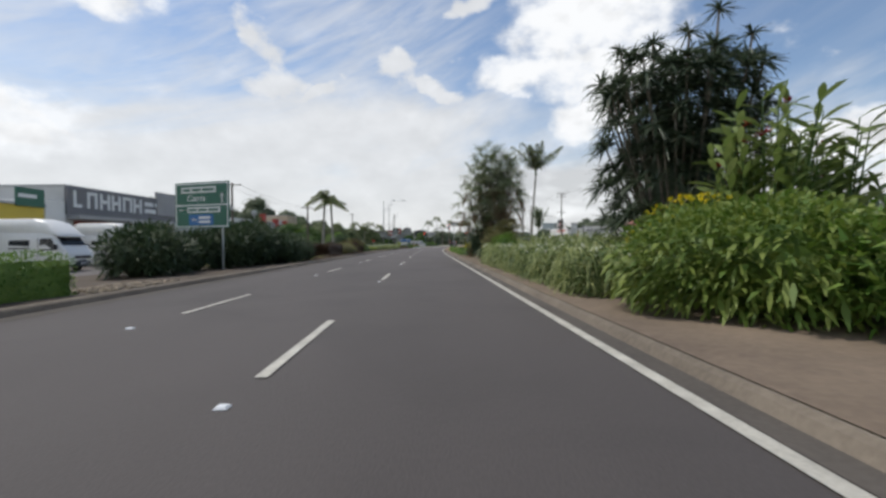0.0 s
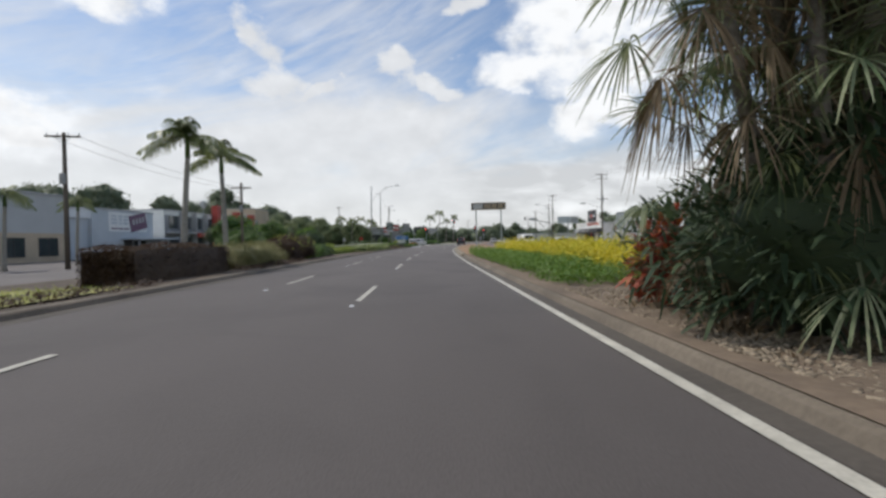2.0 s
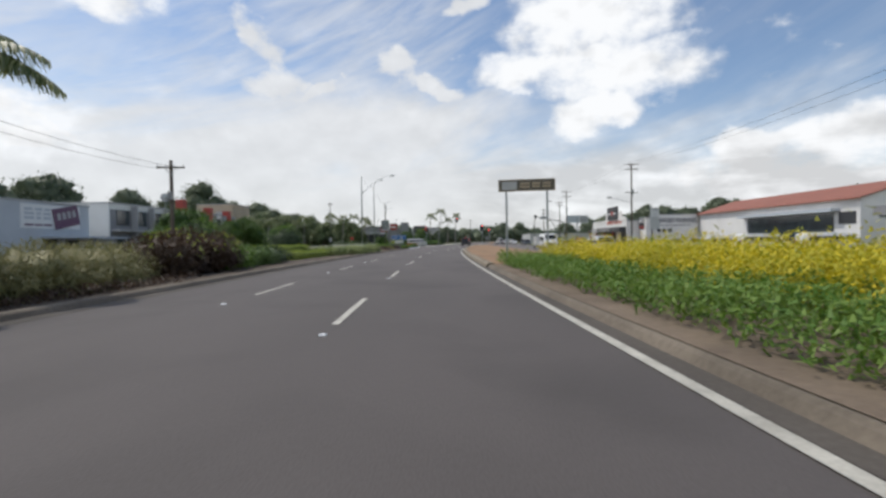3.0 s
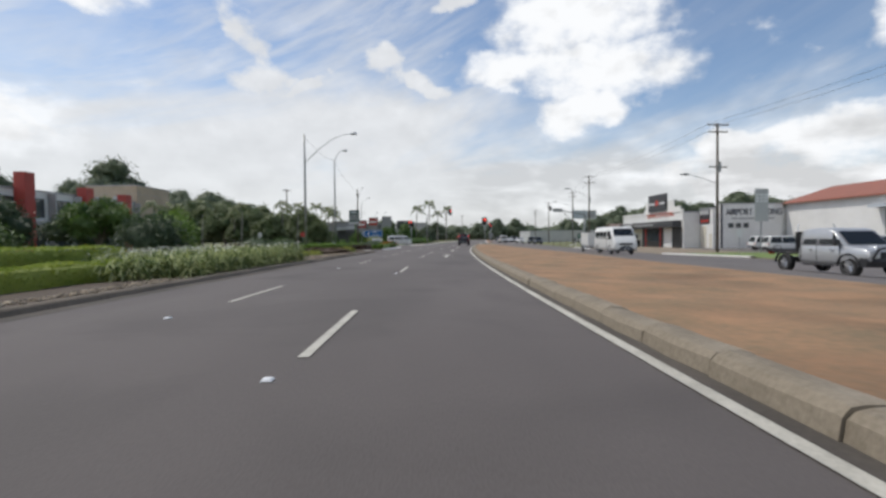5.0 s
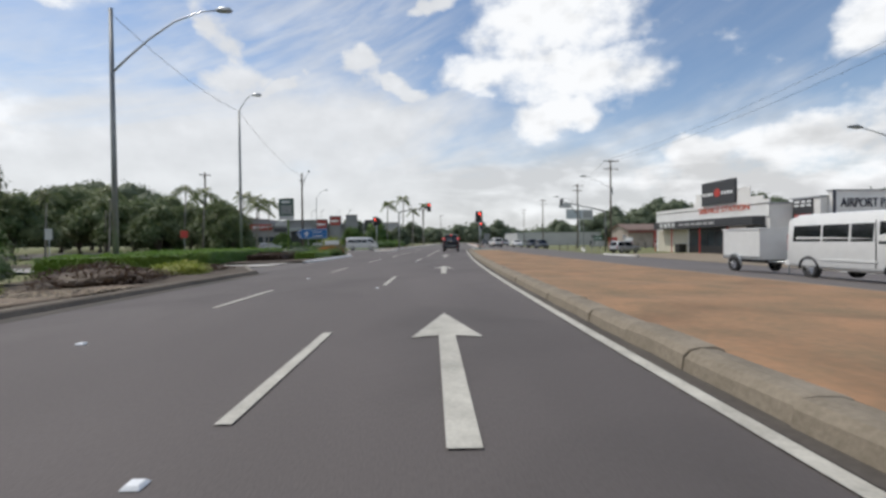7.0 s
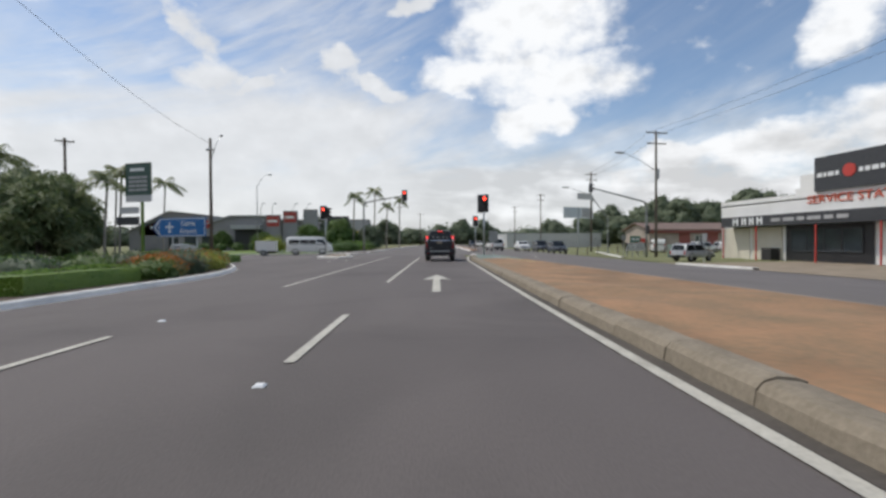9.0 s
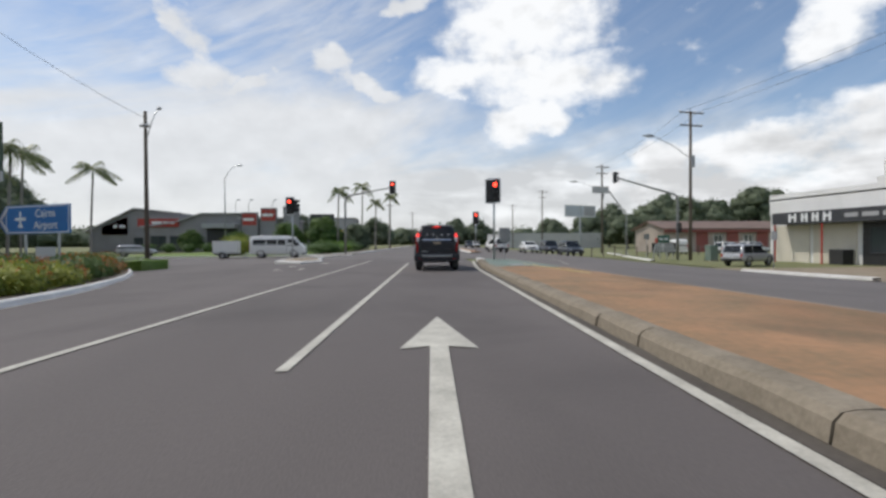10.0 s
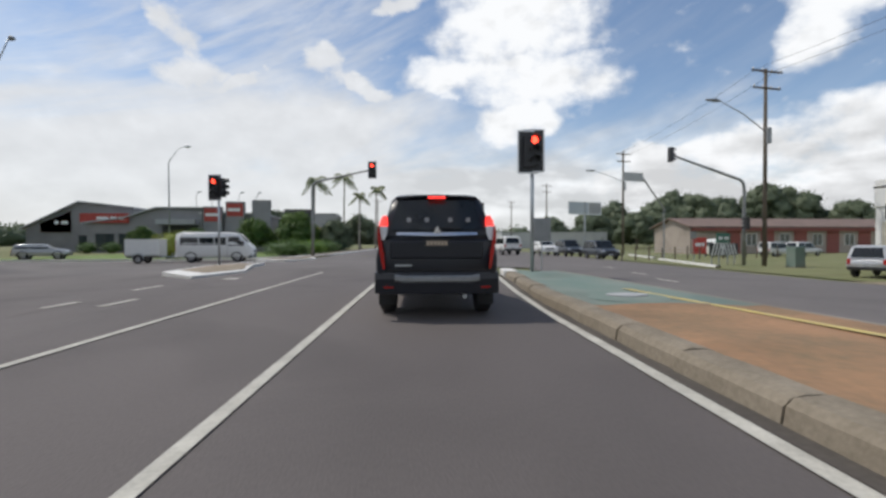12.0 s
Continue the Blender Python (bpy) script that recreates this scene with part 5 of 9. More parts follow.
def window(t, face, plane, a0, a1, z0, z1, frame_mat="sign_white", glass="glass_pale", cols=1, name="window"):
    """A framed window: four bars and mullions round recessed panes."""
    bm = bmesh.new()
    w = 0.07
    for b in ((a0, a1, z0, z0 + w), (a0, a1, z1 - w, z1)):
        box(bm, *panel_box(face, plane, *b, 0.07, 0.02))
    for i in range(cols + 1):
        c = a0 + (a1 - a0 - w) * i / cols
        box(bm, *panel_box(face, plane, c, c + w, z0 + w, z1 - w, 0.06, 0.02))
    fr = part(name, bm, M[frame_mat], t)
    for i in range(cols):
        c0, c1 = a0 + (a1 - a0) * i / cols + w / 2, a0 + (a1 - a0) * (i + 1) / cols - w / 2
        part("pane", boxbm(*panel_box(face, plane, c0, c1, z0 + w / 2, z1 - w / 2, 0.022, 0.02)), M[glass], fr)
    return fr


def building(name, label, x0, x1, y0, y1, z1, wall, roof="metal_roof", z0=-1.1, parapet=0.25, category="building", over=0.12):
    t = thing(name, label, category)
    part("wall", boxbm(x0, x1, y0, y1, z0, z1 - 0.1), M[wall], t)
    part("roof", boxbm(x0 - over, x1 + over, y0 - over, y1 + over, z1 - 0.1, z1 + parapet * 0.4, bev=0.03), M[roof], t)
    return t


def bars(t, face, plane, a0, a1, z0, z1, rows, material, fill=0.8, seed=0, name="lettering", words_=3):
    """Unreadable writing as plain bars."""
    g = random.Random(seed)
    bm = bmesh.new()
    rh = (z1 - z0) / rows
    for r in range(rows):
        zc, a = z1 - rh * (r + 0.5), a0
        lens = [g.uniform(0.6, 1.4) for _ in range(words_)]
        k = (a1 - a0) * fill / sum(lens)
        gap = (a1 - a0) * (1 - fill) / max(1, words_ - 1)
        for L in lens:
            box(bm, *panel_box(face, plane, a, a + L * k, zc - rh * 0.3, zc + rh * 0.3, 0.02, 0.0))
            a += L * k + gap
    return part(name, bm, M[material], t)


ROT = {"y-": (90, 0, 0), "x-": (90, 0, -90), "x+": (90, 0, 90)}


def letters(t, text, face, at, size, material, depth=0.02, stretch=1.0):
    ob = words(text, size, M[material], t, pose(*at, *ROT[face]) @ Matrix.Diagonal((stretch, 1, 1, 1)), depth)
    return ob


# -- yellow-fronted rental yard and long showroom
b = building("rental_office", "yellow-fronted low building with a dark sign on top", -46, -36.6, 27.0, 41.7, 4.9, "yellow_wall", z0=-0.6)
part("end_pier", boxbm(-46, -36.5, 41.75, 43.9, -0.6, 5.5, bev=0.03), M["white_wall"], b, "white rendered end pier")
panel(b, "lower_wall", "x+", -36.6, 27.2, 41.6, -0.6, 2.6, "white_wall", 0.08)
for k in range(4):
    window(b, "x+", -36.5, 28.2 + k * 3.4, 30.8 + k * 3.4, 0.6, 2.2, cols=2)
panel(b, "roof_sign", "x+", -36.5, 38.8, 41.5, 4.7, 6.2, "sign_green", 0.15, "dark green-grey sign board")
bars(b, "x+", -36.33, 38.9, 41.1, 5.3, 5.8, 1, "sign_white", seed=4, words_=1)
bars(b, "x+", -36.5, 30.5, 33.0, 3.3, 4.2, 1, "letter_dark", seed=5, words_=1)
YARD = Matrix.Translation((0, 0, -0.6)) @ Matrix.Diagonal((0.777, 0.777, 0.827, 1)) @ Matrix.Translation((0, 0, 0.6))  # both fronts at one scale
b.matrix_world = YARD
b = building("showroom", "long grey showroom with white letters on its fascia", -56, -36.6, 44.0, 62.5, 6.9, "pale_grey", z0=-0.6)
panel(b, "fascia", "x+", -36.6, 44.0, 62.3, 4.3, 6.85, "fascia_grey", 0.25, "dark grey fascia board")
panel(b, "awning", "x+", -36.6, 44.2, 62.0, 3.9, 4.25, "metal_roof", 1.2)
panel(b, "shop_front", "x+", -36.6, 45.0, 61.0, -0.4, 3.8, "red_dull", 0.05, "dark red shop front in shade")
for k in range(5):
    window(b, "x+", -36.54, 45.6 + k * 3.1, 48.3 + k * 3.1, 0.0, 3.2, cols=2, frame_mat="sign_dark")
for k, (w, cut) in enumerate(((0.75, 1), (1.0, 0), (1.1, 2), (1.0, 2), (1.15, 0), (1.1, 2))):
    y = 44.7 + k * 1.72
    panel(b, "sign_letter", "x+", -36.35, y, y + 0.34, 5.0, 6.55, "sign_white", 0.06)
    if cut != 1:
        panel(b, "sign_letter", "x+", -36.35, y + w, y + w + 0.34, 5.0, 6.55, "sign_white", 0.06)
    panel(b, "sign_letter", "x+", -36.35, y + 0.36, y + w - 0.02 + (0.3 if cut == 1 else 0), *((5.0, 5.3), (6.25, 6.55), (5.6, 5.95))[cut if cut == 2 else (0 if cut == 1 else 1)], "sign_white", 0.06)
bars(b, "x+", -36.33, 55.3, 61.6, 4.95, 6.5, 2, "sign_white", fill=0.88, seed=3)
part("column", boxbm(-35.4, -35.15, 51.8, 52.05, -0.6, 4.0), M["sign_white"], b)
panel(b, "sign_block", "x+", -36.5, 57.6, 61.6, 5.0, 7.7, "grey_wall", 0.3, "grey block with a faded red sign")
b.matrix_world = YARD
b = building("grey_shed", "plain pale grey box building behind the palms", -60, -44.4, 63.2, 79.3, 6.9, "pale_grey", z0=-0.6)
panel(b, "lower_band", "x+", -44.4, 66.0, 79.0, -0.5, 2.7, "tan_wall", 0.1)
for k in range(3):
    window(b, "x+", -44.3, 67.5 + k * 4, 69.9 + k * 4, 0.2, 2.2, cols=2, frame_mat="sign_dark")
b = building("blue_building", "pale blue-grey commercial building with a porch", -62, -46.2, 85.3, 97.4, 6.1, "blue_wall", z0=-0.6)
panel(b, "banner", "x+", -46.2, 88.2, 95.9, 3.2, 5.8, "sign_white", 0.06, "faded white banner")
bars(b, "x+", -46.13, 88.6, 91.8, 4.1, 5.5, 3, "blue_wall", fill=0.8, seed=9)
bars(b, "x+", -46.13, 88.6, 92.0, 3.4, 3.75, 1, "sign_purple", fill=0.9, seed=10)
bm = boxbm(-0.06, 0.04, -1.75, 1.75, -1.15, 1.15, bev=0.01)
bmesh.ops.transform(bm, matrix=Matrix.Translation((-46.05, 93.9, 4.6)) @ Euler((radians(12), 0, 0)).to_matrix().to_4x4(), verts=bm.verts)
board = part("logo_board", bm, M["sign_purple"], b, "tilted purple sign board")
bm = bmesh.new()
for k in range(4):
    box(bm, -0.02, 0.055, -1.3 + k * 0.72, -0.85 + k * 0.72, -0.2, 0.6)
bmesh.ops.transform(bm, matrix=Matrix.Translation((-46.05, 93.9, 4.6)) @ Euler((radians(12), 0, 0)).to_matrix().to_4x4(), verts=bm.verts)
part("lettering", bm, M["grey_wall"], board)
panel(b, "porch_roof", "x+", -46.2, 90.5, 101.4, 2.1, 2.35, "blue_wall", 2.2)
for k in range(3):
    part("porch_post", boxbm(-44.2, -44.0, 91 + k * 4.9, 91.2 + k * 4.9, -0.5, 2.1), M["dark_wall"], b)
panel(b, "doorway", "x+", -46.15, 91.0, 92.6, -0.5, 2.0, "sign_dark", 0.04)
window(b, "x+", -46.15, 93.0, 95.6, -0.3, 1.9, frame_mat="sign_dark", cols=2)
panel(b, "air_conditioner", "x+", -46.15, 96.2, 97.1, 1.0, 1.7, "sign_white", 0.35, "white wall air conditioner", bev=0.03)
part("side_wing", boxbm(-56, -46.3, 97.45, 101.6, -0.6, 2.4), M["blue_wall"], b)
b = building("link_building", "low pale teal wall between two buildings", -60, -46.6, 79.4, 85.2, 4.7, "blue_wall", z0=-0.6)
# -- two-storey motel with red fins and a tan end block
b = building("motel", "two-storey white and grey motel with red fins", -62, -48.6, 104.0, 140.0, 7.2, "white_wall", z0=-0.5)
for k in range(9):
    y = 105.4 + k * 3.9
    window(b, "x+", -48.55, y, y + 2.5, 4.1, 6.3, frame_mat="sign_dark", cols=2)
    window(b, "x+", -48.55, y, y + 2.5, 0.3, 2.6, frame_mat="sign_dark", cols=2)
    part("mullion", boxbm(-48.5, -47.6, y + 3.0, y + 3.2, 0, 7.0), M["grey_wall"], b)
# shade of the set-back gallery, put into a dark grey panel
panel(b, "gallery", "x+", -48.6, 104.2, 119.3, 0.2, 6.3, "dark_wall", 0.03, "flat dark grey panel painting in the gallery's shade")
panel(b, "balcony_slab", "x+", -48.6, 104.5, 139.5, 3.2, 3.5, "grey_wall", 1.1)
for y, h in ((119.6, 9.0), (128.5, 8.2), (136.0, 8.0)):
    part("fin", boxbm(-48.55, -47.3, y, y + 1.3, -0.5, h, bev=0.02), M["red_wall"], b, "red rendered fin wall")
panel(b, "lintel", "x+", -47.3, 112.0, 119.6, 2.6, 3.4, "red_wall", 0.2)
part("dish_mast", tubebm([(-49, 117.5, 7.2), (-49, 117.5, 8.8)], 0.05, 6), M["galv"], b)
bm = bmesh.new()
bmesh.ops.create_cone(bm, cap_ends=False, segments=18, radius1=0.75, radius2=0.05, depth=0.28)
bmesh.ops.transform(bm, matrix=Matrix.Translation((-49, 117.5, 9.1)) @ Euler((1.9, 0, 0.4)).to_matrix().to_4x4(), verts=bm.verts)
part("dish", bm, M["galv"], b, "grey satellite dish")
b = building("tan_block", "tall tan stone-faced block with a small sign", -56, -48.2, 140.0, 148.4, 9.9, "tan_wall", z0=-0.5, parapet=0.1)
for k in range(5):
    part("joint", boxbm(-56.01, -48.19, 139.99, 148.41, 0.9 + k * 1.9, 0.93 + k * 1.9), M["grey_wall"], b)
panel(b, "sign_board", "y-", 140.0, -51.8, -49.0, 5.6, 8.2, "pale_grey", 0.06)
panel(b, "sign_panel", "y-", 139.94, -50.3, -49.2, 5.9, 7.7, "sign_dark", 0.05, "dark blue sign panel")

# -- service station, parking office, red-roofed shed
ZB = -0.9
b = building("service_station", "white service station with red letters on its parapet", 37.4, 52, 141.7, 165.2, 5.0, "white_wall", z0=ZB)
panel(b, "parapet", "x-", 37.4, 141.7, 165.2, 3.6, 5.5, "white_wall", 0.12)
panel(b, "step_wall", "x-", 37.4, 142.6, 155.4, 5.4, 6.0, "white_wall", 0.1)
panel(b, "step_wall", "x-", 37.4, 144.6, 154.9, 5.9, 7.2, "white_wall", 0.08)
panel(b, "canopy", "x-", 37.4, 142.4, 163.4, 2.6, 3.65, "sign_dark", 1.5, "dark canopy fascia")
for k, (y, w) in enumerate(((160.9, 0.75), (159.8, 0.6), (158.8, 0.6), (157.7, 0.7))):
    panel(b, "canopy_letter", "x-", 35.9, y, y + 0.2, 2.75, 3.5, "sign_white", 0.03)
    panel(b, "canopy_letter", "x-", 35.9, y + w - 0.2, y + w, 2.75, 3.5, "sign_white", 0.03)
    panel(b, "canopy_letter", "x-", 35.9, y + 0.2, y + w - 0.2, 3.1, 3.28, "sign_white", 0.03)
bars(b, "x-", 35.88, 149.0, 156.6, 2.85, 3.4, 1, "grey_wall", fill=0.8, seed=7, words_=6)
letters(b, "SERVICE STATION", "x-", (37.2, 149.3, 4.78), 1.0, "letter_orange", 0.02, 1.18)
panel(b, "roof_sign", "x-", 37.3, 146.8, 153.2, 5.5, 8.5, "sign_dark", 0.25, "dark billboard with a red badge")
bars(b, "x-", 37.03, 150.9, 152.9, 6.6, 7.2, 1, "sign_white", fill=0.8, seed=8, words_=4)
bars(b, "x-", 37.03, 147.2, 149.2, 6.6, 7.2, 1, "sign_white", fill=0.8, seed=18, words_=4)
bm = bmesh.new()
bmesh.ops.create_cone(bm, cap_ends=True, segments=20, radius1=0.55, radius2=0.55, depth=0.06)
bmesh.ops.transform(bm, matrix=Matrix.Translation((37.02, 150.0, 7.0)) @ Euler((0, math.pi / 2, 0)).to_matrix().to_4x4(), verts=bm.verts)
part("badge", bm, M["letter_red"], b)
for y in (156.9, 161.0):
    panel(b, "roller_door", "x-", 37.35, y, y + 3.7, ZB, 2.5, "cream_wall", 0.06, "cream roller door")
# the darkness inside the open bays is painted as flat black panels
panel(b, "dark_bay_panel", "x-", 37.3, 148.2, 156.4, ZB, 2.55, "black", 0.02, "flat black panel painting the dark of an open workshop bay")
panel(b, "dark_bay_panel", "x-", 37.3, 142.2, 145.2, ZB, 2.55, "black", 0.02, "flat black panel painting the dark of an open workshop bay")
window(b, "x-", 37.25, 149.0, 155.8, ZB + 1.0, 2.2, frame_mat="sign_dark", cols=4)
for y in (163.2, 158.6, 152.0, 146.6):
    part("post", tubebm([(36.0, y, ZB), (36.0, y, 2.65)], 0.075, 8), M["letter_red"], b, "red canopy post")
part("tyre_rack", boxbm(36.2, 37.2, 157.0, 158.2, ZB, 0.4, bev=0.05), M["rubber"], b)
b = building("workshop", "white workshop with a cream roller door", 40.0, 52, 138.2, 141.65, 5.4, "white_wall", z0=ZB)
panel(b, "roller_door", "x-", 40.0, 139.9, 141.5, ZB, 2.6, "cream_wall", 0.06, "cream roller door")
panel(b, "doorway", "x-", 40.0, 138.5, 139.1, ZB, 1.4, "cream_wall", 0.06)
panel(b, "sign_board", "x-", 40.0, 139.0, 141.5, 3.0, 5.4, "sign_dark", 0.1, "dark sign board")
bars(b, "x-", 39.88, 139.2, 141.3, 4.4, 5.2, 2, "sign_white", fill=0.8, seed=11)
bars(b, "x-", 39.88, 139.2, 141.3, 3.1, 3.8, 1, "letter_red", fill=0.8, seed=12)
b = building("parking_office", "pale grey parking office with dark wall letters", 40.8, 50.4, 137.6, 138.15, 6.0, "white_wall", z0=ZB, parapet=0.1)
panel(b, "corner_strip", "y-", 137.6, 40.8, 41.1, ZB, 6.0, "letter_dark", 0.04)
letters(b, "AIRPORT PARKING", "y-", (45.9, 137.53, 4.65), 1.36, "letter_dark", 0.03, 0.74)
bars(b, "y-", 137.58, 42.5, 49.0, 3.5, 3.9, 1, "grey_wall", fill=0.9, seed=13, words_=5)
for k in range(3):
    window(b, "y-", 137.58, 42.0 + k * 1.15, 42.75 + k * 1.15, 2.3, 3.0, frame_mat="sign_dark")


def gable(name, label, x0, x1, y0, y1, eave, ridge, wall, roof, z0=ZB, over=0.6, category="building", along="y"):
    """A gabled building with its ridge along y (or x)."""
    t = thing(name, label, category)
    xm, ym = (x0 + x1) / 2, (y0 + y1) / 2
    bm = bmesh.new()
    if along == "y":
        prof = [(x0, z0), (x1, z0), (x1, eave), (xm, ridge), (x0, eave)]
        lo, hi = [bm.verts.new((x, y0, z)) for x, z in prof], [bm.verts.new((x, y1, z)) for x, z in prof]
    else:
        prof = [(y0, z0), (y1, z0), (y1, eave), (ym, ridge), (y0, eave)]
        lo, hi = [bm.verts.new((x0, y, z)) for y, z in prof], [bm.verts.new((x1, y, z)) for y, z in prof]
    for i in range(5):
        bm.faces.new((lo[i], lo[(i + 1) % 5], hi[(i + 1) % 5], hi[i]))
    bm.faces.new(lo[::-1]), bm.faces.new(hi)
    bmesh.ops.recalc_face_normals(bm, faces=bm.faces)
    part("wall", bm, M[wall], t)
    for sg in (-1, 1):
        bm = bmesh.new()
        if along == "y":
            e, k = (x0 - over if sg < 0 else x1 + over), (ridge - eave) / (xm - x0) * over
            q = [(e, y0 - over, eave - k), (xm, y0 - over, ridge), (xm, y1 + over, ridge), (e, y1 + over, eave - k)]
        else:
            e, k = (y0 - over if sg < 0 else y1 + over), (ridge - eave) / (ym - y0) * over
            q = [(x0 - over, e, eave - k), (x0 - over, ym, ridge), (x1 + over, ym, ridge), (x1 + over, e, eave - k)]
        lo, hi = [bm.verts.new((x, y, z + 0.03)) for x, y, z in q], [bm.verts.new((x, y, z + 0.2)) for x, y, z in q]
        for i in range(4):
            bm.faces.new((lo[i], lo[(i + 1) % 4], hi[(i + 1) % 4], hi[i]))
        bm.faces.new(lo[::-1]), bm.faces.new(hi)
        bmesh.ops.recalc_face_normals(bm, faces=bm.faces)
        part("roof", bm, M[roof], t)
    return t


b = gable("red_roof_shed", "large white shed with a terracotta roof", 50.8, 66, 100.0, 137.5, 5.9, 8.3, "white_wall", "tile_roof")
panel(b, "shaded_bay", "x-", 50.8, 104.0, 122.0, 0.2, 4.2, "glass_pale", 0.05, "dark blue glazed shop front")
panel(b, "awning", "x-", 50.8, 103.0, 123.0, 4.3, 4.7, "blue_wall", 1.3)
window(b, "y-", 100.0, 53.0, 56.0, 3.2, 4.6, cols=2)
panel(b, "sign_board", "x-", 50.8, 100.6, 103.2, 2.6, 4.2, "sign_dark", 0.08)
b = building("canopy_shop", "low building with a dark green canopy", 47, 60, 74, 92, 4.2, "pale_grey", z0=ZB)
panel(b, "canopy", "x-", 47, 74.5, 91.5, 3.2, 4.2, "dark_wall", 2.4)
b = building("awning_shop", "low grey shop with a bright blue awning", 35.5, 50, 46, 60, 4.9, "grey_wall", z0=ZB)
panel(b, "awning", "x-", 35.5, 46.5, 56.0, 3.6, 4.7, "sign_blue", 1.4, "bright blue awning")
window(b, "x-", 35.5, 47.5, 54.5, 0.2, 2.8, cols=4)
# -- beyond the lights
b = gable("red_trim_shops", "long low tiled-roof building with red doors", 51, 97, 203.5, 213, 3.5, 4.9, "dusty_wall", "brown_roof", along="x", category="shops")
for k in range(6):
    panel(b, "red_door", "y-", 203.5, 57.5 + k * 6.2, 59.9 + k * 6.2, ZB, 3.0, "red_dull", 0.08, "dull red panel door")
for k in range(5):
    window(b, "y-", 203.5, 61.0 + k * 6.2, 62.9 + k * 6.2, 0.4, 2.4, cols=2)
panel(b, "fascia", "y-", 203.2, 51, 97, 2.8, 3.25, "red_dull", 0.4)
b = thing("red_sign", "red roadside sign board with white script", "sign", Matrix.Translation((39.6, 186.5, ZB)))
part("board", boxbm(-0.9, 0.9, -0.05, 0.05, 0.55, 2.5, bev=0.02), M["letter_red"], b)
for sx in (-0.7, 0.7):
    part("leg", boxbm(sx - 0.04, sx + 0.04, -0.04, 0.04, -0.05, 0.6), M["galv"], b)
bars(b, "y-", -0.05, -0.6, 0.6, 1.3, 2.0, 1, "sign_white", fill=0.9, seed=15, words_=2)
def pitched_block(name, label, profile, y0, y1, wall, roof, z0=-0.6, over=0.7, thick=0.28, category="shop"):
    """A block whose front shows a roofline of (x, z) points, each span with its own roof slab."""
    t = thing(name, label, category)
    bm = bmesh.new()
    outline = [(profile[0][0], z0)] + [(x, z) for x, z in profile] + [(profile[-1][0], z0)]
    lo, hi = [bm.verts.new((x, y0, z)) for x, z in outline], [bm.verts.new((x, y1, z)) for x, z in outline]
    for i in range(len(outline)):
        j = (i + 1) % len(outline)
        bm.faces.new((lo[i], lo[j], hi[j], hi[i]))
    bm.faces.new(lo[::-1]), bm.faces.new(hi)
    bmesh.ops.recalc_face_normals(bm, faces=bm.faces)
    part("wall", bm, M[wall], t)
    for (xa, za), (xb, zb_) in zip(profile, profile[1:]):
        k = (zb_ - za) / (xb - xa)
        a, b = xa - (0.5 if xa == profile[0][0] else 0), xb + (0.5 if xb == profile[-1][0] else 0)
        q = [(a, za + k * (a - xa)), (b, zb_ + k * (b - xb))]
        bm = bmesh.new()
        vs = [[bm.verts.new((x, y, z + dz)) for x, z in q] for y in (y0 - over, y1 + 0.2) for dz in (0.02, thick)]
        bm.faces.new((vs[0][0], vs[0][1], vs[1][1], vs[1][0])), bm.faces.new((vs[2][0], vs[3][0], vs[3][1], vs[2][1]))
        bm.faces.new((vs[1][0], vs[1][1], vs[3][1], vs[3][0])), bm.faces.new((vs[0][0], vs[2][0], vs[2][1], vs[0][1]))
        bm.faces.new((vs[0][0], vs[1][0], vs[3][0], vs[2][0])), bm.faces.new((vs[0][1], vs[2][1], vs[3][1], vs[1][1]))
        bmesh.ops.recalc_face_normals(bm, faces=bm.faces)
        part("roof", bm, M[roof], t)
    return t


b = pitched_block("grey_shop", "grey shop with a raked roof and red sign panels", [(-60.0, 3.9), (-51.2, 8.5), (-42.4, 7.5)], 228, 244, "dark_wall", "metal_roof")
quad = [(-57.5, 227.75, 3.2), (-52.6, 227.75, 3.2), (-52.6, 227.75, 6.9), (-57.5, 227.75, 4.7)]
bm = bmesh.new()
f = bm.faces.new([bm.verts.new(p) for p in quad])
bmesh.ops.solidify(bm, geom=[f], thickness=0.1)
bmesh.ops.recalc_face_normals(bm, faces=bm.faces)
part("red_panel", bm, M["red_dull"], b, "dull red sign panel under the raked roof")
bars(b, "y-", 227.62, -55.2, -53.0, 4.4, 5.4, 1, "sign_white", fill=0.8, seed=21, words_=2)
for k in range(3):
    window(b, "y-", 227.98, -51.5 + k * 2.9, -49.2 + k * 2.9, -0.3, 2.6, frame_mat="sign_dark", cols=2)
b = pitched_block("grey_shop_annex", "grey shop annex with a sloping pale metal roof and red sign", [(-46.8, 4.5), (-41.0, 5.3), (-35.8, 7.1), (-28.6, 7.1)], 222, 238, "dark_wall", "metal_roof")
panel(b, "fascia_sign", "y-", 222, -47.6, -40.2, 4.6, 6.2, "red_wall", 0.5, "long red fascia sign")
bars(b, "y-", 221.48, -45.0, -40.8, 5.0, 5.8, 1, "sign_white", fill=0.85, seed=22)
panel(b, "awning", "y-", 222, -35.2, -29.0, 4.3, 5.2, "metal_roof", 2.2, "pale metal awning")
panel(b, "shop_front", "y-", 222, -35.0, -29.2, -0.5, 4.2, "sign_dark", 0.03, "shaded glass shop front")
for k in range(2):
    window(b, "y-", 222, -45.5 + k * 3.6, -42.6 + k * 3.6, -0.2, 2.8, frame_mat="sign_dark", cols=2)
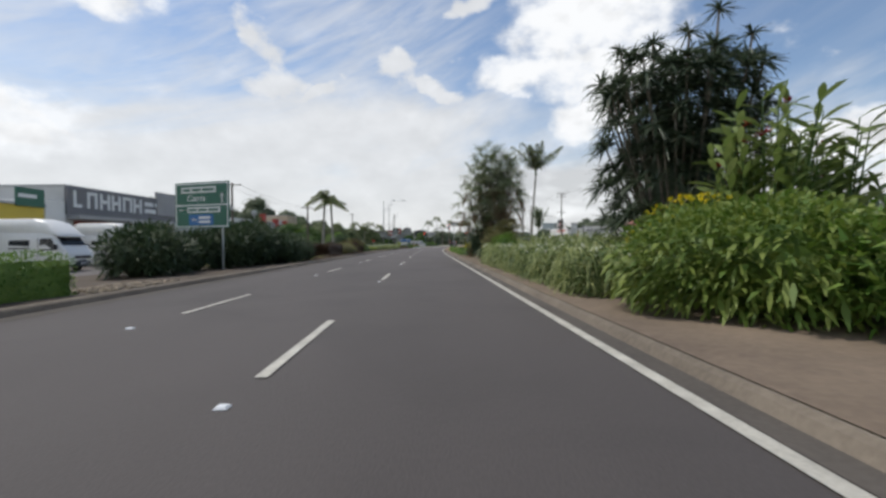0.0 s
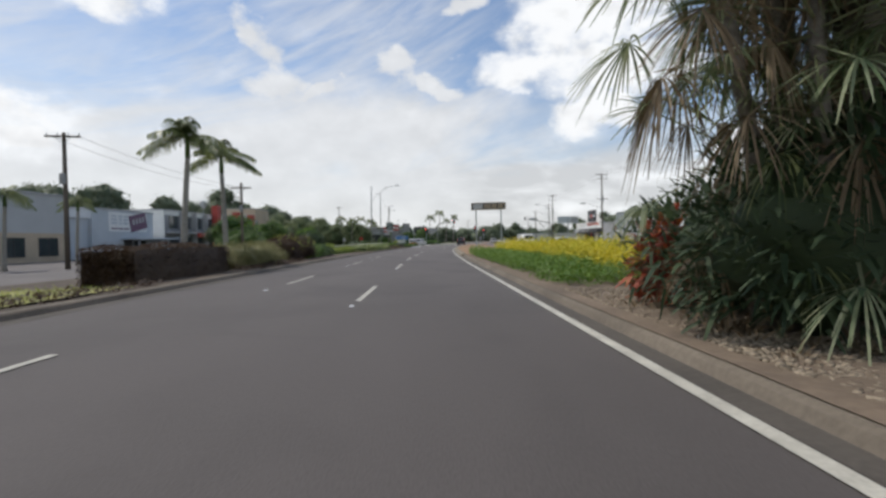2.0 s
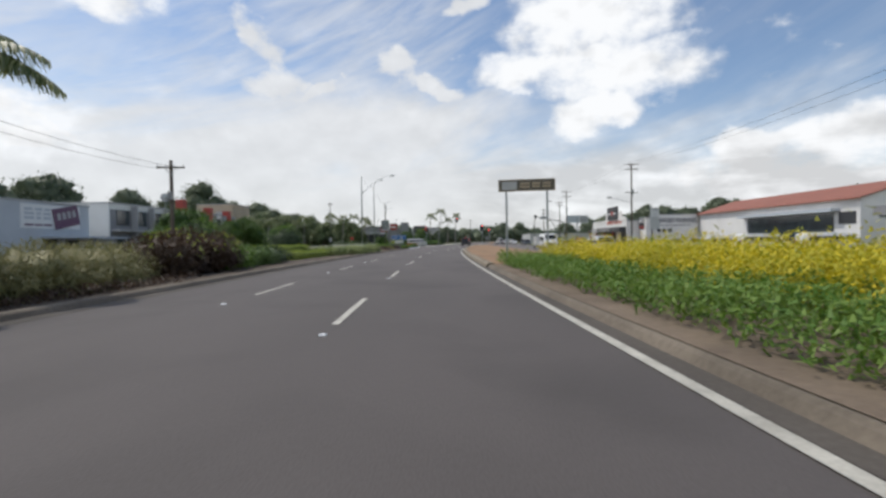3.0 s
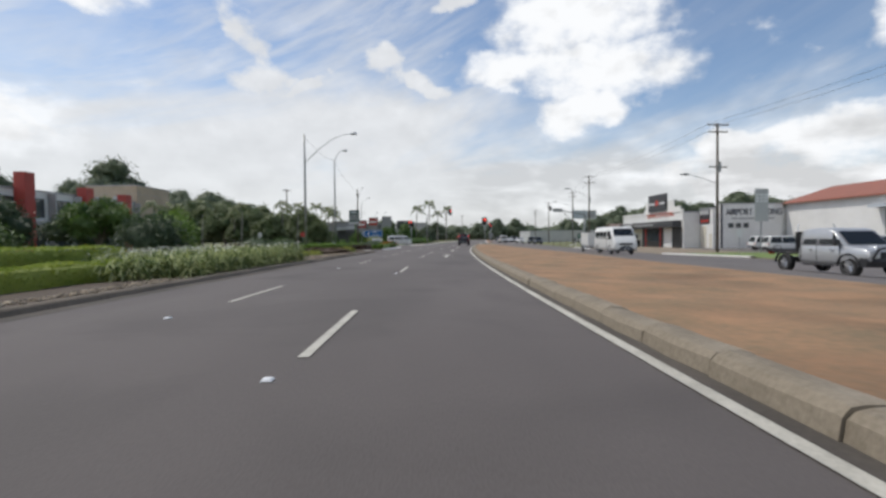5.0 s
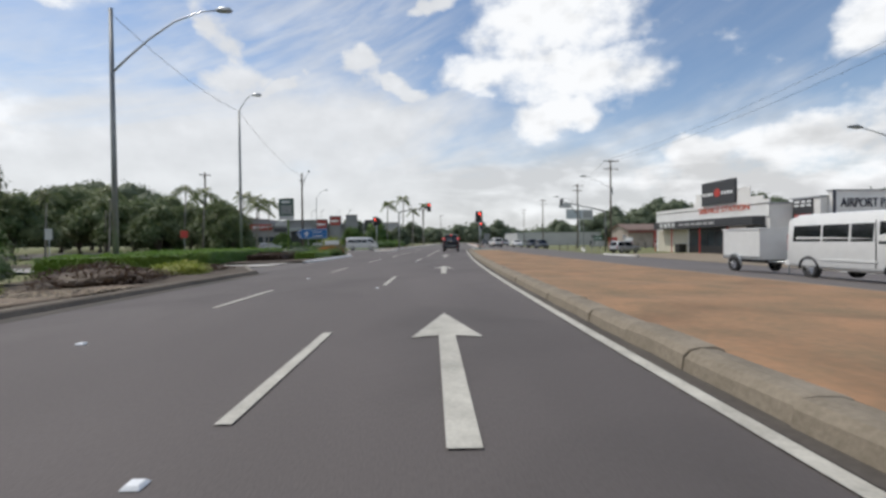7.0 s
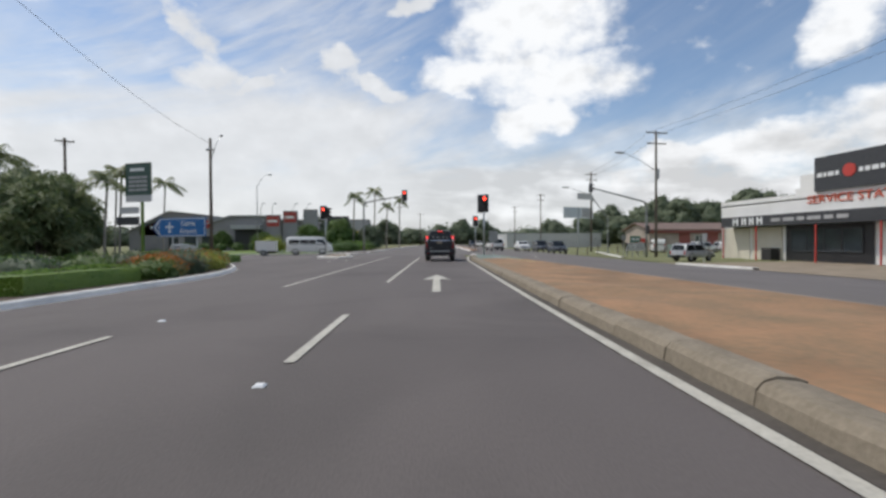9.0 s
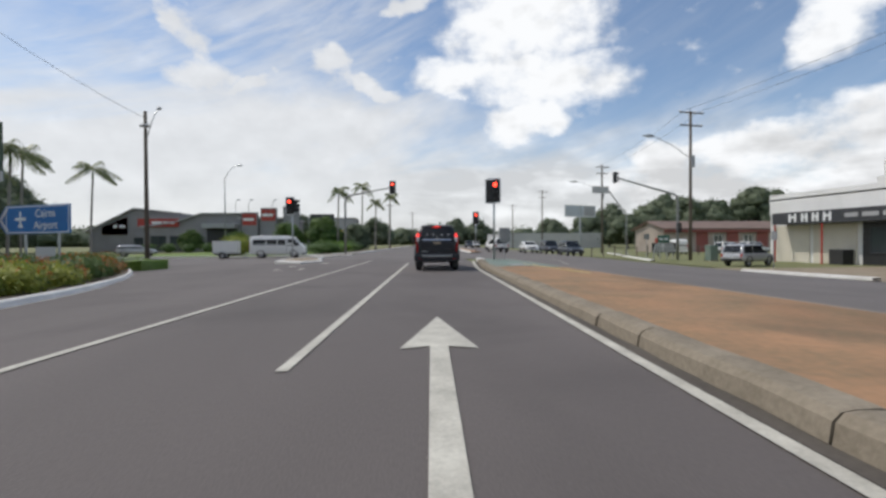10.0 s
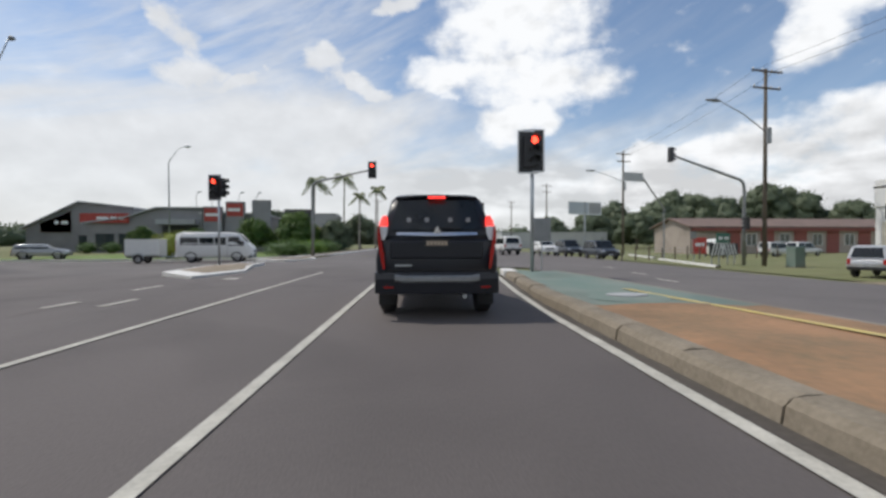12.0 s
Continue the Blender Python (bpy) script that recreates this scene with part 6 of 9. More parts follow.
b = pitched_block("grey_shop_wing", "dark grey shop wing with red tower signs", [(-28.6, 6.2), (-19.0, 6.2)], 222.5, 238, "dark_wall", "metal_roof")
for k, (x, z) in enumerate(((-28.3, 7.5), (-24.6, 8.4), (-20.2, 8.7))):
    panel(b, "sign_tower", "y-", 222.5, x, x + 3.1, -0.6, z, "dark_wall", 0.8)
    if k < 2:
        panel(b, "tower_sign", "y-", 221.7, x + 0.2, x + 2.9, z - 2.6, z - 0.3, "red_wall", 0.1, "red tower sign with white script")
        bars(b, "y-", 221.58, x + 0.4, x + 2.7, z - 1.9, z - 1.0, 1, "sign_white", fill=0.9, seed=23 + k, words_=1)
for x in (-29.5, -27.0, -22.5, -19.6):
    arm = part("sign_lamp", tubebm([(x, 222.2, 7.0), (x + 0.2, 221.4, 9.2), (x + 0.9, 220.8, 9.9)], 0.05, 6), M["galv"], b)
    part("lamp_head", boxbm(x + 0.7, x + 1.3, 220.6, 221.0, 9.85, 10.0, bev=0.02), M["galv"], arm)
b = building("sign_block", "grey block with a dark angled sign and yellow panel", -16, -6, 226, 240, 6.6, "grey_wall", z0=-0.6, category="shop")
panel(b, "dark_sign", "y-", 226, -15.5, -10.5, 4.6, 7.4, "sign_dark", 0.3, "dark sign board")
panel(b, "yellow_panel", "y-", 226, -9.5, -8.2, -0.6, 4.0, "yellow_wall", 0.15)
b = building("far_store", "pale low warehouse far along the road", 40, 75, 275, 300, 4.2, "pale_grey", z0=ZB)
b = building("far_store", "pale low warehouse far along the road", -60, -25, 300, 330, 6.5, "pale_grey", z0=-0.6)


# ---------------------------------------------------------------- poles, lamps, signals
def utility_pole(x, y, h, label, arms=((0.97, 2.4), (0.88, 2.0)), turn=0.0, lamp=None, extras=True, r=0.17):
    t = thing("utility_pole", label, "utility pole", Matrix.Translation((x, y, zg(x, y))) @ pose(0, 0, 0, 0, 0, turn), "utility poles")
    part("pole", tubebm([(0, 0, -0.1), (0, 0, h * 0.5), (0, 0, h)], [r, r * 0.85, r * 0.68], 12), M["timber"], t, smooth=True)
    for k, L in arms:
        arm = part("crossarm", boxbm(-L / 2, L / 2, -0.17, -0.06, h * k - 0.06, h * k + 0.06, bev=0.01), M["timber"], t)
        for i in range(4):
            xx = -L / 2 + 0.1 + i * (L - 0.2) / 3
            part("insulator", tubebm([(xx, -0.115, h * k + 0.06), (xx, -0.115, h * k + 0.13), (xx, -0.115, h * k + 0.22)], [0.03, 0.06, 0.04], 8), M["sign_white"], arm)
    if extras:
        part("junction_box", boxbm(-0.15, 0.15, -0.42, -0.17, h * 0.62, h * 0.70, bev=0.03), M["pole_grey"], t)
        for k in range(2):
            part("brace", tubebm([(-0.5 + k, -0.1, h * arms[0][0]), (0, -0.1, h * arms[0][0] - 0.55)], 0.02, 5), M["galv"], t)
    if lamp:
        ax, az, dz = lamp
        arm = part("lamp_arm", tubebm([(0, 0, az), (ax * 0.5, 0, az + dz * 0.6), (ax, 0, az + dz)], [0.045, 0.04, 0.035], 8), M["galv"], t, smooth=True)
        part("lamp_head", tubebm([(ax, 0, az + dz + 0.02), (ax * 1.12, 0, az + dz + 0.05), (ax * 1.32, 0, az + dz + 0.03)], [0.06, 0.15, 0.07], 10), M["pole_grey"], arm, smooth=True)
    return t


def street_lamp(x, y, h, reach, rise, label, turn=0.0, arm_z=None, r=0.13):
    """A grey steel column with a curved outreach arm and a lamp head."""
    t = thing("street_lamp", label, "street lamp", Matrix.Translation((x, y, zg(x, y))) @ pose(0, 0, 0, 0, 0, turn), "street lamps")
    part("base", tubebm([(0, 0, -0.05), (0, 0, 0.3)], [r * 1.5, r * 1.4], 12), M["concrete"], t)
    part("pole", tubebm([(0, 0, 0), (0, 0, h * 0.5), (0, 0, h)], [r, r * 0.85, r * 0.62], 12), M["pole_grey"], t, smooth=True)
    z0 = arm_z or h - 0.1
    pts = [(reach * u, 0, z0 + rise * math.sin(u * math.pi / 2)) for u in (0, 0.15, 0.35, 0.6, 0.85, 1)]
    arm = part("arm", tubebm(pts, [0.05, 0.045, 0.04, 0.035, 0.03, 0.03], 8), M["galv"], t, smooth=True)
    sg = 1 if reach > 0 else -1
    e = pts[-1]
    part("lamp_head", tubebm([e, (e[0] + sg * 0.2, 0, e[2] + 0.03), (e[0] + sg * 0.6, 0, e[2] + 0.03), (e[0] + sg * 0.75, 0, e[2])], [0.05, 0.13, 0.14, 0.05], 10), M["galv"], arm, smooth=True)
    return t


street_lamp(-15.6, 115.3, 12.1, 4.6, 2.9, "grey steel street lamp with a long curved arm", arm_z=9.2)
street_lamp(-16.5, 133.3, 12.6, 1.1, 1.4, "grey steel street lamp with a short steep arm")
utility_pole(-18.4, 163.5, 11.9, "dark timber pole with a lamp bracket at the crossing", arms=((0.9, 0.7),), lamp=(0.9, 9.5, 2.6), extras=False)
street_lamp(-22.6, 194.5, 11.0, 1.7, 1.9, "slim grey street lamp beyond the crossing", r=0.1)
utility_pole(-34.1, 167.4, 12.5, "timber power pole behind the trees", arms=((0.97, 1.6),), turn=30)
utility_pole(-27.4, 58.9, 9.4, "timber power pole on the forecourt", arms=((0.97, 2.2),), turn=10)
utility_pole(-22.8, 75.8, 8.0, "timber power pole beside the motel", arms=((0.93, 2.0),), turn=10)
utility_pole(27.6, 62.8, 13.2, "timber power pole beside the oncoming road", turn=-6)
utility_pole(30.4, 121.6, 15.0, "tall timber power pole with crossarms and a lamp", arms=((0.985, 2.6), (0.93, 2.4), (0.66, 2.3)), turn=6, lamp=(-3.5, 8.0, 1.0))
utility_pole(31.0, 168.1, 15.2, "tall timber power pole with crossarms and a lamp", arms=((0.985, 2.9), (0.90, 2.6)), turn=6, lamp=(-4.2, 10.4, 2.0))
utility_pole(36.4, 198.1, 14.9, "timber power pole beyond the lights", arms=((0.97, 2.4), (0.9, 2.2)), turn=6, lamp=(-4.5, 10.5, 1.4))
utility_pole(38.0, 232.0, 14.5, "timber power pole far along the road", turn=6, extras=False)
utility_pole(41.0, 268.0, 14.0, "timber power pole far along the road", turn=6, extras=False)
utility_pole(2.0, 262.0, 13.0, "timber power pole far along the road", arms=((0.96, 2.4),), turn=6, extras=False)
utility_pole(11.0, 300.0, 13.0, "timber power pole far along the road", arms=((0.96, 2.4),), turn=6, extras=False)


def wire(a, b, sag, n=14):
    a, b = Vector(a), Vector(b)
    pts = [a.lerp(b, i / n) - Vector((0, 0, sag * 4 * (i / n) * (1 - i / n))) for i in range(n + 1)]
    tagged(bm_obj("power_line", tubebm(pts, 0.013, 5, cap=False), M["wire"]), "thin dark overhead power line between poles", "power line", "power lines")


for dx in (-0.9, 0.9):
    wire((30.4 + dx, 121.5, 14.2), (31.0 + dx, 168.0, 14.3), 0.7)
    wire((31.0 + dx, 168.0, 14.3), (36.4 + dx, 198.0, 13.7), 0.5)
    wire((27.6 + dx, 62.8, 12.0), (30.4 + dx, 121.5, 14.2), 0.8)
    wire((-27.4 + dx, 58.9, 8.8), (-22.8 + dx, 75.8, 7.0), 0.5)
wire((-18.4, 163.4, 11.0), (-16.6, 133.3, 12.3), 0.7)
wire((-16.6, 133.3, 12.3), (-15.7, 115.3, 11.7), 0.5)


def signal_head(t, at, turn, lit=0, board=True, scale=1.0):
    """Three lenses under visors on a black backing board with a white edge. lit: 0 red, None dark back."""
    m = Matrix.Translation(at) @ pose(0, 0, 0, 0, 0, turn) @ Matrix.Scale(scale, 4)

    def put(bm):
        bmesh.ops.transform(bm, matrix=m, verts=bm.verts)
        return bm

    hd = part("signal_head", put(boxbm(-0.17, 0.17, -0.12, 0.14, -0.52, 0.52, bev=0.03)), M["black"], t)
    if board:
        edge = bmesh.new()
        for b in ((-0.365, 0.365, 0.68, 0.725), (-0.365, 0.365, -0.725, -0.68), (-0.365, -0.32, -0.68, 0.68), (0.32, 0.365, -0.68, 0.68)):
            box(edge, b[0], b[1], -0.016, 0.016, b[2], b[3])
        part("backing_edge", put(edge), M["sign_white"], hd)
        part("backing_board", put(boxbm(-0.325, 0.325, -0.012, 0.012, -0.685, 0.685)), M["black"], hd)
    for i in range(3):
        z = 0.34 - i * 0.34
        bm = bmesh.new()
        bmesh.ops.create_cone(bm, cap_ends=True, segments=18, radius1=0.125, radius2=0.115, depth=0.03)
        bmesh.ops.transform(bm, matrix=Matrix.Translation((0, -0.135, z)) @ Euler((math.pi / 2, 0, 0)).to_matrix().to_4x4(), verts=bm.verts)
        part("lens", put(bm), M["signal_glow"] if lit == i else M["sign_dark"], hd, "lit red lens" if lit == i else "")
        bm = bmesh.new()
        for a0, a1 in zip(range(0, 18), range(1, 19)):
            p = [math.radians(-20 + 220 * k / 18) for k in (a0, a1)]
            q = [(math.cos(p[0]) * 0.145, math.sin(p[0]) * 0.145), (math.cos(p[1]) * 0.145, math.sin(p[1]) * 0.145)]
            L = 0.26
            vs = [bm.verts.new((q[0][0], -0.12, z + q[0][1])), bm.verts.new((q[1][0], -0.12, z + q[1][1])), bm.verts.new((q[1][0], -0.12 - L, z + q[1][1])), bm.verts.new((q[0][0], -0.12 - L, z + q[0][1]))]
            bm.faces.new(vs)
        bmesh.ops.solidify(bm, geom=bm.faces[:], thickness=0.006)
        part("visor", put(bm), M["black"], hd)
    return hd


def signal_post(x, y, h, label, heads, base=None, zb=None):
    """heads: offset x, height, turn, lit, board."""
    z = zg(x, y) + 0.1 if zb is None else zb
    t = thing("traffic_light", label, "traffic light", Matrix.Translation((x, y, z)), "traffic lights")
    part("pole", tubebm([(0, 0, -0.15), (0, 0, h)], 0.065, 12), M["galv"], t, smooth=True)
    part("pole_cap", tubebm([(0, 0, h), (0, 0, h + 0.22)], [0.05, 0.03], 8), M["galv"], t)
    for ox, oz, turn, lit, board in heads:
        part("bracket", boxbm(min(0, ox) - 0.02, max(0, ox) + 0.02, -0.05, 0.05, oz + 0.35, oz + 0.41), M["galv"], t)
        signal_head(t, (ox, -0.16, oz), turn, lit, board)
    return t


signal_post(6.5, 151.6, 4.45, "traffic light on the median tip showing red", [(0, 4.05, -6, 0, True), (-0.2, 4.0, 180, None, True)], zb=0.15)
signal_post(-7.45, 163.9, 4.95, "traffic light on the side island showing red", [(-0.15, 4.5, -8, 0, True), (0.25, 4.5, 60, None, False)], zb=-0.28)
signal_post(10.5, 176.9, 4.4, "traffic light on the far median showing red", [(0, 4.0, -6, 0, True)], zb=-0.05)


def mast_arm(x, y, h, tip, label, head_turn, lit, extra=()):
    """A column that bends into a long horizontal arm with a signal at its end."""
    z = zg(x, y)
    t = thing("mast_arm_light", label, "traffic light", Matrix.Translation((x, y, z)), "traffic lights")
    tx, ty, tz = tip[0] - x, tip[1] - y, tip[2] - z
    k = 1 / math.hypot(tx, ty)
    u = Vector((tx * k, ty * k, 0))
    pts = [Vector((0, 0, -0.05)), Vector((0, 0, h * 0.5)), Vector((0, 0, h - 0.7)), Vector((0, 0, h - 0.25)) + u * 0.12, Vector((0, 0, h)) + u * 0.5]
    n = 6
    end = Vector((tx, ty, tz))
    pts += [pts[-1].lerp(end, (i + 1) / n) for i in range(n)]
    part("mast", tubebm(pts, [0.14, 0.13, 0.12, 0.115, 0.11] + [0.11 - 0.008 * i for i in range(n)], 12), M["pole_grey"], t, smooth=True)
    signal_head(t, end + Vector((0, -0.15, -0.05)), head_turn, lit, lit is not None)
    for oz, turn, li in extra:
        signal_head(t, (0.0, -0.3, oz), turn, li, False)
    return t


mast_arm(-4.5, 180.4, 6.9, (1.0, 176.0, 7.3), "grey mast arm light over the road showing red", -6, 0)
mast_arm(30.9, 170.0, 6.9, (22.2, 167.0, 7.4), "grey mast arm light over the oncoming road", 105, None, extra=((3.4, 180, None),))


# ---------------------------------------------------------------- signs
def sign_frame(name, label, a, b, z0, z1, board, posts, cat="road sign", post_r=0.05, zb=None):
    """A board between two plan points, facing the driver, on round posts."""
    a, b = Vector((*a, 0)), Vector((*b, 0))
    c, w = (a + b) / 2, (b - a).length
    turn = math.degrees(math.atan2((b - a).y, (b - a).x))
    z = zg(c.x, c.y) if zb is None else zb
    t = thing(name, label, cat, Matrix.Translation((c.x, c.y, z)) @ pose(0, 0, 0, 0, 0, turn))
    part("board", boxbm(-w / 2, w / 2, -0.03, 0.03, z0 - z, z1 - z, bev=0.012), M[board], t)
    for k in posts:
        part("post", tubebm([(k * w, 0.06, -0.1), (k * w, 0.06, z1 - z - 0.1)], post_r, 8), M["galv"], t)
    return t, w, z


def frame_lines(t, w, z0, z1, material="sign_white", th=0.05, inset=0.05):
    bm = bmesh.new()
    for b in ((-w / 2 + inset, w / 2 - inset, z0 + inset, z0 + inset + th), (-w / 2 + inset, w / 2 - inset, z1 - inset - th, z1 - inset)):
        box(bm, b[0], b[1], -0.036, -0.02, b[2], b[3])
    for x in (-w / 2 + inset, w / 2 - inset - th):
        box(bm, x, x + th, -0.036, -0.02, z0 + inset + th, z1 - inset - th)
    return part("border", bm, M[material], t)


t, w, z = sign_frame("direction_sign", "green direction sign with white border on posts", (-12.95, 22.0), (-9.9, 21.0), 1.9, 4.05, "sign_green", (0.36, -0.36))
lo, hi = 1.9 - z, 4.05 - z
frame_lines(t, w, lo, hi)
part("divider", boxbm(-w / 2 + 0.1, w / 2 - 0.1, -0.036, -0.02, (lo + hi) / 2 - 0.03, (lo + hi) / 2 + 0.03), M["sign_white"], t)
part("road_plate", boxbm(-1.2, 0.85, -0.037, -0.02, hi - 0.5, hi - 0.22), M["sign_white"], t)
bars(t, "y-", -0.037, -1.1, 0.75, hi - 0.46, hi - 0.26, 1, "sign_green", fill=0.88, seed=31)
part("road_plate", boxbm(-0.85, 1.1, -0.037, -0.02, lo + 0.72, lo + 0.98), M["sign_white"], t)
bars(t, "y-", -0.037, -0.75, 1.0, lo + 0.76, lo + 0.94, 1, "sign_green", fill=0.88, seed=32)
letters(t, "Cairns", "y-", (-0.3, -0.04, hi - 0.76), 0.42, "sign_white", 0.005, 1.0)
part("blue_plate", boxbm(-0.75, 0.7, -0.037, -0.02, lo + 0.14, lo + 0.64), M["sign_blue"], t)
bars(t, "y-", -0.037, -0.15, 0.6, lo + 0.2, lo + 0.58, 2, "sign_white", fill=0.9, seed=33, words_=1)


def arrow_plate(t, x, z, s, turn, material="sign_white"):
    """A small flat arrow on a sign, pointing up turned by so many degrees."""
    o = [(-0.09, -0.5), (0.09, -0.5), (0.09, 0.1), (0.3, 0.1), (0, 0.5), (-0.3, 0.1), (-0.09, 0.1)]
    c, sn = math.cos(radians(turn)), math.sin(radians(turn))
    bm = bmesh.new()
    f = bm.faces.new([bm.verts.new((x + (a * c - b * sn) * s, -0.04, z + (a * sn + b * c) * s)) for a, b in o])
    bmesh.ops.solidify(bm, geom=[f], thickness=0.006)
    part("arrow", bm, M[material], t)


arrow_plate(t, 1.22, hi - 0.75, 0.5, 0), arrow_plate(t, -1.2, lo + 0.85, 0.34, 90), arrow_plate(t, -0.45, lo + 0.39, 0.34, 90)

t, w, z = sign_frame("overhead_board", "brown roadside board on two tall posts", (0.7, 62.7), (3.3, 62.3), 3.42, 3.98, "sign_brown", (-0.36, 0.36), "sign board", 0.05)
frame_lines(t, w, 3.42 - z, 3.98 - z, "tan_wall", 0.03, 0.0)
part("panel", boxbm(-1.15, -0.45, -0.04, -0.02, 3.5 - z, 3.88 - z), M["pale_grey"], t)
bars(t, "y-", -0.036, -0.3, 1.1, 3.55 - z, 3.85 - z, 2, "tan_wall", fill=0.85, seed=41)

t, w, z = sign_frame("airport_sign", "blue arrow-shaped airport direction sign", (-14.2, 144.2), (-11.0, 142.6), 1.55, 2.6, "sign_blue", (-0.22, 0.3), zb=None)
lo, hi = 1.55 - z, 2.6 - z
frame_lines(t, w, lo, hi, th=0.035, inset=0.03)
bm = bmesh.new()
f = bm.faces.new([bm.verts.new(p) for p in ((-w / 2, -0.03, lo), (-w / 2, -0.03, hi), (-w / 2 - 0.5, -0.03, (lo + hi) / 2))])
bmesh.ops.solidify(bm, geom=[f], thickness=0.05)
part("arrow_tip", bm, M["sign_blue"], t)
bm = bmesh.new()
for sg in (-1, 1):
    zc = (lo + hi) / 2
    f = bm.faces.new([bm.verts.new(p) for p in ((-w / 2 - 0.38, -0.04, zc), (-w / 2 - 0.2, -0.04, zc), (-w / 2 + 0.22, -0.04, zc + sg * 0.42), (-w / 2 + 0.02, -0.04, zc + sg * 0.42))])
bmesh.ops.solidify(bm, geom=bm.faces[:], thickness=0.006)
part("chevron", bm, M["sign_white"], t)
letters(t, "Cairns", "y-", (0.52, -0.045, hi - 0.32), 0.42, "sign_white", 0.004)
letters(t, "Airport", "y-", (0.52, -0.045, lo + 0.30), 0.42, "sign_white", 0.004)
bm = bmesh.new()
for b in ((-0.95, -0.85, -0.3, 0.3), (-1.2, -0.6, -0.03, 0.08), (-1.03, -0.77, -0.28, -0.2)):
    box(bm, b[0], b[1], -0.042, -0.03, (lo + hi) / 2 + b[2], (lo + hi) / 2 + b[3])
part("plane_symbol", bm, M["sign_white"], t)
part("small_plate", boxbm(-0.1, 1.0, -0.02, 0.0, 0.55, 1.35), M["pale_grey"], t)

t, w, z = sign_frame("pylon_sign", "dark green business pylon sign on a green post", (-16.9, 146.0), (-15.1, 145.3), 4.0, 6.05, "sign_sage", (), "business sign")
part("mast", tubebm([(0.15, 0.1, -0.1), (0.15, 0.1, 6.0 - z)], 0.09, 8), M["leaf_bright"], t)
frame_lines(t, w, 4.0 - z, 6.05 - z, "leaf_dark", 0.06, 0.0)
part("foot_plate", boxbm(-w / 2, w / 2, -0.04, 0.02, 3.7 - z, 4.1 - z), M["pale_grey"], t)
bars(t, "y-", -0.036, -0.6, 0.6, 5.5 - z, 5.8 - z, 1, "sign_white", fill=0.9, seed=51, words_=1)
bars(t, "y-", -0.036, -0.7, 0.7, 4.3 - z, 5.3 - z, 4, "grey_wall", fill=0.9, seed=52)
part("lower_plate", boxbm(-1.5, 0.0, -0.03, 0.03, 3.0 - z, 3.4 - z), M["pale_grey"], t)
part("lower_plate", boxbm(-1.7, 0.0, -0.03, 0.03, 2.3 - z, 2.8 - z), M["sign_dark"], t)

t, w, z = sign_frame("far_billboard", "large roadside billboard far along the road", (53.2, 255.5), (64.4, 258.6), 8.6, 12.2, "sign_white", (0.0,), "billboard", 0.3)
part("picture", boxbm(-w / 2 + 0.3, w * 0.1, -0.05, -0.02, 8.9 - z, 11.9 - z), M["blue_wall"], t)
part("picture", boxbm(w * 0.12, w / 2 - 0.3, -0.05, -0.02, 8.9 - z, 11.9 - z), M["grey_wall"], t)
t, w, z = sign_frame("keep_clear_sign", "striped chevron board with a small green sign", (28.6, 171.0), (31.9, 171.8), -0.05, 0.95, "black", (-0.4, -0.15, 0.15, 0.4), zb=None)
bm = bmesh.new()
for k in range(9):
    x = -w / 2 + 0.1 + k * w / 9
    sk = 0.4 if k < 4 else -0.4
    f = bm.faces.new([bm.verts.new(p) for p in ((x, -0.036, -0.03 - z), (x + 0.19, -0.036, -0.03 - z), (x + 0.19 + sk, -0.036, 0.93 - z), (x + sk, -0.036, 0.93 - z))])
part("stripes", bm, M["sign_white"], t)
part("green_plate", boxbm(-0.9, 0.75, -0.04, 0.02, 1.0 - z, 1.8 - z, bev=0.02), M["sign_green"], t)
bars(t, "y-", -0.045, -0.7, 0.5, 1.2 - z, 1.6 - z, 1, "sign_white", seed=61, words_=2)
t, w, z = sign_frame("street_name_sign", "grey street name board on a bent post", (26.2, 180.2), (28.6, 180.6), 7.3, 8.2, "pale_grey", (), zb=None)
part("bent_post", tubebm([(4.0, 0.1, -0.1), (4.0, 0.1, 4.6 - z), (1.2, 0.1, 7.8 - z)], 0.08, 8), M["pole_grey"], t)
t, w, z = sign_frame("rental_sign", "tall pale grey sign board on a post", (31.6, 117.0), (33.2, 117.2), 2.6, 6.1, "pale_grey", (0.0,), "business sign", 0.06)
bars(t, "y-", -0.036, -0.7, 0.7, 4.6 - z, 5.6 - z, 3, "sign_white", seed=66)


def small_sign(x, y, h, w, hh, board, label, post=True, zb=None, turn=0):
    z = zg(x, y) if zb is None else zb
    t = thing("small_sign", label, "road sign", Matrix.Translation((x, y, z)) @ pose(0, 0, 0, 0, 0, turn), "small signs")
    part("post", tubebm([(0, 0.04, -0.1), (0, 0.04, h)], 0.03, 8), M["galv"], t)
    part("plate", boxbm(-w / 2, w / 2, -0.012, 0.012, h - hh, h, bev=0.01), M[board], t)
    return t


small_sign(-21.0, 133.0, 2.6, 0.6, 0.6, "letter_red", "small red octagonal give-way style sign on a post")
small_sign(-22.0, 120.0, 2.4, 0.4, 0.6, "pale_grey", "small grey notice on a post")
small_sign(7.9, 154.4, 2.0, 0.75, 0.95, "pole_grey", "grey sign seen from behind on the median tip", zb=0.1)
small_sign(26.0, 152.6, 2.6, 0.45, 0.6, "pale_grey", "small sign on a post by the oncoming kerb")
small_sign(31.5, 176.8, 2.9, 0.7, 0.7, "pole_grey", "grey sign seen from behind beside the road")
small_sign(27.3, 113.0, 2.5, 0.5, 0.7, "sign_white", "small white sign on a post by the grass strip")
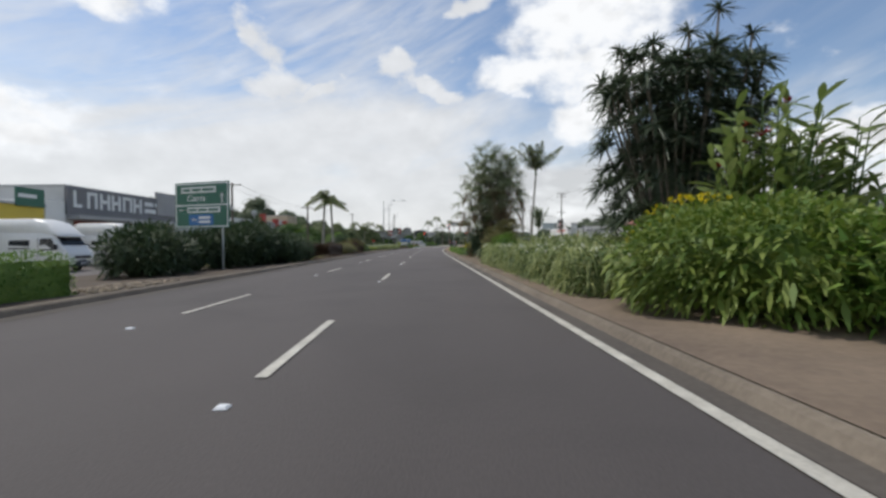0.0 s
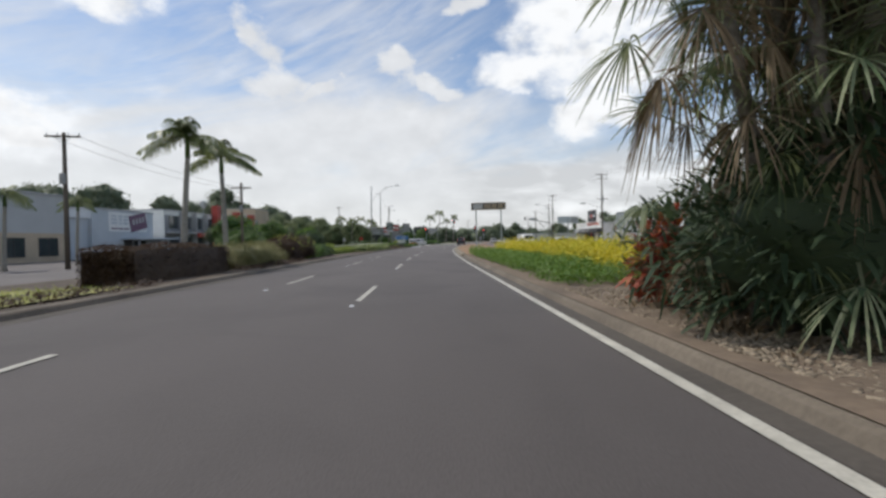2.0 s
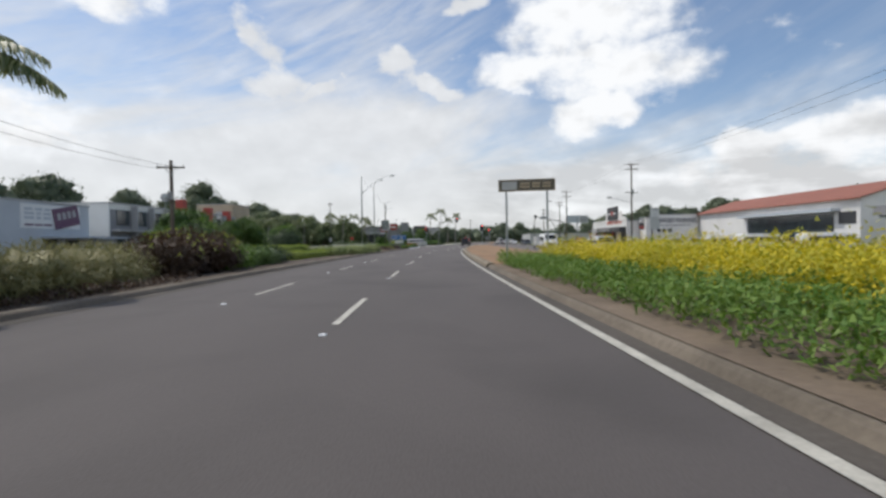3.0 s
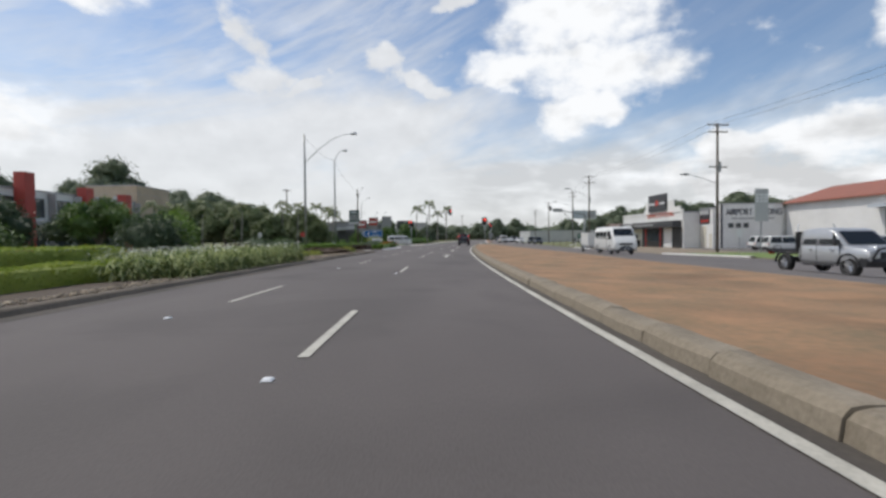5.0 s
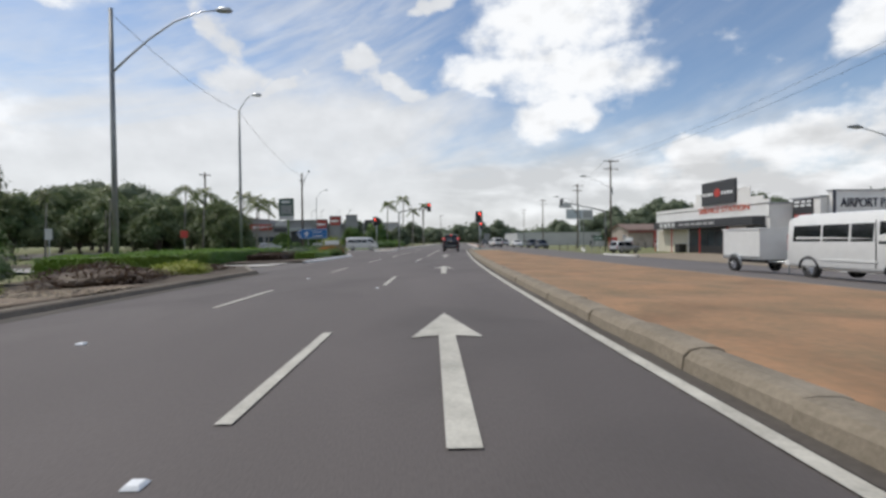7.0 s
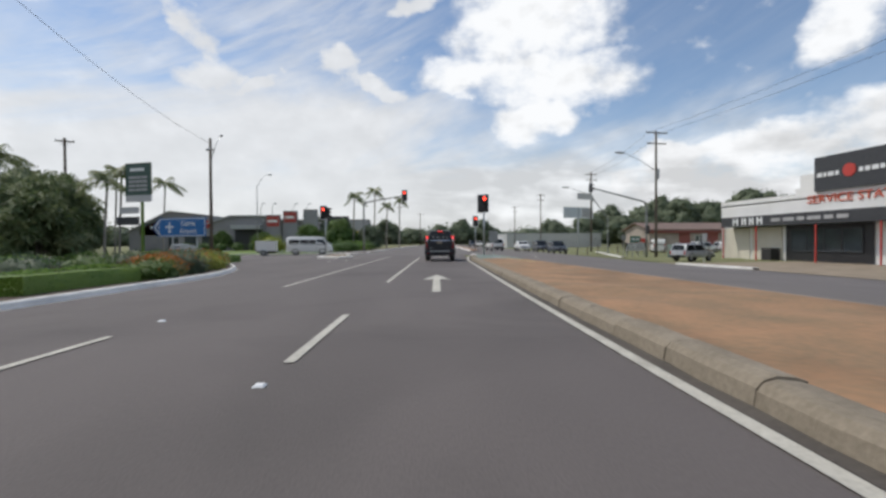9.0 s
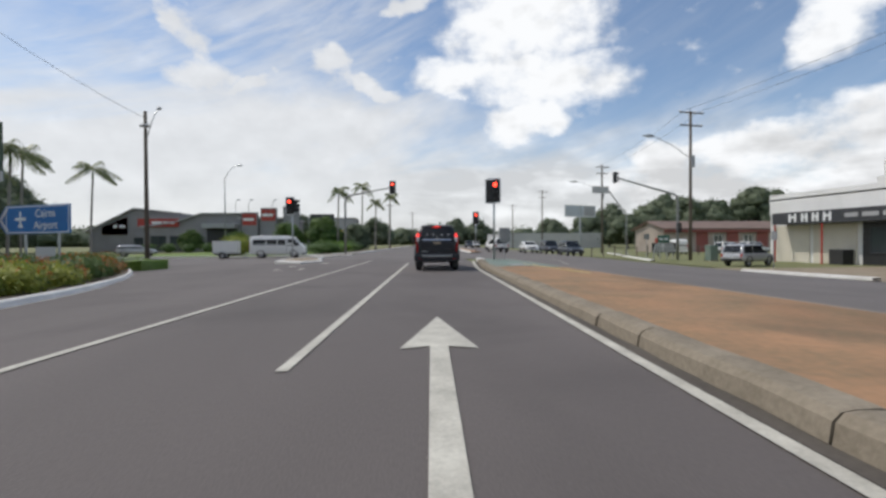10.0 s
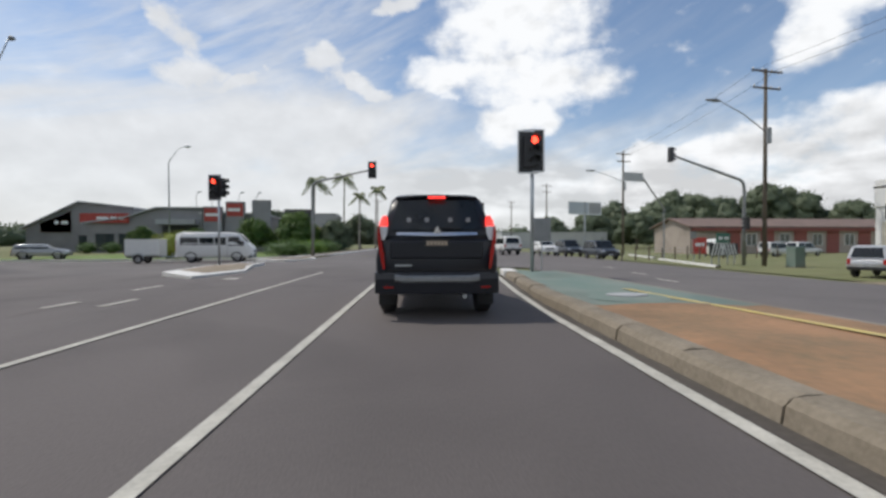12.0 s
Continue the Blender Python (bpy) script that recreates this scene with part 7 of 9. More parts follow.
t = thing("power_cabinet", "pale green electrical cabinet beside the power pole", "cabinet", Matrix.Translation((32.2, 166.6, ZB)))
part("body", boxbm(-0.42, 0.42, -0.4, 0.4, 0.12, 1.5, bev=0.03), M["green_paint"], t)
part("plinth", boxbm(-0.47, 0.47, -0.45, 0.45, -0.1, 0.12), M["concrete"], t)
part("lid", boxbm(-0.46, 0.46, -0.45, 0.45, 1.5, 1.62, bev=0.02, taper=0.1), M["green_paint"], t)

t = thing("post_fence", "low fence of timber posts and wire beside rough grass", "fence")
for k in range(16):
    x, y = 26.5 + k * 1.75, 181.0 + 0.35 * k
    part("post", boxbm(x - 0.06, x + 0.06, y - 0.06, y + 0.06, zg(x, y) - 0.1, zg(x, y) + 1.25 + 0.1 * (k % 3), bev=0.015), M["timber"], t)
for z in (0.45, 0.85, 1.2):
    part("rail_wire", tubebm([(26.5, 181.0, zg(26.5, 181) + z), (52.7, 186.2, zg(52.7, 186) + z)], 0.012, 5), M["galv"], t)

# ---- traffic islands and far kerbs
kerb_block("traffic_island", [(155.0, -10.4), (152.4, -8.0), (155.6, -7.4), (160.4, -8.9), (163.2, -9.2), (163.4, -10.3), (160.0, -11.0)], 0.14, "white-kerbed concrete traffic island with a signal post", fill="dirt")
kerb_block("traffic_island", [(168.0, -9.5), (171.5, -8.2), (174.0, -9.0), (172.5, -12.0), (169.5, -12.0)], 0.14, "small white-kerbed traffic island beyond the crossing", fill="dirt")
for s0, d0, s1, d1 in ((109.3, 25.9, 119.8, 22.5), (146.2, 21.0, 153.5, 19.6), (169.6, 21.5, 184.6, 25.0), (187.9, 26.1, 201.2, 29.2)):
    rows = [[R(s0 + (s1 - s0) * k, d0 + (d1 - d0) * k + u, v) for u, v in ((0, -0.05), (0.03, 0.14), (0.4, 0.16), (0.5, -0.05))] for k in (0, 0.25, 0.5, 0.75, 1)]
    ribbon("kerb_white", rows, M["white_kerb"], label="white-painted kerb beside the oncoming road", category="kerb")
rows = [[R(s, d + u, v) for u, v in ((0.0, -0.05), (-0.05, 0.14), (-0.4, 0.15), (-0.5, -0.05))] for s, d in ((300, -8.6), (240, -8.8), (200, -9.0), (184, -9.3), (179, -12.0), (177.2, -18), (176.6, -40))]
ribbon("kerb_far_corner", rows, M["white_kerb"], label="white-painted kerb round the far corner", category="kerb")
bed("median_beyond", 176, 300, 4.2, 5.6, "paver_bed", "narrow paved median beyond the lights", z=0.13)
kerb("kerb_median_beyond", span(176, 300, 6), 4.1, 1, M["white_kerb"], "white-painted kerb of the far median", h=0.14, w=0.2, gutter=0.05)
bed("footpath_far", 178, 300, -13.5, -9.4, "dirt", "pale footpath beyond the crossing", z=0.05, category="pavement")
bed("lawn_far", 180, 215, -42, -13.5, "lawn", "green lawn beyond the crossing", z=0.04)

for s0, s1, d in ((145.1, 146.2, -6.0), (145.2, 146.1, -7.1), (148.5, 149.8, -7.5), (149.7, 150.9, 7.4), (153.0, 154.2, 8.1), (157.0, 158.2, 8.6)):
    strip("lane_dash", span(s0, s1, 0.5), d, 0.16, M["paint"], z=0.012, label="short worn white dash of the turning lane", kind="structure", category="painted line")


# ---------------------------------------------------------------- vehicles (front towards +y)
def loft(bm, stations, close=True):
    """Skin through sections of equal length, each a list of points."""
    rings = [[bm.verts.new(p) for p in s] for s in stations]
    k = len(rings[0])
    for a, b in zip(rings, rings[1:]):
        for i in range(k):
            bm.faces.new((a[i], a[(i + 1) % k], b[(i + 1) % k], b[i]))
    if close:
        bm.faces.new(rings[0][::-1]), bm.faces.new(rings[-1])
    bmesh.ops.recalc_face_normals(bm, faces=bm.faces)
    return bm


def shell(y, zb, zt, w, top=0.92, foot=0.94, bulge=0.02, r=0.10):
    """A rounded body section at y: half width w, from zb to zt."""
    h = zt - zb
    half = [(foot * w, zb), (w, zb + min(0.14, h * 0.25)), (w + bulge, zb + h * 0.55), (w * (1 + top) / 2, zt - r * 0.6), (top * w, zt - r * 0.12), (top * w * 0.8, zt)]
    return [(x, y, z) for x, z in half] + [(-x, y, z) for x, z in half[::-1]]


def wheel(t, x, y, r, w=0.22, rim="rim", spokes=7):
    sg = 1 if x > 0 else -1
    bm = bmesh.new()
    prof = [(r * 0.62, -w / 2), (r * 0.9, -w / 2), (r, -w * 0.32), (r, w * 0.32), (r * 0.9, w / 2), (r * 0.62, w / 2)]
    n = 26
    rings = [[bm.verts.new((x + sg * u, y + math.cos(2 * math.pi * k / n) * q, r + math.sin(2 * math.pi * k / n) * q)) for q, u in prof] for k in range(n)]
    for i in range(n):
        a, b = rings[i], rings[(i + 1) % n]
        for j in range(len(prof)):
            bm.faces.new((a[j], a[(j + 1) % 6], b[(j + 1) % 6], b[j]))
    bmesh.ops.recalc_face_normals(bm, faces=bm.faces)
    wh = part("wheel", bm, M["rubber"], t, "black tyre", smooth=True)
    bm = bmesh.new()
    tube(bm, [(x + sg * (w * 0.18), y, r), (x + sg * (w * 0.30), y, r)], [r * 0.6, r * 0.58], 22)
    for k in range(spokes):
        a = 2 * math.pi * k / spokes
        tube(bm, [(x + sg * w * 0.36, y, r), (x + sg * w * 0.33, y + math.cos(a) * r * 0.55, r + math.sin(a) * r * 0.55)], [0.05, 0.035], 5)
    part("rim", bm, M[rim], wh)
    return wh


def arch(t, x, y, r, material="black"):
    """A wheel-arch lip."""
    sg = 1 if x > 0 else -1
    pts = [(x + sg * 0.015, y + math.cos(a) * r, r * 0.86 + math.sin(a) * r) for a in [math.pi * k / 12 for k in range(13)]]
    part("wheel_arch", tubebm(pts, 0.045, 6), M[material], t)


def quad_panel(name, pts, material, t, thick=0.012, label=""):
    """A flat plate through four corners, with a little thickness."""
    bm = bmesh.new()
    f = bm.faces.new([bm.verts.new(p) for p in pts])
    r = bmesh.ops.solidify(bm, geom=[f], thickness=thick)
    bmesh.ops.recalc_face_normals(bm, faces=bm.faces)
    return part(name, bm, M[material], t, label)


def plate(t, y, z, out, mat_="sign_white", ink="letter_dark"):
    part("number_plate", boxbm(-0.19, 0.19, min(y, y + out * 0.015), max(y, y + out * 0.015), z - 0.055, z + 0.055), M[mat_], t)
    bm = boxbm(-0.15, 0.15, min(y + out * 0.014, y + out * 0.02), max(y + out * 0.014, y + out * 0.02), z - 0.03, z + 0.03)
    part("plate_writing", bm, M[ink], t)


def suv_rear_hero(m, label):
    """The dark four-wheel drive ahead, built for its tail."""
    t = thing("suv", label, "car", m, "cars")
    L, W, H = 4.8, 0.925, 1.82
    y0 = -L / 2
    body = [shell(y0 + 0.00, 0.50, 1.10, W * 0.93, 0.94), shell(y0 + 0.06, 0.42, 1.20, W * 0.97, 0.93), shell(y0 + 0.35, 0.40, 1.24, W, 0.92), shell(y0 + 1.0, 0.40, 1.22, W, 0.92), shell(y0 + 2.2, 0.38, 1.19, W, 0.92),
            shell(y0 + 3.3, 0.38, 1.14, W, 0.92), shell(y0 + 3.6, 0.40, 1.13, W, 0.90), shell(y0 + 4.45, 0.42, 1.02, W * 0.96, 0.9), shell(y0 + 4.8, 0.5, 0.80, W * 0.86, 0.9)]
    part("body", loft(bmesh.new(), body), M["car_black"], t, smooth=True)
    cab = [shell(y0 + 0.02, 1.05, 1.22, W * 0.91, 0.98, bulge=0), shell(y0 + 0.12, 1.05, 1.50, W * 0.86, 0.90, bulge=0), shell(y0 + 0.26, 1.05, 1.74, W * 0.84, 0.78, bulge=0), shell(y0 + 0.55, 1.05, 1.80, W * 0.84, 0.75, bulge=0), shell(y0 + 1.2, 1.05, H, W * 0.85, 0.76, bulge=0), shell(y0 + 2.0, 1.05, H, W * 0.86, 0.78, bulge=0),
           shell(y0 + 2.7, 1.05, 1.77, W * 0.87, 0.80, bulge=0), shell(y0 + 3.3, 1.05, 1.40, W * 0.89, 0.88, bulge=0), shell(y0 + 3.75, 1.05, 1.14, W * 0.90, 0.95, bulge=0)]
    part("cabin", loft(bmesh.new(), cab), M["car_black"], t, smooth=True)
    quad_panel("rear_window", [(-0.70, y0 - 0.005, 1.26), (0.70, y0 - 0.005, 1.26), (0.57, y0 + 0.17, 1.69), (-0.57, y0 + 0.17, 1.69)], "glass", t, 0.03)
    part("spoiler", loft(bmesh.new(), [[(x, y0 + 0.13 + 0.08 * abs(x) ** 2, z - 0.05 * abs(x) ** 2), (x, y0 + 0.10 + 0.08 * abs(x) ** 2, z + 0.03 - 0.05 * abs(x) ** 2), (x, y0 + 0.5, 1.80 - 0.06 * abs(x) ** 2), (x, y0 + 0.5, 1.75)] for x, z in ((-0.62, 1.71), (-0.3, 1.72), (0, 1.725), (0.3, 1.72), (0.62, 1.71))]), M["car_black"], t, smooth=True)
    part("high_brake_light", boxbm(-0.13, 0.13, y0 + 0.075, y0 + 0.12, 1.70, 1.735, bev=0.006), M["brake_glow"], t, "lit red brake light")
    part("tailgate_seam", boxbm(-0.72, 0.72, y0 - 0.018, y0 + 0.02, 0.70, 0.715), M["rubber"], t)
    part("tailgate_fold", boxbm(-0.70, 0.70, y0 - 0.03, y0 + 0.05, 0.86, 1.10, bev=0.025), M["car_black"], t)
    for sx in (-1, 1):
        quad_panel("side_window", [(sx * W * 0.90, y0 + 0.55, 1.27), (sx * W * 0.91, y0 + 2.95, 1.22), (sx * W * 0.72, y0 + 2.45, 1.72), (sx * W * 0.72, y0 + 0.75, 1.70)], "glass", t, 0.03)
        lamp = part("tail_light", loft(bmesh.new(), [[(sx * a, y0 + b, z) for a, b in ((c0, 0.10), (c0, d0), (c1, d0 + 0.03), (c1 + 0.015, d0 + 0.2))] for z, c0, c1, d0 in ((1.31, 0.735, 0.865, 0.0), (1.39, 0.735, 0.85, 0.02), (1.46, 0.755, 0.81, 0.05))]), M["brake_glow"], t, "lit red tail light")
        part("indicator", loft(bmesh.new(), [[(sx * a, y0 + b, z) for a, b in ((c0, 0.08), (c0, -0.015), (c1, -0.005), (c1 + 0.01, 0.1))] for z, c0, c1 in ((1.12, 0.785, 0.83), (1.20, 0.745, 0.84), (1.31, 0.735, 0.85))]), M["clear_lamp"], lamp)
        part("light_strip", loft(bmesh.new(), [[(sx * a, y0 + b, z) for a, b in ((c0, 0.05), (c0, -0.035), (c1, -0.02), (c1 + 0.01, 0.12))] for z, c0, c1 in ((0.72, 0.775, 0.81), (0.93, 0.79, 0.855), (1.16, 0.835, 0.89), (1.31, 0.85, 0.88))]), M["red_lamp"], lamp)
        part("mirror", boxbm(sx * 0.99 - 0.11, sx * 0.99 + 0.11, y0 + 2.98, y0 + 3.12, 1.20, 1.40, bev=0.03), M["car_black"], t)
        wheel(t, sx * 0.79, y0 + 0.92, 0.38, 0.26)
        wheel(t, sx * 0.79, y0 + 3.72, 0.38, 0.26)
        arch(t, sx * W * 0.985, y0 + 0.92, 0.45), arch(t, sx * W * 0.985, y0 + 3.72, 0.45)
        part("reflector", boxbm(sx * 0.72 - 0.07, sx * 0.72 + 0.07, y0 - 0.075, y0 - 0.05, 0.46, 0.48), M["red_lamp"], t)
        part("mud_flap", boxbm(sx * 0.79 - 0.13, sx * 0.79 + 0.13, y0 + 0.48, y0 + 0.5, 0.16, 0.5), M["rubber"], t)
    part("chrome_bar", loft(bmesh.new(), [[(x, y0 - 0.05 + 0.03 * x * x, z), (x, y0 - 0.075 + 0.03 * x * x, z + 0.015), (x, y0 - 0.05 + 0.03 * x * x, z + h)] for x, z, h in ((-0.60, 1.175, 0.05), (-0.3, 1.165, 0.06), (0, 1.16, 0.06), (0.3, 1.165, 0.06), (0.60, 1.175, 0.05))]), M["chrome"], t, "chrome tailgate bar")
    bm = bmesh.new()
    for k in range(3):
        a = math.pi / 2 + k * 2 * math.pi / 3
        c = (math.cos(a) * 0.035, math.sin(a) * 0.035)
        f = [(c[0] + math.cos(b) * 0.035, y0 - 0.064, 1.245 + c[1] + math.sin(b) * 0.035) for b in (a, a + 1.9, a + math.pi, a - 1.9)]
        bm.faces.new([bm.verts.new(p) for p in f])
    bmesh.ops.solidify(bm, geom=bm.faces[:], thickness=0.01)
    part("badge", bm, M["chrome"], t)
    part("badge_lettering", boxbm(-0.63, -0.38, y0 - 0.02, y0 - 0.005, 0.755, 0.78), M["galv"], t)
    part("number_plate", boxbm(-0.19, 0.19, y0 - 0.045, y0 - 0.028, 1.02, 1.13), M["black"], t)
    for k in range(6):
        part("plate_writing", boxbm(-0.155 + k * 0.053, -0.115 + k * 0.053, y0 - 0.05, y0 - 0.044, 1.045, 1.105), M["tan_wall"], t)
    part("bumper", loft(bmesh.new(), [[(x, y0 + b - 0.06 * (1 - (x / 0.93) ** 4), z) for b, z in ((0.14, 0.36), (0.0, 0.38), (-0.01, 0.58), (0.02, 0.67), (0.14, 0.69))] for x in (-0.93, -0.6, -0.2, 0.2, 0.6, 0.93)]), M["car_black"], t)
    part("skid_plate", loft(bmesh.new(), [[(x, y0 - 0.06, z0), (x, y0 - 0.085, z0 + 0.02), (x, y0 - 0.085, z0 + 0.075), (x, y0 - 0.06, z0 + 0.10)] for x, z0 in ((-0.63, 0.55), (-0.5, 0.53), (0.5, 0.53), (0.63, 0.55))]), M["pole_grey"], t, "silver skid plate")
    part("exhaust", tubebm([(0.42, y0 + 0.05, 0.33), (0.42, y0 + 0.3, 0.33)], 0.035, 8), M["galv"], t)
    part("rear_axle", tubebm([(-0.7, y0 + 0.92, 0.36), (0.7, y0 + 0.92, 0.36)], 0.07, 8), M["rubber"], t)
    part("spare_wheel", tubebm([(0, y0 + 0.75, 0.36), (0, y0 + 0.75, 0.50)], 0.33, 16), M["rubber"], t)
    part("wiper", boxbm(-0.05, 0.35, y0 - 0.03, y0 - 0.01, 1.275, 1.29), M["black"], t)
    for x in (-0.42, -0.15, 0.20, 0.47):
        part("window_sticker", boxbm(x - 0.03, x + 0.03, y0 + 0.03, y0 + 0.045, 1.37, 1.43), M["grey_wall"], t)
    return t


def van(m, label, colour="car_white", hightop=0.0, lit=False):
    """A long high-roof van with side windows."""
    t = thing("van", label, "van", m, "vans")
    L, W, H = 5.38, 0.94, 2.26
    y0 = -L / 2
    body = [shell(y0, 0.55, 1.9, W * 0.90, 0.86), shell(y0 + 0.06, 0.40, 2.12, W * 0.97, 0.86, bulge=0.0), shell(y0 + 0.5, 0.36, H, W, 0.84, bulge=0.0), shell(y0 + 2.5, 0.34, H, W, 0.84, bulge=0.0), shell(y0 + 3.7, 0.34, H - 0.02, W, 0.84, bulge=0.0),
            shell(y0 + 4.36, 0.34, 2.13, W, 0.85, bulge=0.0), shell(y0 + 4.92, 0.34, 1.46, W, 0.9, bulge=0.0), shell(y0 + 5.16, 0.36, 1.22, W * 0.97, 0.9), shell(y0 + L - 0.07, 0.40, 1.04, W * 0.92, 0.9), shell(y0 + L, 0.45, 0.85, W * 0.82, 0.9)]
    part("body", loft(bmesh.new(), body), M[colour], t, smooth=True)
    quad_panel("windscreen", [(-0.80, y0 + 4.905, 1.51), (0.80, y0 + 4.905, 1.51), (0.70, y0 + 4.415, 2.09), (-0.70, y0 + 4.415, 2.09)], "glass", t, 0.03)
    quad_panel("rear_window", [(-0.66, y0 - 0.012, 1.30), (0.66, y0 - 0.012, 1.30), (0.62, y0 + 0.045, 1.95), (-0.62, y0 + 0.045, 1.95)], "glass", t, 0.02)
    if hightop:
        part("high_top", loft(bmesh.new(), [shell(y0 + a, H - 0.25, H + b, W * 0.9, 0.7) for a, b in ((-0.02, 0.0), (0.12, hightop * 0.75), (0.5, hightop), (3.0, hightop), (3.9, hightop * 0.72), (4.6, -0.05), (4.75, -0.22))]), M[colour], t, "moulded white camper roof", smooth=True)
        for sx in (-1, 1):
            part("roof_window", boxbm(sx * W * 0.77 - 0.07, sx * W * 0.77 + 0.07, y0 + 2.3, y0 + 3.1, H + 0.2, H + 0.46), M["glass"], t)
    for sx in (-1, 1):
        for a, b, c, d in ((1.7, 3.0, 1.30, 1.80),) if hightop else ((0.35, 1.55, 1.30, 1.86), (1.62, 2.62, 1.30, 1.86), (2.69, 3.45, 1.30, 1.86)):
            quad_panel("side_window", [(sx * (W + 0.006), y0 + a, c), (sx * (W + 0.006), y0 + b, c), (sx * (W * 0.965), y0 + b, d), (sx * W * 0.965, y0 + a, d)], "glass", t, 0.02)
        quad_panel("door_window", [(sx * (W + 0.006), y0 + 3.62, 1.22), (sx * (W + 0.006), y0 + 4.72, 1.24), (sx * W * 0.955, y0 + 4.34, 1.90), (sx * W * 0.965, y0 + 3.62, 1.90)], "glass", t, 0.02)
        part("door_seam", boxbm(sx * (W + 0.012) - 0.006, sx * (W + 0.012) + 0.006, y0 + 3.53, y0 + 3.55, 0.5, 1.95), M["rubber"], t)
        part("mirror", boxbm(sx * 1.06 - 0.10, sx * 1.06 + 0.10, y0 + 4.62, y0 + 4.75, 1.28, 1.58, bev=0.03), M["black"], t)
        part("headlight", loft(bmesh.new(), [[(sx * a, y0 + L - b, z) for a, b in ((0.50, 0.06), (0.52, 0.02), (0.84, 0.17), (0.82, 0.26))] for z in (0.82, 0.93, 1.0)]), M["clear_lamp"], t)
        part("tail_light", boxbm(sx * 0.80 - 0.07, sx * 0.80 + 0.07, y0 - 0.02, y0 + 0.1, 0.95, 1.55, bev=0.015), M["red_lamp"], t)
        wheel(t, sx * 0.80, y0 + 1.05, 0.335, 0.22), wheel(t, sx * 0.80, y0 + 4.22, 0.335, 0.22)
        arch(t, sx * (W - 0.02), y0 + 1.05, 0.40), arch(t, sx * (W - 0.02), y0 + 4.22, 0.40)
        part("side_strip", boxbm(sx * (W + 0.015) - 0.012, sx * (W + 0.015) + 0.012, y0 + 1.6, y0 + 3.6, 0.66, 0.72), M[colour], t)
    part("front_bumper", loft(bmesh.new(), [[(x, y0 + L + b - 0.20 * (abs(x) / 0.9) ** 3, z) for b, z in ((-0.18, 0.30), (0.03, 0.32), (0.05, 0.55), (0.0, 0.70), (-0.18, 0.72))] for x in (-0.9, -0.6, -0.2, 0.2, 0.6, 0.9)]), M["car_dark"], t, "dark blue-grey front bumper")
    part("grille", boxbm(-0.50, 0.50, y0 + L - 0.03, y0 + L + 0.03, 0.76, 0.92, bev=0.02), M["black"], t)
    part("rear_bumper", boxbm(-0.92, 0.92, y0 - 0.07, y0 + 0.2, 0.42, 0.62, bev=0.03), M[colour], t)
    plate(t, y0 + L + 0.055, 0.48, 1)
    return t


def box_trailer(m, label):
    t = thing("box_trailer", label, "trailer", m, "trailers")
    part("box", boxbm(-0.80, 0.80, -1.15, 1.15, 0.55, 1.75, bev=0.02), M["car_white"], t)
    part("lid", boxbm(-0.83, 0.83, -1.18, 1.18, 1.75, 1.82, bev=0.02), M["car_white"], t)
    for k in (-0.81, 0.81):
        part("side_rail", boxbm(k - 0.015, k + 0.015, -1.15, 1.15, 0.6, 0.68), M["galv"], t)
        wheel(t, k * 1.06, -0.25, 0.32, 0.18), arch(t, k * 1.05, -0.25, 0.40, "galv")
    part("chassis", boxbm(-0.6, 0.6, -1.1, 1.1, 0.42, 0.55), M["black"], t)
    part("drawbar", tubebm([(-0.4, 1.1, 0.48), (0, 2.1, 0.46), (0.4, 1.1, 0.48)], 0.04, 6), M["galv"], t)
    part("jockey_wheel", tubebm([(0.12, 1.8, 0.05), (0.12, 1.8, 0.8)], 0.03, 6), M["galv"], t)
    for k in (-0.62, 0.62):
        part("tail_light", boxbm(k - 0.1, k + 0.1, -1.2, -1.15, 0.62, 0.74), M["red_lamp"], t)
    return t


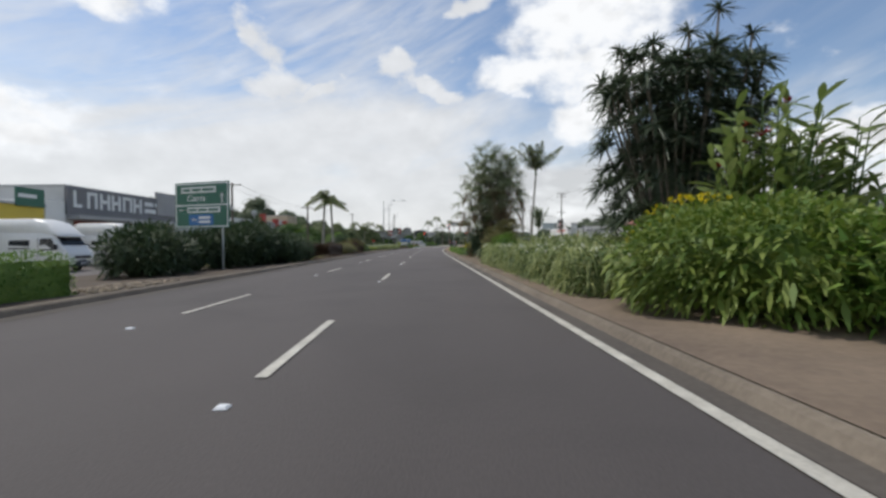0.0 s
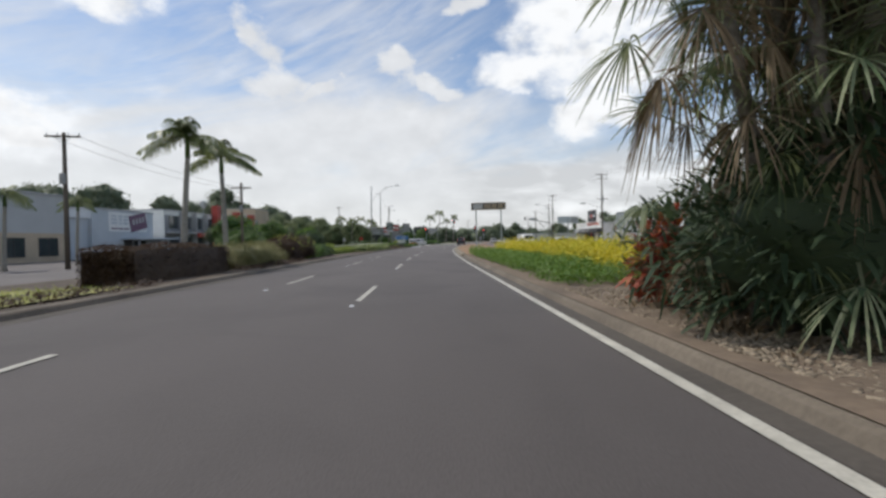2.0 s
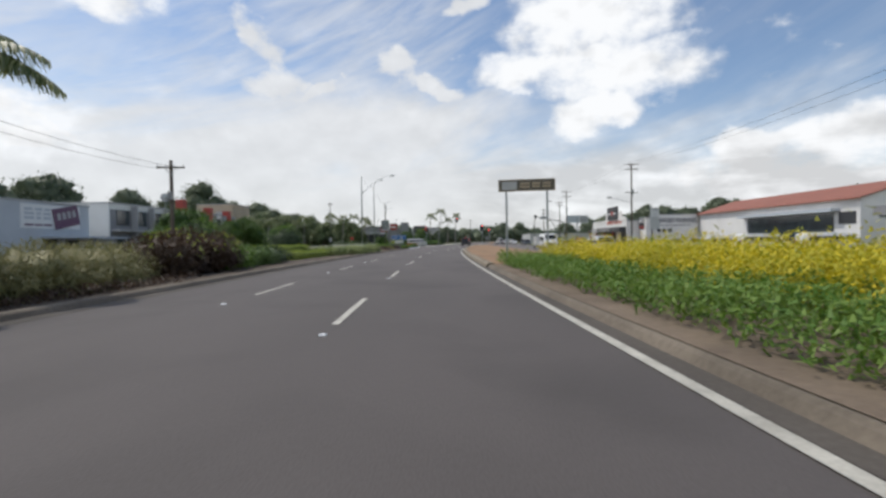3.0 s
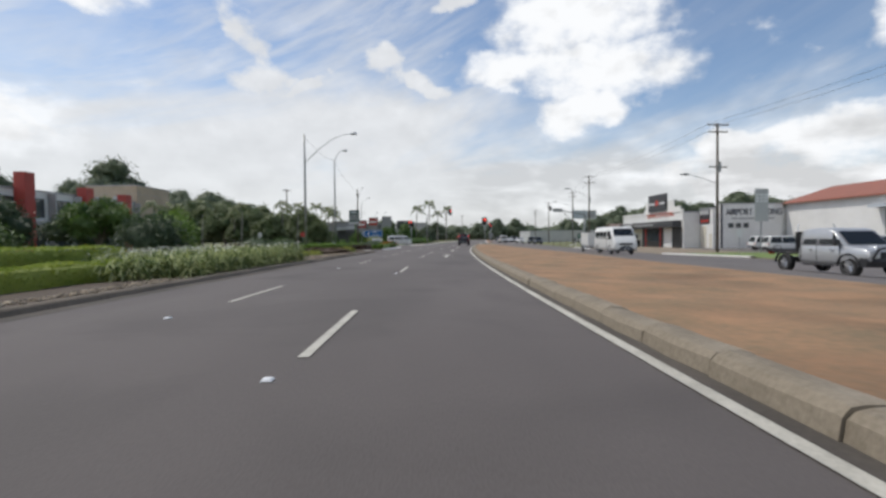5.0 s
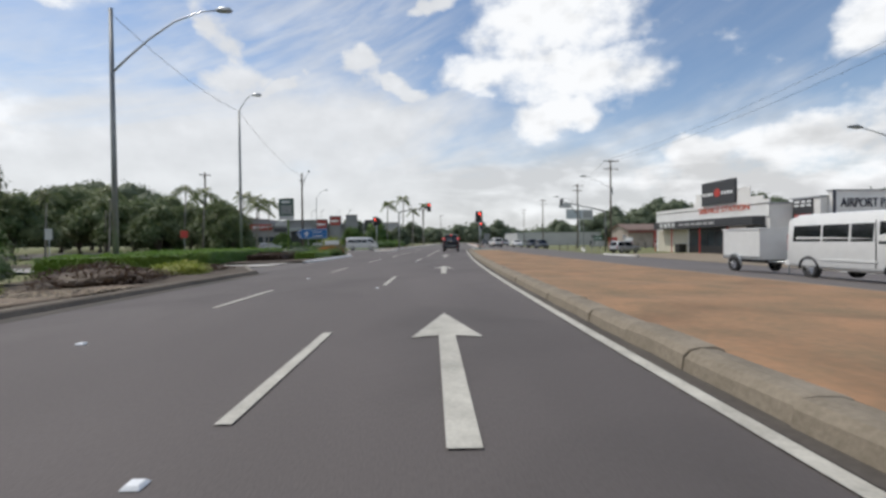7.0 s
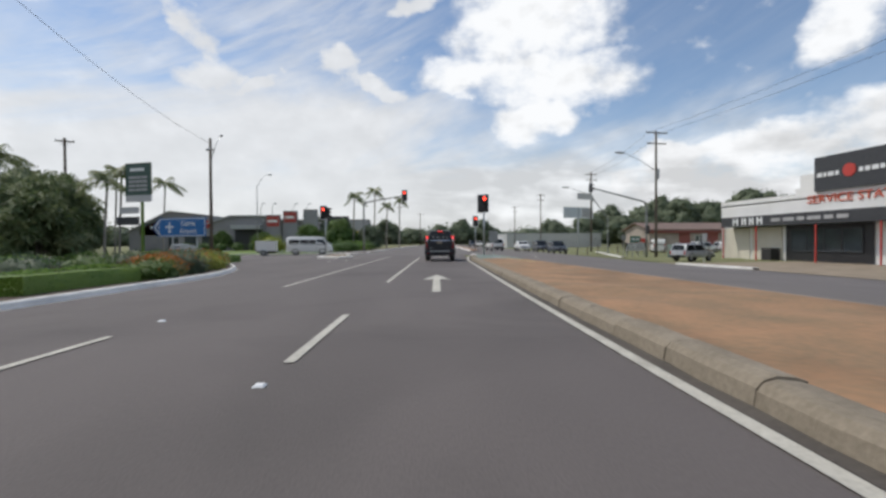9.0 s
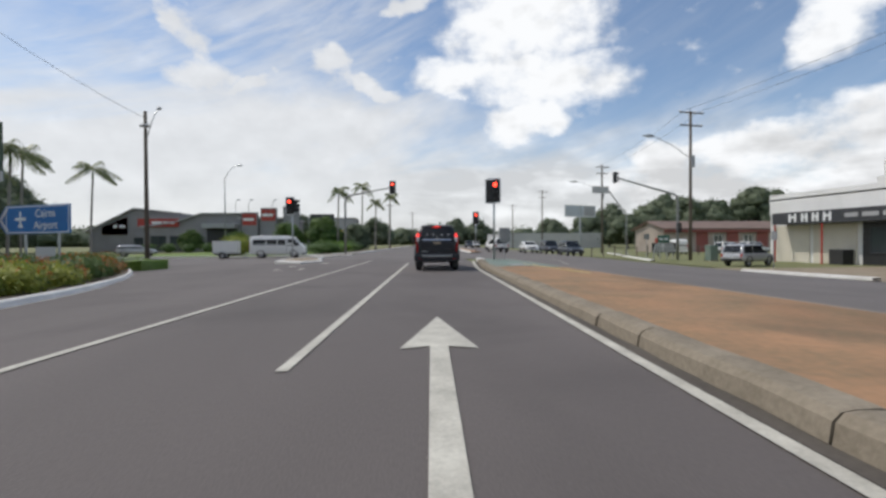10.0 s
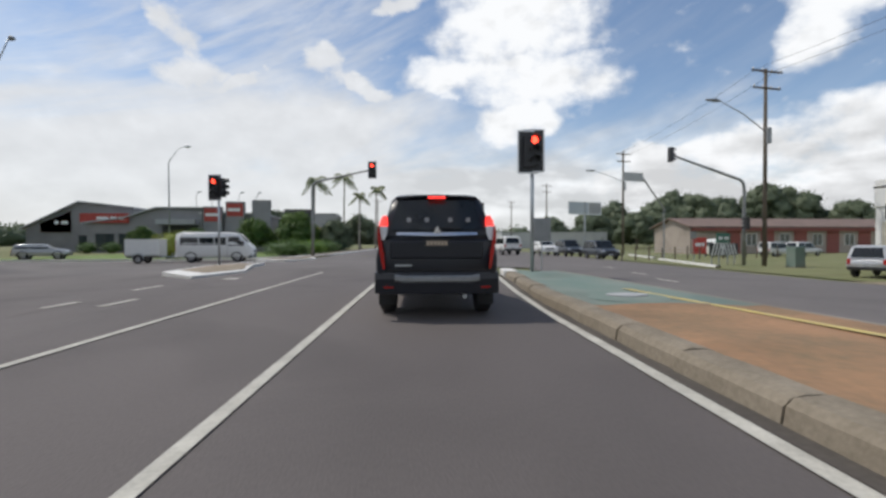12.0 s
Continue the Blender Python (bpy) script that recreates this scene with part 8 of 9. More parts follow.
def wagon(m, label, colour, L=4.5, W=0.89, H=1.72, kind="suv", name="car"):
    """A four-wheel drive, wagon or ute."""
    t = thing(name, label, "car", m, "cars")
    y0 = -L / 2
    hood = y0 + L * 0.70
    tail = y0 + (L * 0.30 if kind == "ute" else 0.02)
    body = [shell(y0, 0.55, 0.92, W * 0.92, 0.94), shell(y0 + 0.08, 0.42, 1.0, W * 0.98, 0.95), shell(y0 + L * 0.3, 0.38, 1.02, W, 0.94), shell(y0 + L * 0.68, 0.38, 1.01, W, 0.94), shell(y0 + L * 0.80, 0.40, 1.0, W, 0.9), shell(y0 + L - 0.25, 0.42, 0.92, W * 0.96, 0.9), shell(y0 + L, 0.5, 0.74, W * 0.86, 0.9)]
    part("body", loft(bmesh.new(), body), M[colour], t, smooth=True)
    if kind == "sedan":
        cab = [(y0 + L * 0.12, 1.0), (y0 + L * 0.26, H - 0.03), (y0 + L * 0.5, H), (y0 + L * 0.58, H - 0.03), (y0 + L * 0.76, 1.0)]
    elif kind == "ute":
        cab = [(tail, 1.0), (tail + 0.06, H - 0.05), (tail + 0.4, H), (y0 + L * 0.61, H - 0.02), (y0 + L * 0.735, 1.04)]
    else:
        cab = [(tail, 1.0), (tail + 0.22, H - 0.06), (tail + 0.6, H), (y0 + L * 0.56, H - 0.02), (y0 + L * 0.74, 1.02)]
    part("cabin", loft(bmesh.new(), [shell(y, 0.95, z, W * (0.94 - 0.08 * (z - 1.0)), 0.86 if z > 1.2 else 0.95) for y, z in cab]), M[colour], t, smooth=True)
    (ya, za), (yb, zb2), (yc, zc), (yd, zd), (ye, ze) = cab
    quad_panel("windscreen", [(-W * 0.80, ye - 0.06, ze + 0.06), (W * 0.80, ye - 0.06, ze + 0.06), (W * 0.68, yd + 0.06, zd - 0.03), (-W * 0.68, yd + 0.06, zd - 0.03)], "glass", t, 0.035)
    quad_panel("rear_window", [(-W * 0.76, ya - 0.015, za + 0.10), (W * 0.76, ya - 0.015, za + 0.10), (W * 0.66, yb - 0.03, zb2 - 0.06), (-W * 0.66, yb - 0.03, zb2 - 0.06)], "glass", t, 0.03)
    for sx in (-1, 1):
        ym = (yb + yd) / 2
        for a, b, c, d in ((yb - 0.02, ym - 0.05, ym - 0.05, yb + 0.08), (ym + 0.05, ye - 0.35, yd - 0.04, ym + 0.05)):
            quad_panel("side_window", [(sx * W * 0.965, a, 1.06), (sx * W * 0.965, b, 1.06), (sx * W * 0.872, c, H - 0.13), (sx * W * 0.872, d, H - 0.13)], "glass", t, 0.025)
        part("mirror", boxbm(sx * W * 1.06 - 0.09, sx * W * 1.06 + 0.09, ye - 0.55, ye - 0.43, 1.05, 1.2, bev=0.03), M["black"], t)
        part("headlight", boxbm(sx * W * 0.68 - 0.16, sx * W * 0.68 + 0.16, y0 + L - 0.16, y0 + L - 0.03, 0.70, 0.84, bev=0.03), M["clear_lamp"], t)
        part("tail_light", boxbm(sx * W * 0.84 - 0.07, sx * W * 0.84 + 0.07, y0 - 0.02, y0 + 0.09, 0.72, 1.0, bev=0.015), M["red_lamp"], t)
        wheel(t, sx * (W - 0.13), y0 + L * 0.19, 0.35), wheel(t, sx * (W - 0.13), y0 + L * 0.80, 0.35)
        arch(t, sx * W * 0.985, y0 + L * 0.19, 0.42), arch(t, sx * W * 0.985, y0 + L * 0.80, 0.42)
    part("grille", boxbm(-0.45, 0.45, y0 + L - 0.06, y0 + L + 0.01, 0.62, 0.78, bev=0.02), M["black"], t)
    part("front_bumper", boxbm(-W * 0.92, W * 0.92, y0 + L - 0.22, y0 + L + 0.05, 0.38, 0.60, bev=0.05), M["black" if kind != "sedan" else colour], t)
    part("rear_bumper", boxbm(-W * 0.92, W * 0.92, y0 - 0.06, y0 + 0.15, 0.42, 0.60, bev=0.04), M["black" if kind != "sedan" else colour], t)
    plate(t, y0 + L + 0.052, 0.48, 1), plate(t, y0 - 0.062, 0.66, -1)
    if kind == "ute":
        part("tray", boxbm(-W * 1.02, W * 1.02, y0 - 0.1, tail - 0.05, 0.82, 0.98, bev=0.02), M["black"], t, "flat black tray")
        part("headboard", boxbm(-W * 0.95, W * 0.95, tail - 0.10, tail - 0.04, 0.98, H - 0.08), M["black"], t)
        part("ladder_rack", tubebm([(-W * 0.9, tail - 0.15, 0.98), (-W * 0.8, tail - 0.1, H + 0.15), (W * 0.8, tail - 0.1, H + 0.15), (W * 0.9, tail - 0.15, 0.98)], 0.025, 6), M["galv"], t)
        part("bull_bar", tubebm([(-W * 0.9, y0 + L + 0.1, 0.5), (-W * 0.6, y0 + L + 0.14, 0.95), (W * 0.6, y0 + L + 0.14, 0.95), (W * 0.9, y0 + L + 0.1, 0.5)], 0.035, 6), M["black"], t)
    return t


def tray_ute(m, label):
    """A dual-cab utility with an upright cab, a flat steel tray and a bull bar."""
    t = thing("ute", label, "car", m, "cars")
    L, W = 5.2, 0.93
    y0 = -L / 2
    body = [shell(y0 + 1.86, 0.46, 1.16, W * 0.97, 0.96), shell(y0 + 2.0, 0.44, 1.18, W, 0.95), shell(y0 + 3.7, 0.44, 1.16, W, 0.95), shell(y0 + 4.05, 0.46, 1.15, W, 0.92), shell(y0 + 4.75, 0.50, 1.08, W * 0.97, 0.9), shell(y0 + 5.0, 0.56, 0.98, W * 0.92, 0.9)]
    part("body", loft(bmesh.new(), body), M["car_silver"], t, smooth=True)
    cab = [shell(y0 + 1.87, 1.05, 1.66, W * 0.93, 0.90, bulge=0), shell(y0 + 1.95, 1.05, 1.80, W * 0.92, 0.88, bulge=0), shell(y0 + 2.5, 1.05, 1.85, W * 0.92, 0.87, bulge=0), shell(y0 + 3.15, 1.05, 1.83, W * 0.92, 0.87, bulge=0), shell(y0 + 3.4, 1.05, 1.74, W * 0.92, 0.88, bulge=0), shell(y0 + 4.05, 1.05, 1.18, W * 0.93, 0.94, bulge=0)]
    part("cabin", loft(bmesh.new(), cab), M["car_silver"], t, smooth=True)
    quad_panel("windscreen", [(-W * 0.80, y0 + 4.05, 1.22), (W * 0.80, y0 + 4.05, 1.22), (W * 0.70, y0 + 3.47, 1.71), (-W * 0.70, y0 + 3.47, 1.71)], "glass", t, 0.04)
    quad_panel("rear_window", [(-W * 0.74, y0 + 1.855, 1.22), (W * 0.74, y0 + 1.855, 1.22), (W * 0.70, y0 + 1.875, 1.66), (-W * 0.70, y0 + 1.875, 1.66)], "glass", t, 0.03)
    part("hood_scoop", boxbm(-0.32, 0.32, y0 + 4.2, y0 + 4.6, 1.08, 1.17, bev=0.03, taper=0.2), M["car_silver"], t)
    for sx in (-1, 1):
        for a, b, c, d in ((2.02, 2.72, 2.70, 2.10), (2.82, 3.82, 3.40, 2.82)):
            quad_panel("side_window", [(sx * W * 0.962, y0 + a, 1.20), (sx * W * 0.962, y0 + b, 1.20), (sx * W * 0.862, y0 + c, 1.70), (sx * W * 0.862, y0 + d, 1.70)], "glass", t, 0.03)
        for a in (1.98, 2.78, 3.86):
            part("door_seam", boxbm(sx * (W + 0.018) - 0.006, sx * (W + 0.018) + 0.006, y0 + a, y0 + a + 0.015, 0.55, 1.17), M["rubber"], t)
        for a in (2.6, 3.6):
            part("door_handle", boxbm(sx * (W + 0.035) - 0.02, sx * (W + 0.035) + 0.02, y0 + a - 0.2, y0 + a, 0.98, 1.02, bev=0.008), M["chrome"], t)
        part("mirror", boxbm(sx * W * 1.08 - 0.10, sx * W * 1.08 + 0.10, y0 + 3.72, y0 + 3.86, 1.16, 1.40, bev=0.03), M["black"], t)
        part("headlight", boxbm(sx * 0.70 - 0.17, sx * 0.70 + 0.17, y0 + 4.84, y0 + 5.0, 0.80, 0.98, bev=0.03), M["clear_lamp"], t)
        part("side_step", tubebm([(sx * (W + 0.02), y0 + 2.1, 0.40), (sx * (W + 0.02), y0 + 3.6, 0.40)], 0.035, 6), M["black"], t)
        part("tray_upright", tubebm([(sx * 0.80, y0 + 1.66, 1.0), (sx * 0.78, y0 + 1.60, 1.95), (sx * 0.70, y0 + 1.58, 2.05)], 0.03, 6), M["sign_white"], t, "white tray headboard post")
        part("mudguard", boxbm(sx * 0.79 - 0.16, sx * 0.79 + 0.16, y0 + 0.45, y0 + 1.55, 0.78, 0.84, bev=0.02), M["black"], t)
        part("tail_light", boxbm(sx * 0.72 - 0.12, sx * 0.72 + 0.12, y0 - 0.03, y0 + 0.02, 0.74, 0.84), M["red_lamp"], t)
        for y in (1.0, 4.2):
            wheel(t, sx * 0.80, y0 + y, 0.385, 0.26), arch(t, sx * W * 0.985, y0 + y, 0.46)
    part("tray", boxbm(-W * 1.02, W * 1.02, y0, y0 + 1.78, 0.88, 1.0, bev=0.02), M["black"], t, "flat black steel tray")
    part("tray_rail", boxbm(-W * 1.02, W * 1.02, y0 + 1.70, y0 + 1.76, 1.0, 1.72), M["black"], t)
    part("chassis", boxbm(-0.45, 0.45, y0 + 0.1, y0 + 4.6, 0.42, 0.62), M["black"], t)
    part("tool_box", boxbm(-0.90, -0.55, y0 + 1.2, y0 + 1.75, 0.55, 0.88, bev=0.02), M["black"], t)
    part("grille", boxbm(-0.50, 0.50, y0 + 4.92, y0 + 5.03, 0.70, 0.96, bev=0.02), M["black"], t)
    part("front_bumper", loft(bmesh.new(), [[(x, y0 + 5.08 + b - 0.22 * (abs(x) / 0.93) ** 3, z) for b, z in ((-0.2, 0.40), (0.06, 0.42), (0.10, 0.62), (0.02, 0.72), (-0.2, 0.74))] for x in (-0.93, -0.6, -0.2, 0.2, 0.6, 0.93)]), M["black"], t)
    part("bull_bar", tubebm([(-0.82, y0 + 5.05, 0.7), (-0.70, y0 + 5.16, 1.05), (-0.35, y0 + 5.22, 1.12), (0.35, y0 + 5.22, 1.12), (0.70, y0 + 5.16, 1.05), (0.82, y0 + 5.05, 0.7)], 0.045, 8), M["black"], t)
    plate(t, y0 + 5.18, 0.55, 1)
    return t


def on_ground(x, y, turn, lift=0.0):
    return Matrix.Translation((x, y, zg(x, y) + lift)) @ pose(0, 0, 0, 0, 0, turn)


c = R(145.5, 0.12)
suv_rear_hero(Matrix.Translation((c.x, c.y, 0.0)) @ pose(0, 0, 0, 0, 0, turn_at(145.5)) @ Matrix.Diagonal((0.965, 1, 1.04, 1)), "black four-wheel drive with lit brake lights waiting at the lights")
van(on_ground(-10.7, 173.9, -86), "white high-roof minibus crossing at the lights")
box_trailer(on_ground(-15.9, 174.2, -86), "white box trailer hitched to the minibus")
wagon(on_ground(-29.5, 184.5, -70), "silver hatchback on the side street", "car_silver", 4.1, 0.86, 1.48)
van(on_ground(12.6, 106.9, 177), "white high-roof minibus on the oncoming road")
box_trailer(on_ground(12.4, 111.7, 177), "white box trailer behind the minibus")
tray_ute(on_ground(13.6, 86.6, 179), "silver dual-cab ute with a black steel tray on the oncoming road")
wagon(on_ground(28.4, 157.6, -70), "silver four-wheel drive parked by the service station", "car_silver", 4.4, 0.88, 1.72)
wagon(on_ground(13.9, 180.3, 0), "white four-wheel drive driving away beyond the lights", "car_white", 4.6, 0.89, 1.75)
wagon(on_ground(18.3, 181.5, 174), "white hatchback waiting at the far lights", "car_white", 4.3, 0.87, 1.46, "sedan")
wagon(on_ground(21.6, 183.0, 174), "dark four-wheel drive waiting at the far lights", "car_dark", 4.6, 0.9, 1.8)
wagon(on_ground(21.4, 175.6, 174), "dark green four-wheel drive at the far lights", "car_dark", 4.5, 0.9, 1.75)
for x, y, turn, col, kd, lab in ((19.0, 205, 174, "car_white", "sedan", "white car in the far queue"), (22.5, 214, 174, "car_silver", "suv", "silver car in the far queue"), (20.0, 232, 174, "car_dark", "suv", "dark car in the far queue"), (24.5, 246, 174, "car_white", "suv", "white car in the far queue")):
    wagon(on_ground(x, y, turn), lab + " on the oncoming road", col, 4.4, 0.88, 1.5 if kd == "sedan" else 1.75, kd)
# parked in the lot before the white shed
for x, y, turn, col, kd, lab in ((41.0, 127.5, -95, "car_white", "suv", "white four-wheel drive parked before the office"), (45.5, 128.0, -90, "car_white", "ute", "white ute parked before the office"), (37.8, 120.5, -100, "car_white", "suv", "white four-wheel drive parked on the lot"),
                                 (43.5, 116.0, -95, "car_silver", "suv", "silver wagon parked on the lot"), (39.5, 110.0, -100, "car_white", "suv", "white wagon parked on the lot"), (46.0, 108.0, 85, "car_white", "ute", "white ute parked on the lot"),
                                 (41.0, 102.5, -95, "car_white", "sedan", "white car parked on the lot")):
    wagon(on_ground(x, y, turn), lab, col, 4.7, 0.9, 1.5 if kd == "sedan" else 1.85, kd)
for x, y, turn in ((36.8, 98.0, -95), (44.0, 96.5, -95), (37.0, 88.0, -98)):
    van(on_ground(x, y, turn), "white high-roof van parked on the lot")
for x, y in ((52.5, 189.0), (57.5, 190.0)):
    wagon(on_ground(x, y, -80), "white four-wheel drive parked before the low shops", "car_white", 4.8, 0.9, 1.85)
van(on_ground(44.6, 190.0, -25), "white high-roof van parked before the low shops")
van(on_ground(-23.6, 26.6, -95), "white high-top camper van parked in the rental yard", hightop=0.78)
van(on_ground(-23.4, 32.4, -95), "white high-top camper van parked beside another", hightop=0.78)
bed("yard", 20, 105, -45, -16, "asphalt_old", "grey asphalt yard before the buildings", z=0.0, category="pavement")
bed("lot", 70, 165, 34, 52, "asphalt_old", "grey asphalt car park", z=0.01, category="pavement")
bed("forecourt", 157, 205, 21, 60, "ground", "rough grass before the low shops", z=0.0, category="pavement")

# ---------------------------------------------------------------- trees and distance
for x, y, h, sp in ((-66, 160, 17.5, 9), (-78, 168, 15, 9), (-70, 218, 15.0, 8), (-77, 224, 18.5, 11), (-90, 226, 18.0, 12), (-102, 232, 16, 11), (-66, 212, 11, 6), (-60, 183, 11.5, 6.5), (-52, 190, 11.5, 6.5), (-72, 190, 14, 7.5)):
    tree(x, y, h, sp, 24, 6500, 0.6, "leaf_far_hazed", "broad dark green tree behind the buildings", trunk_h=0.08)
for x, y, h, sp in ((-25, 152, 6.4, 3.0), (-28, 157, 7.4, 3.5), (-36, 152, 7.4, 4.0), (-43, 158, 9.0, 5.0), (-52, 166, 10.0, 5.6), (-31, 148, 5.8, 3.2), (-33, 160, 8.0, 4.0), (-22.5, 147, 4.6, 2.3), (-40, 168, 9.0, 4.8), (-46, 147, 7.2, 4.0)):
    tree(x, y, h, sp, 18, 5600, 0.36, "leaf_garden", "leafy green tree in the roadside garden", trunk_h=0.06, group="garden trees")
for i, (x, y, h) in enumerate(((-29.5, 160, 6.3), (-33.5, 163, 7.0), (-37.5, 149, 5.5), (-24.0, 152.5, 4.3), (-41, 145, 6.0), (-36.0, 128, 5.0), (-40.5, 131, 5.6), (-26.5, 149, 6.6), (-30.5, 153, 7.4), (-22.8, 156, 6.4), (-20.8, 150.5, 5.2), (-34.5, 145, 6.4), (-27.0, 163, 7.6), (-24.5, 167, 7.0))):
    palm(x, y, h, (0.2, 0.1), None, "slender garden palm among the trees", n=12, length=1.9, seed=30 + i, leaf=0.55, r0=0.10, r1=0.07, hang=0.8)
for i, (x, y, h, L) in enumerate(((-4.6, 224.7, 12.9, 2.6), (-8.3, 210.7, 10.4, 2.6), (1.3, 230.4, 11.3, 2.3), (-1.8, 226.0, 9.6, 2.2))):
    palm(x, y, h, (0.2, 0.1), None, "tall royal palm beyond the crossing", n=12, length=L, seed=50 + i, leaf=0.7, r0=0.2, r1=0.12, hang=0.8, up=(-0.5, 0.9), width=0.09)
for x, y, h, sp, k in ((-11, 213, 6.5, 4.0, "leaf"), (-17, 211, 5.5, 3.2, "leaf"), (-5.5, 214, 5.0, 3.4, "leaf_far_hazed"), (-2.0, 238, 7.5, 4.5, "leaf_far_hazed"), (-27, 215, 4.0, 2.6, "leaf"), (-36, 217, 4.2, 2.4, "leaf"), (-22, 250, 10, 5, "leaf_far_hazed"), (-46, 252, 9.0, 5, "leaf_far_hazed"),
                       (32, 330, 12, 8, "leaf_far_hazed"), (45, 345, 13, 9, "leaf_far_hazed"), (24, 350, 10, 7, "leaf_far_hazed"), (62, 290, 11, 7, "leaf_far_hazed"), (74, 284, 13, 8, "leaf_far_hazed"), (84, 262, 14, 8, "leaf_far_hazed"), (92, 256, 16, 7, "leaf_far_hazed"), (70, 250, 10, 6, "leaf_far_hazed"), (100, 270, 13, 8, "leaf_far_hazed"),
                       (62, 152, 9, 4, "leaf_far_hazed"), (70, 158, 9.5, 5, "leaf_far_hazed"), (84, 140, 12, 7, "leaf_far_hazed"), (95, 130, 12, 8, "leaf_far_hazed"), (100, 280, 19, 11, "leaf_far_hazed"), (112, 290, 20, 12, "leaf_far_hazed"), (124, 288, 19, 12, "leaf_far_hazed"), (160, 270, 16, 10, "leaf_far_hazed"), (150, 282, 21, 12, "leaf_far_hazed"), (139, 283, 24, 10, "leaf_far_hazed"), (90, 300, 17, 11, "leaf_far_hazed"),
                       (12, 380, 9, 7, "leaf_far_hazed"), (-20, 340, 10, 7, "leaf_far_hazed"), (70, 70, 9, 6, "leaf_far_hazed"), (80, 90, 10, 7, "leaf_far_hazed"), (-72, 120, 14, 8, "leaf_far_hazed"), (-70, 106, 13, 7, "leaf_far_hazed"), (-66, 134, 13, 7, "leaf_far_hazed")):
    tree(x, y, h, sp, 24, 3600, max(0.42, 0.07 * sp), k, "green roadside tree in the distance" if k == "leaf_far_hazed" else "bushy green tree beyond the crossing", trunk_h=0.08, group="distant trees")
for s, d, r, h, k in ((183, -13.5, 2.2, 1.4, "leaf"), (187, -15, 2.4, 1.5, "leaf"), (191, -13.8, 2.4, 1.4, "leaf_bright"), (196, -14, 2.6, 1.5, "leaf"), (202, -14.5, 2.6, 1.5, "leaf"), (208, -14.0, 2.6, 1.6, "leaf_dark")):
    shrub(s, d, (r, r * 0.8, h), 1500, 0.2, k, "rounded garden shrub beyond the crossing", group="far shrubs")
shrub(0, 0, (2.2, 1.5, 2.2), 1700, 0.2, "leaf_lime", "yellow-green bush behind the minibus", base=(-17.5, 183.0, -0.4))
for i in range(7):
    shrub(0, 0, (1.3, 1.3, 1.5), 900, 0.2, "leaf", "rounded bush before the grey shops", base=(-22.0 - i * 3.2, 214.0 - 0.3 * i, -0.4), group="shop bushes")
# garden shrubs along the motel
for i in range(6):
    y = 78 + i * 6.5
    shrub(0, 0, (2.4, 2.2, 2.6 + (i % 3) * 0.5), 2400, 0.3, ("leaf", "leaf_dark", "leaf_bright")[i % 3], "tall leafy shrub in the motel garden", base=(-24 - (i % 4) * 2.5, y, -0.4), group="garden shrubs")
for i, (x, y, h, sp) in enumerate(((-31, 92, 5.5, 3.6), (-38, 104, 5.6, 4.0), (-34, 112, 5.6, 3.8), (-41, 119, 5.2, 3.4), (-41, 136, 4.2, 2.6))):
    tree(x, y, h, sp, 12, 4200, 0.36, ("leaf", "leaf_dark")[i % 2], "leafy green tree before the motel", trunk_h=0.22, group="garden trees")


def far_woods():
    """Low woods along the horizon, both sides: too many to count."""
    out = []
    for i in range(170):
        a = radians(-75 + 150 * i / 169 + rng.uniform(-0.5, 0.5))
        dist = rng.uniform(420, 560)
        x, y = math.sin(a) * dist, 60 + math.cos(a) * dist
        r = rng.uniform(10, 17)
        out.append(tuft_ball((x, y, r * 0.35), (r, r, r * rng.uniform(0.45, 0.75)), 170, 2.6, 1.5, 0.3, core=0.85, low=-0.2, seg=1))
    ob = mesh_np("far_woods", *join(out), M["leaf_far_hazed"])
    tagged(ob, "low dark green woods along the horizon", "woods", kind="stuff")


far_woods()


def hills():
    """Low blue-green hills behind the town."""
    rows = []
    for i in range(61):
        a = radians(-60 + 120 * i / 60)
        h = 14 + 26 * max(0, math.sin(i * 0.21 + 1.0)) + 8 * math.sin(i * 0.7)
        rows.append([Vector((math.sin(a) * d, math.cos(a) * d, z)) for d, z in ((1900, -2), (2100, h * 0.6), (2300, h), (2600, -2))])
    ribbon("backdrop_hills", rows, M["leaf_far_hazed"], label="low wooded hills on the horizon", category="hills")


hills()


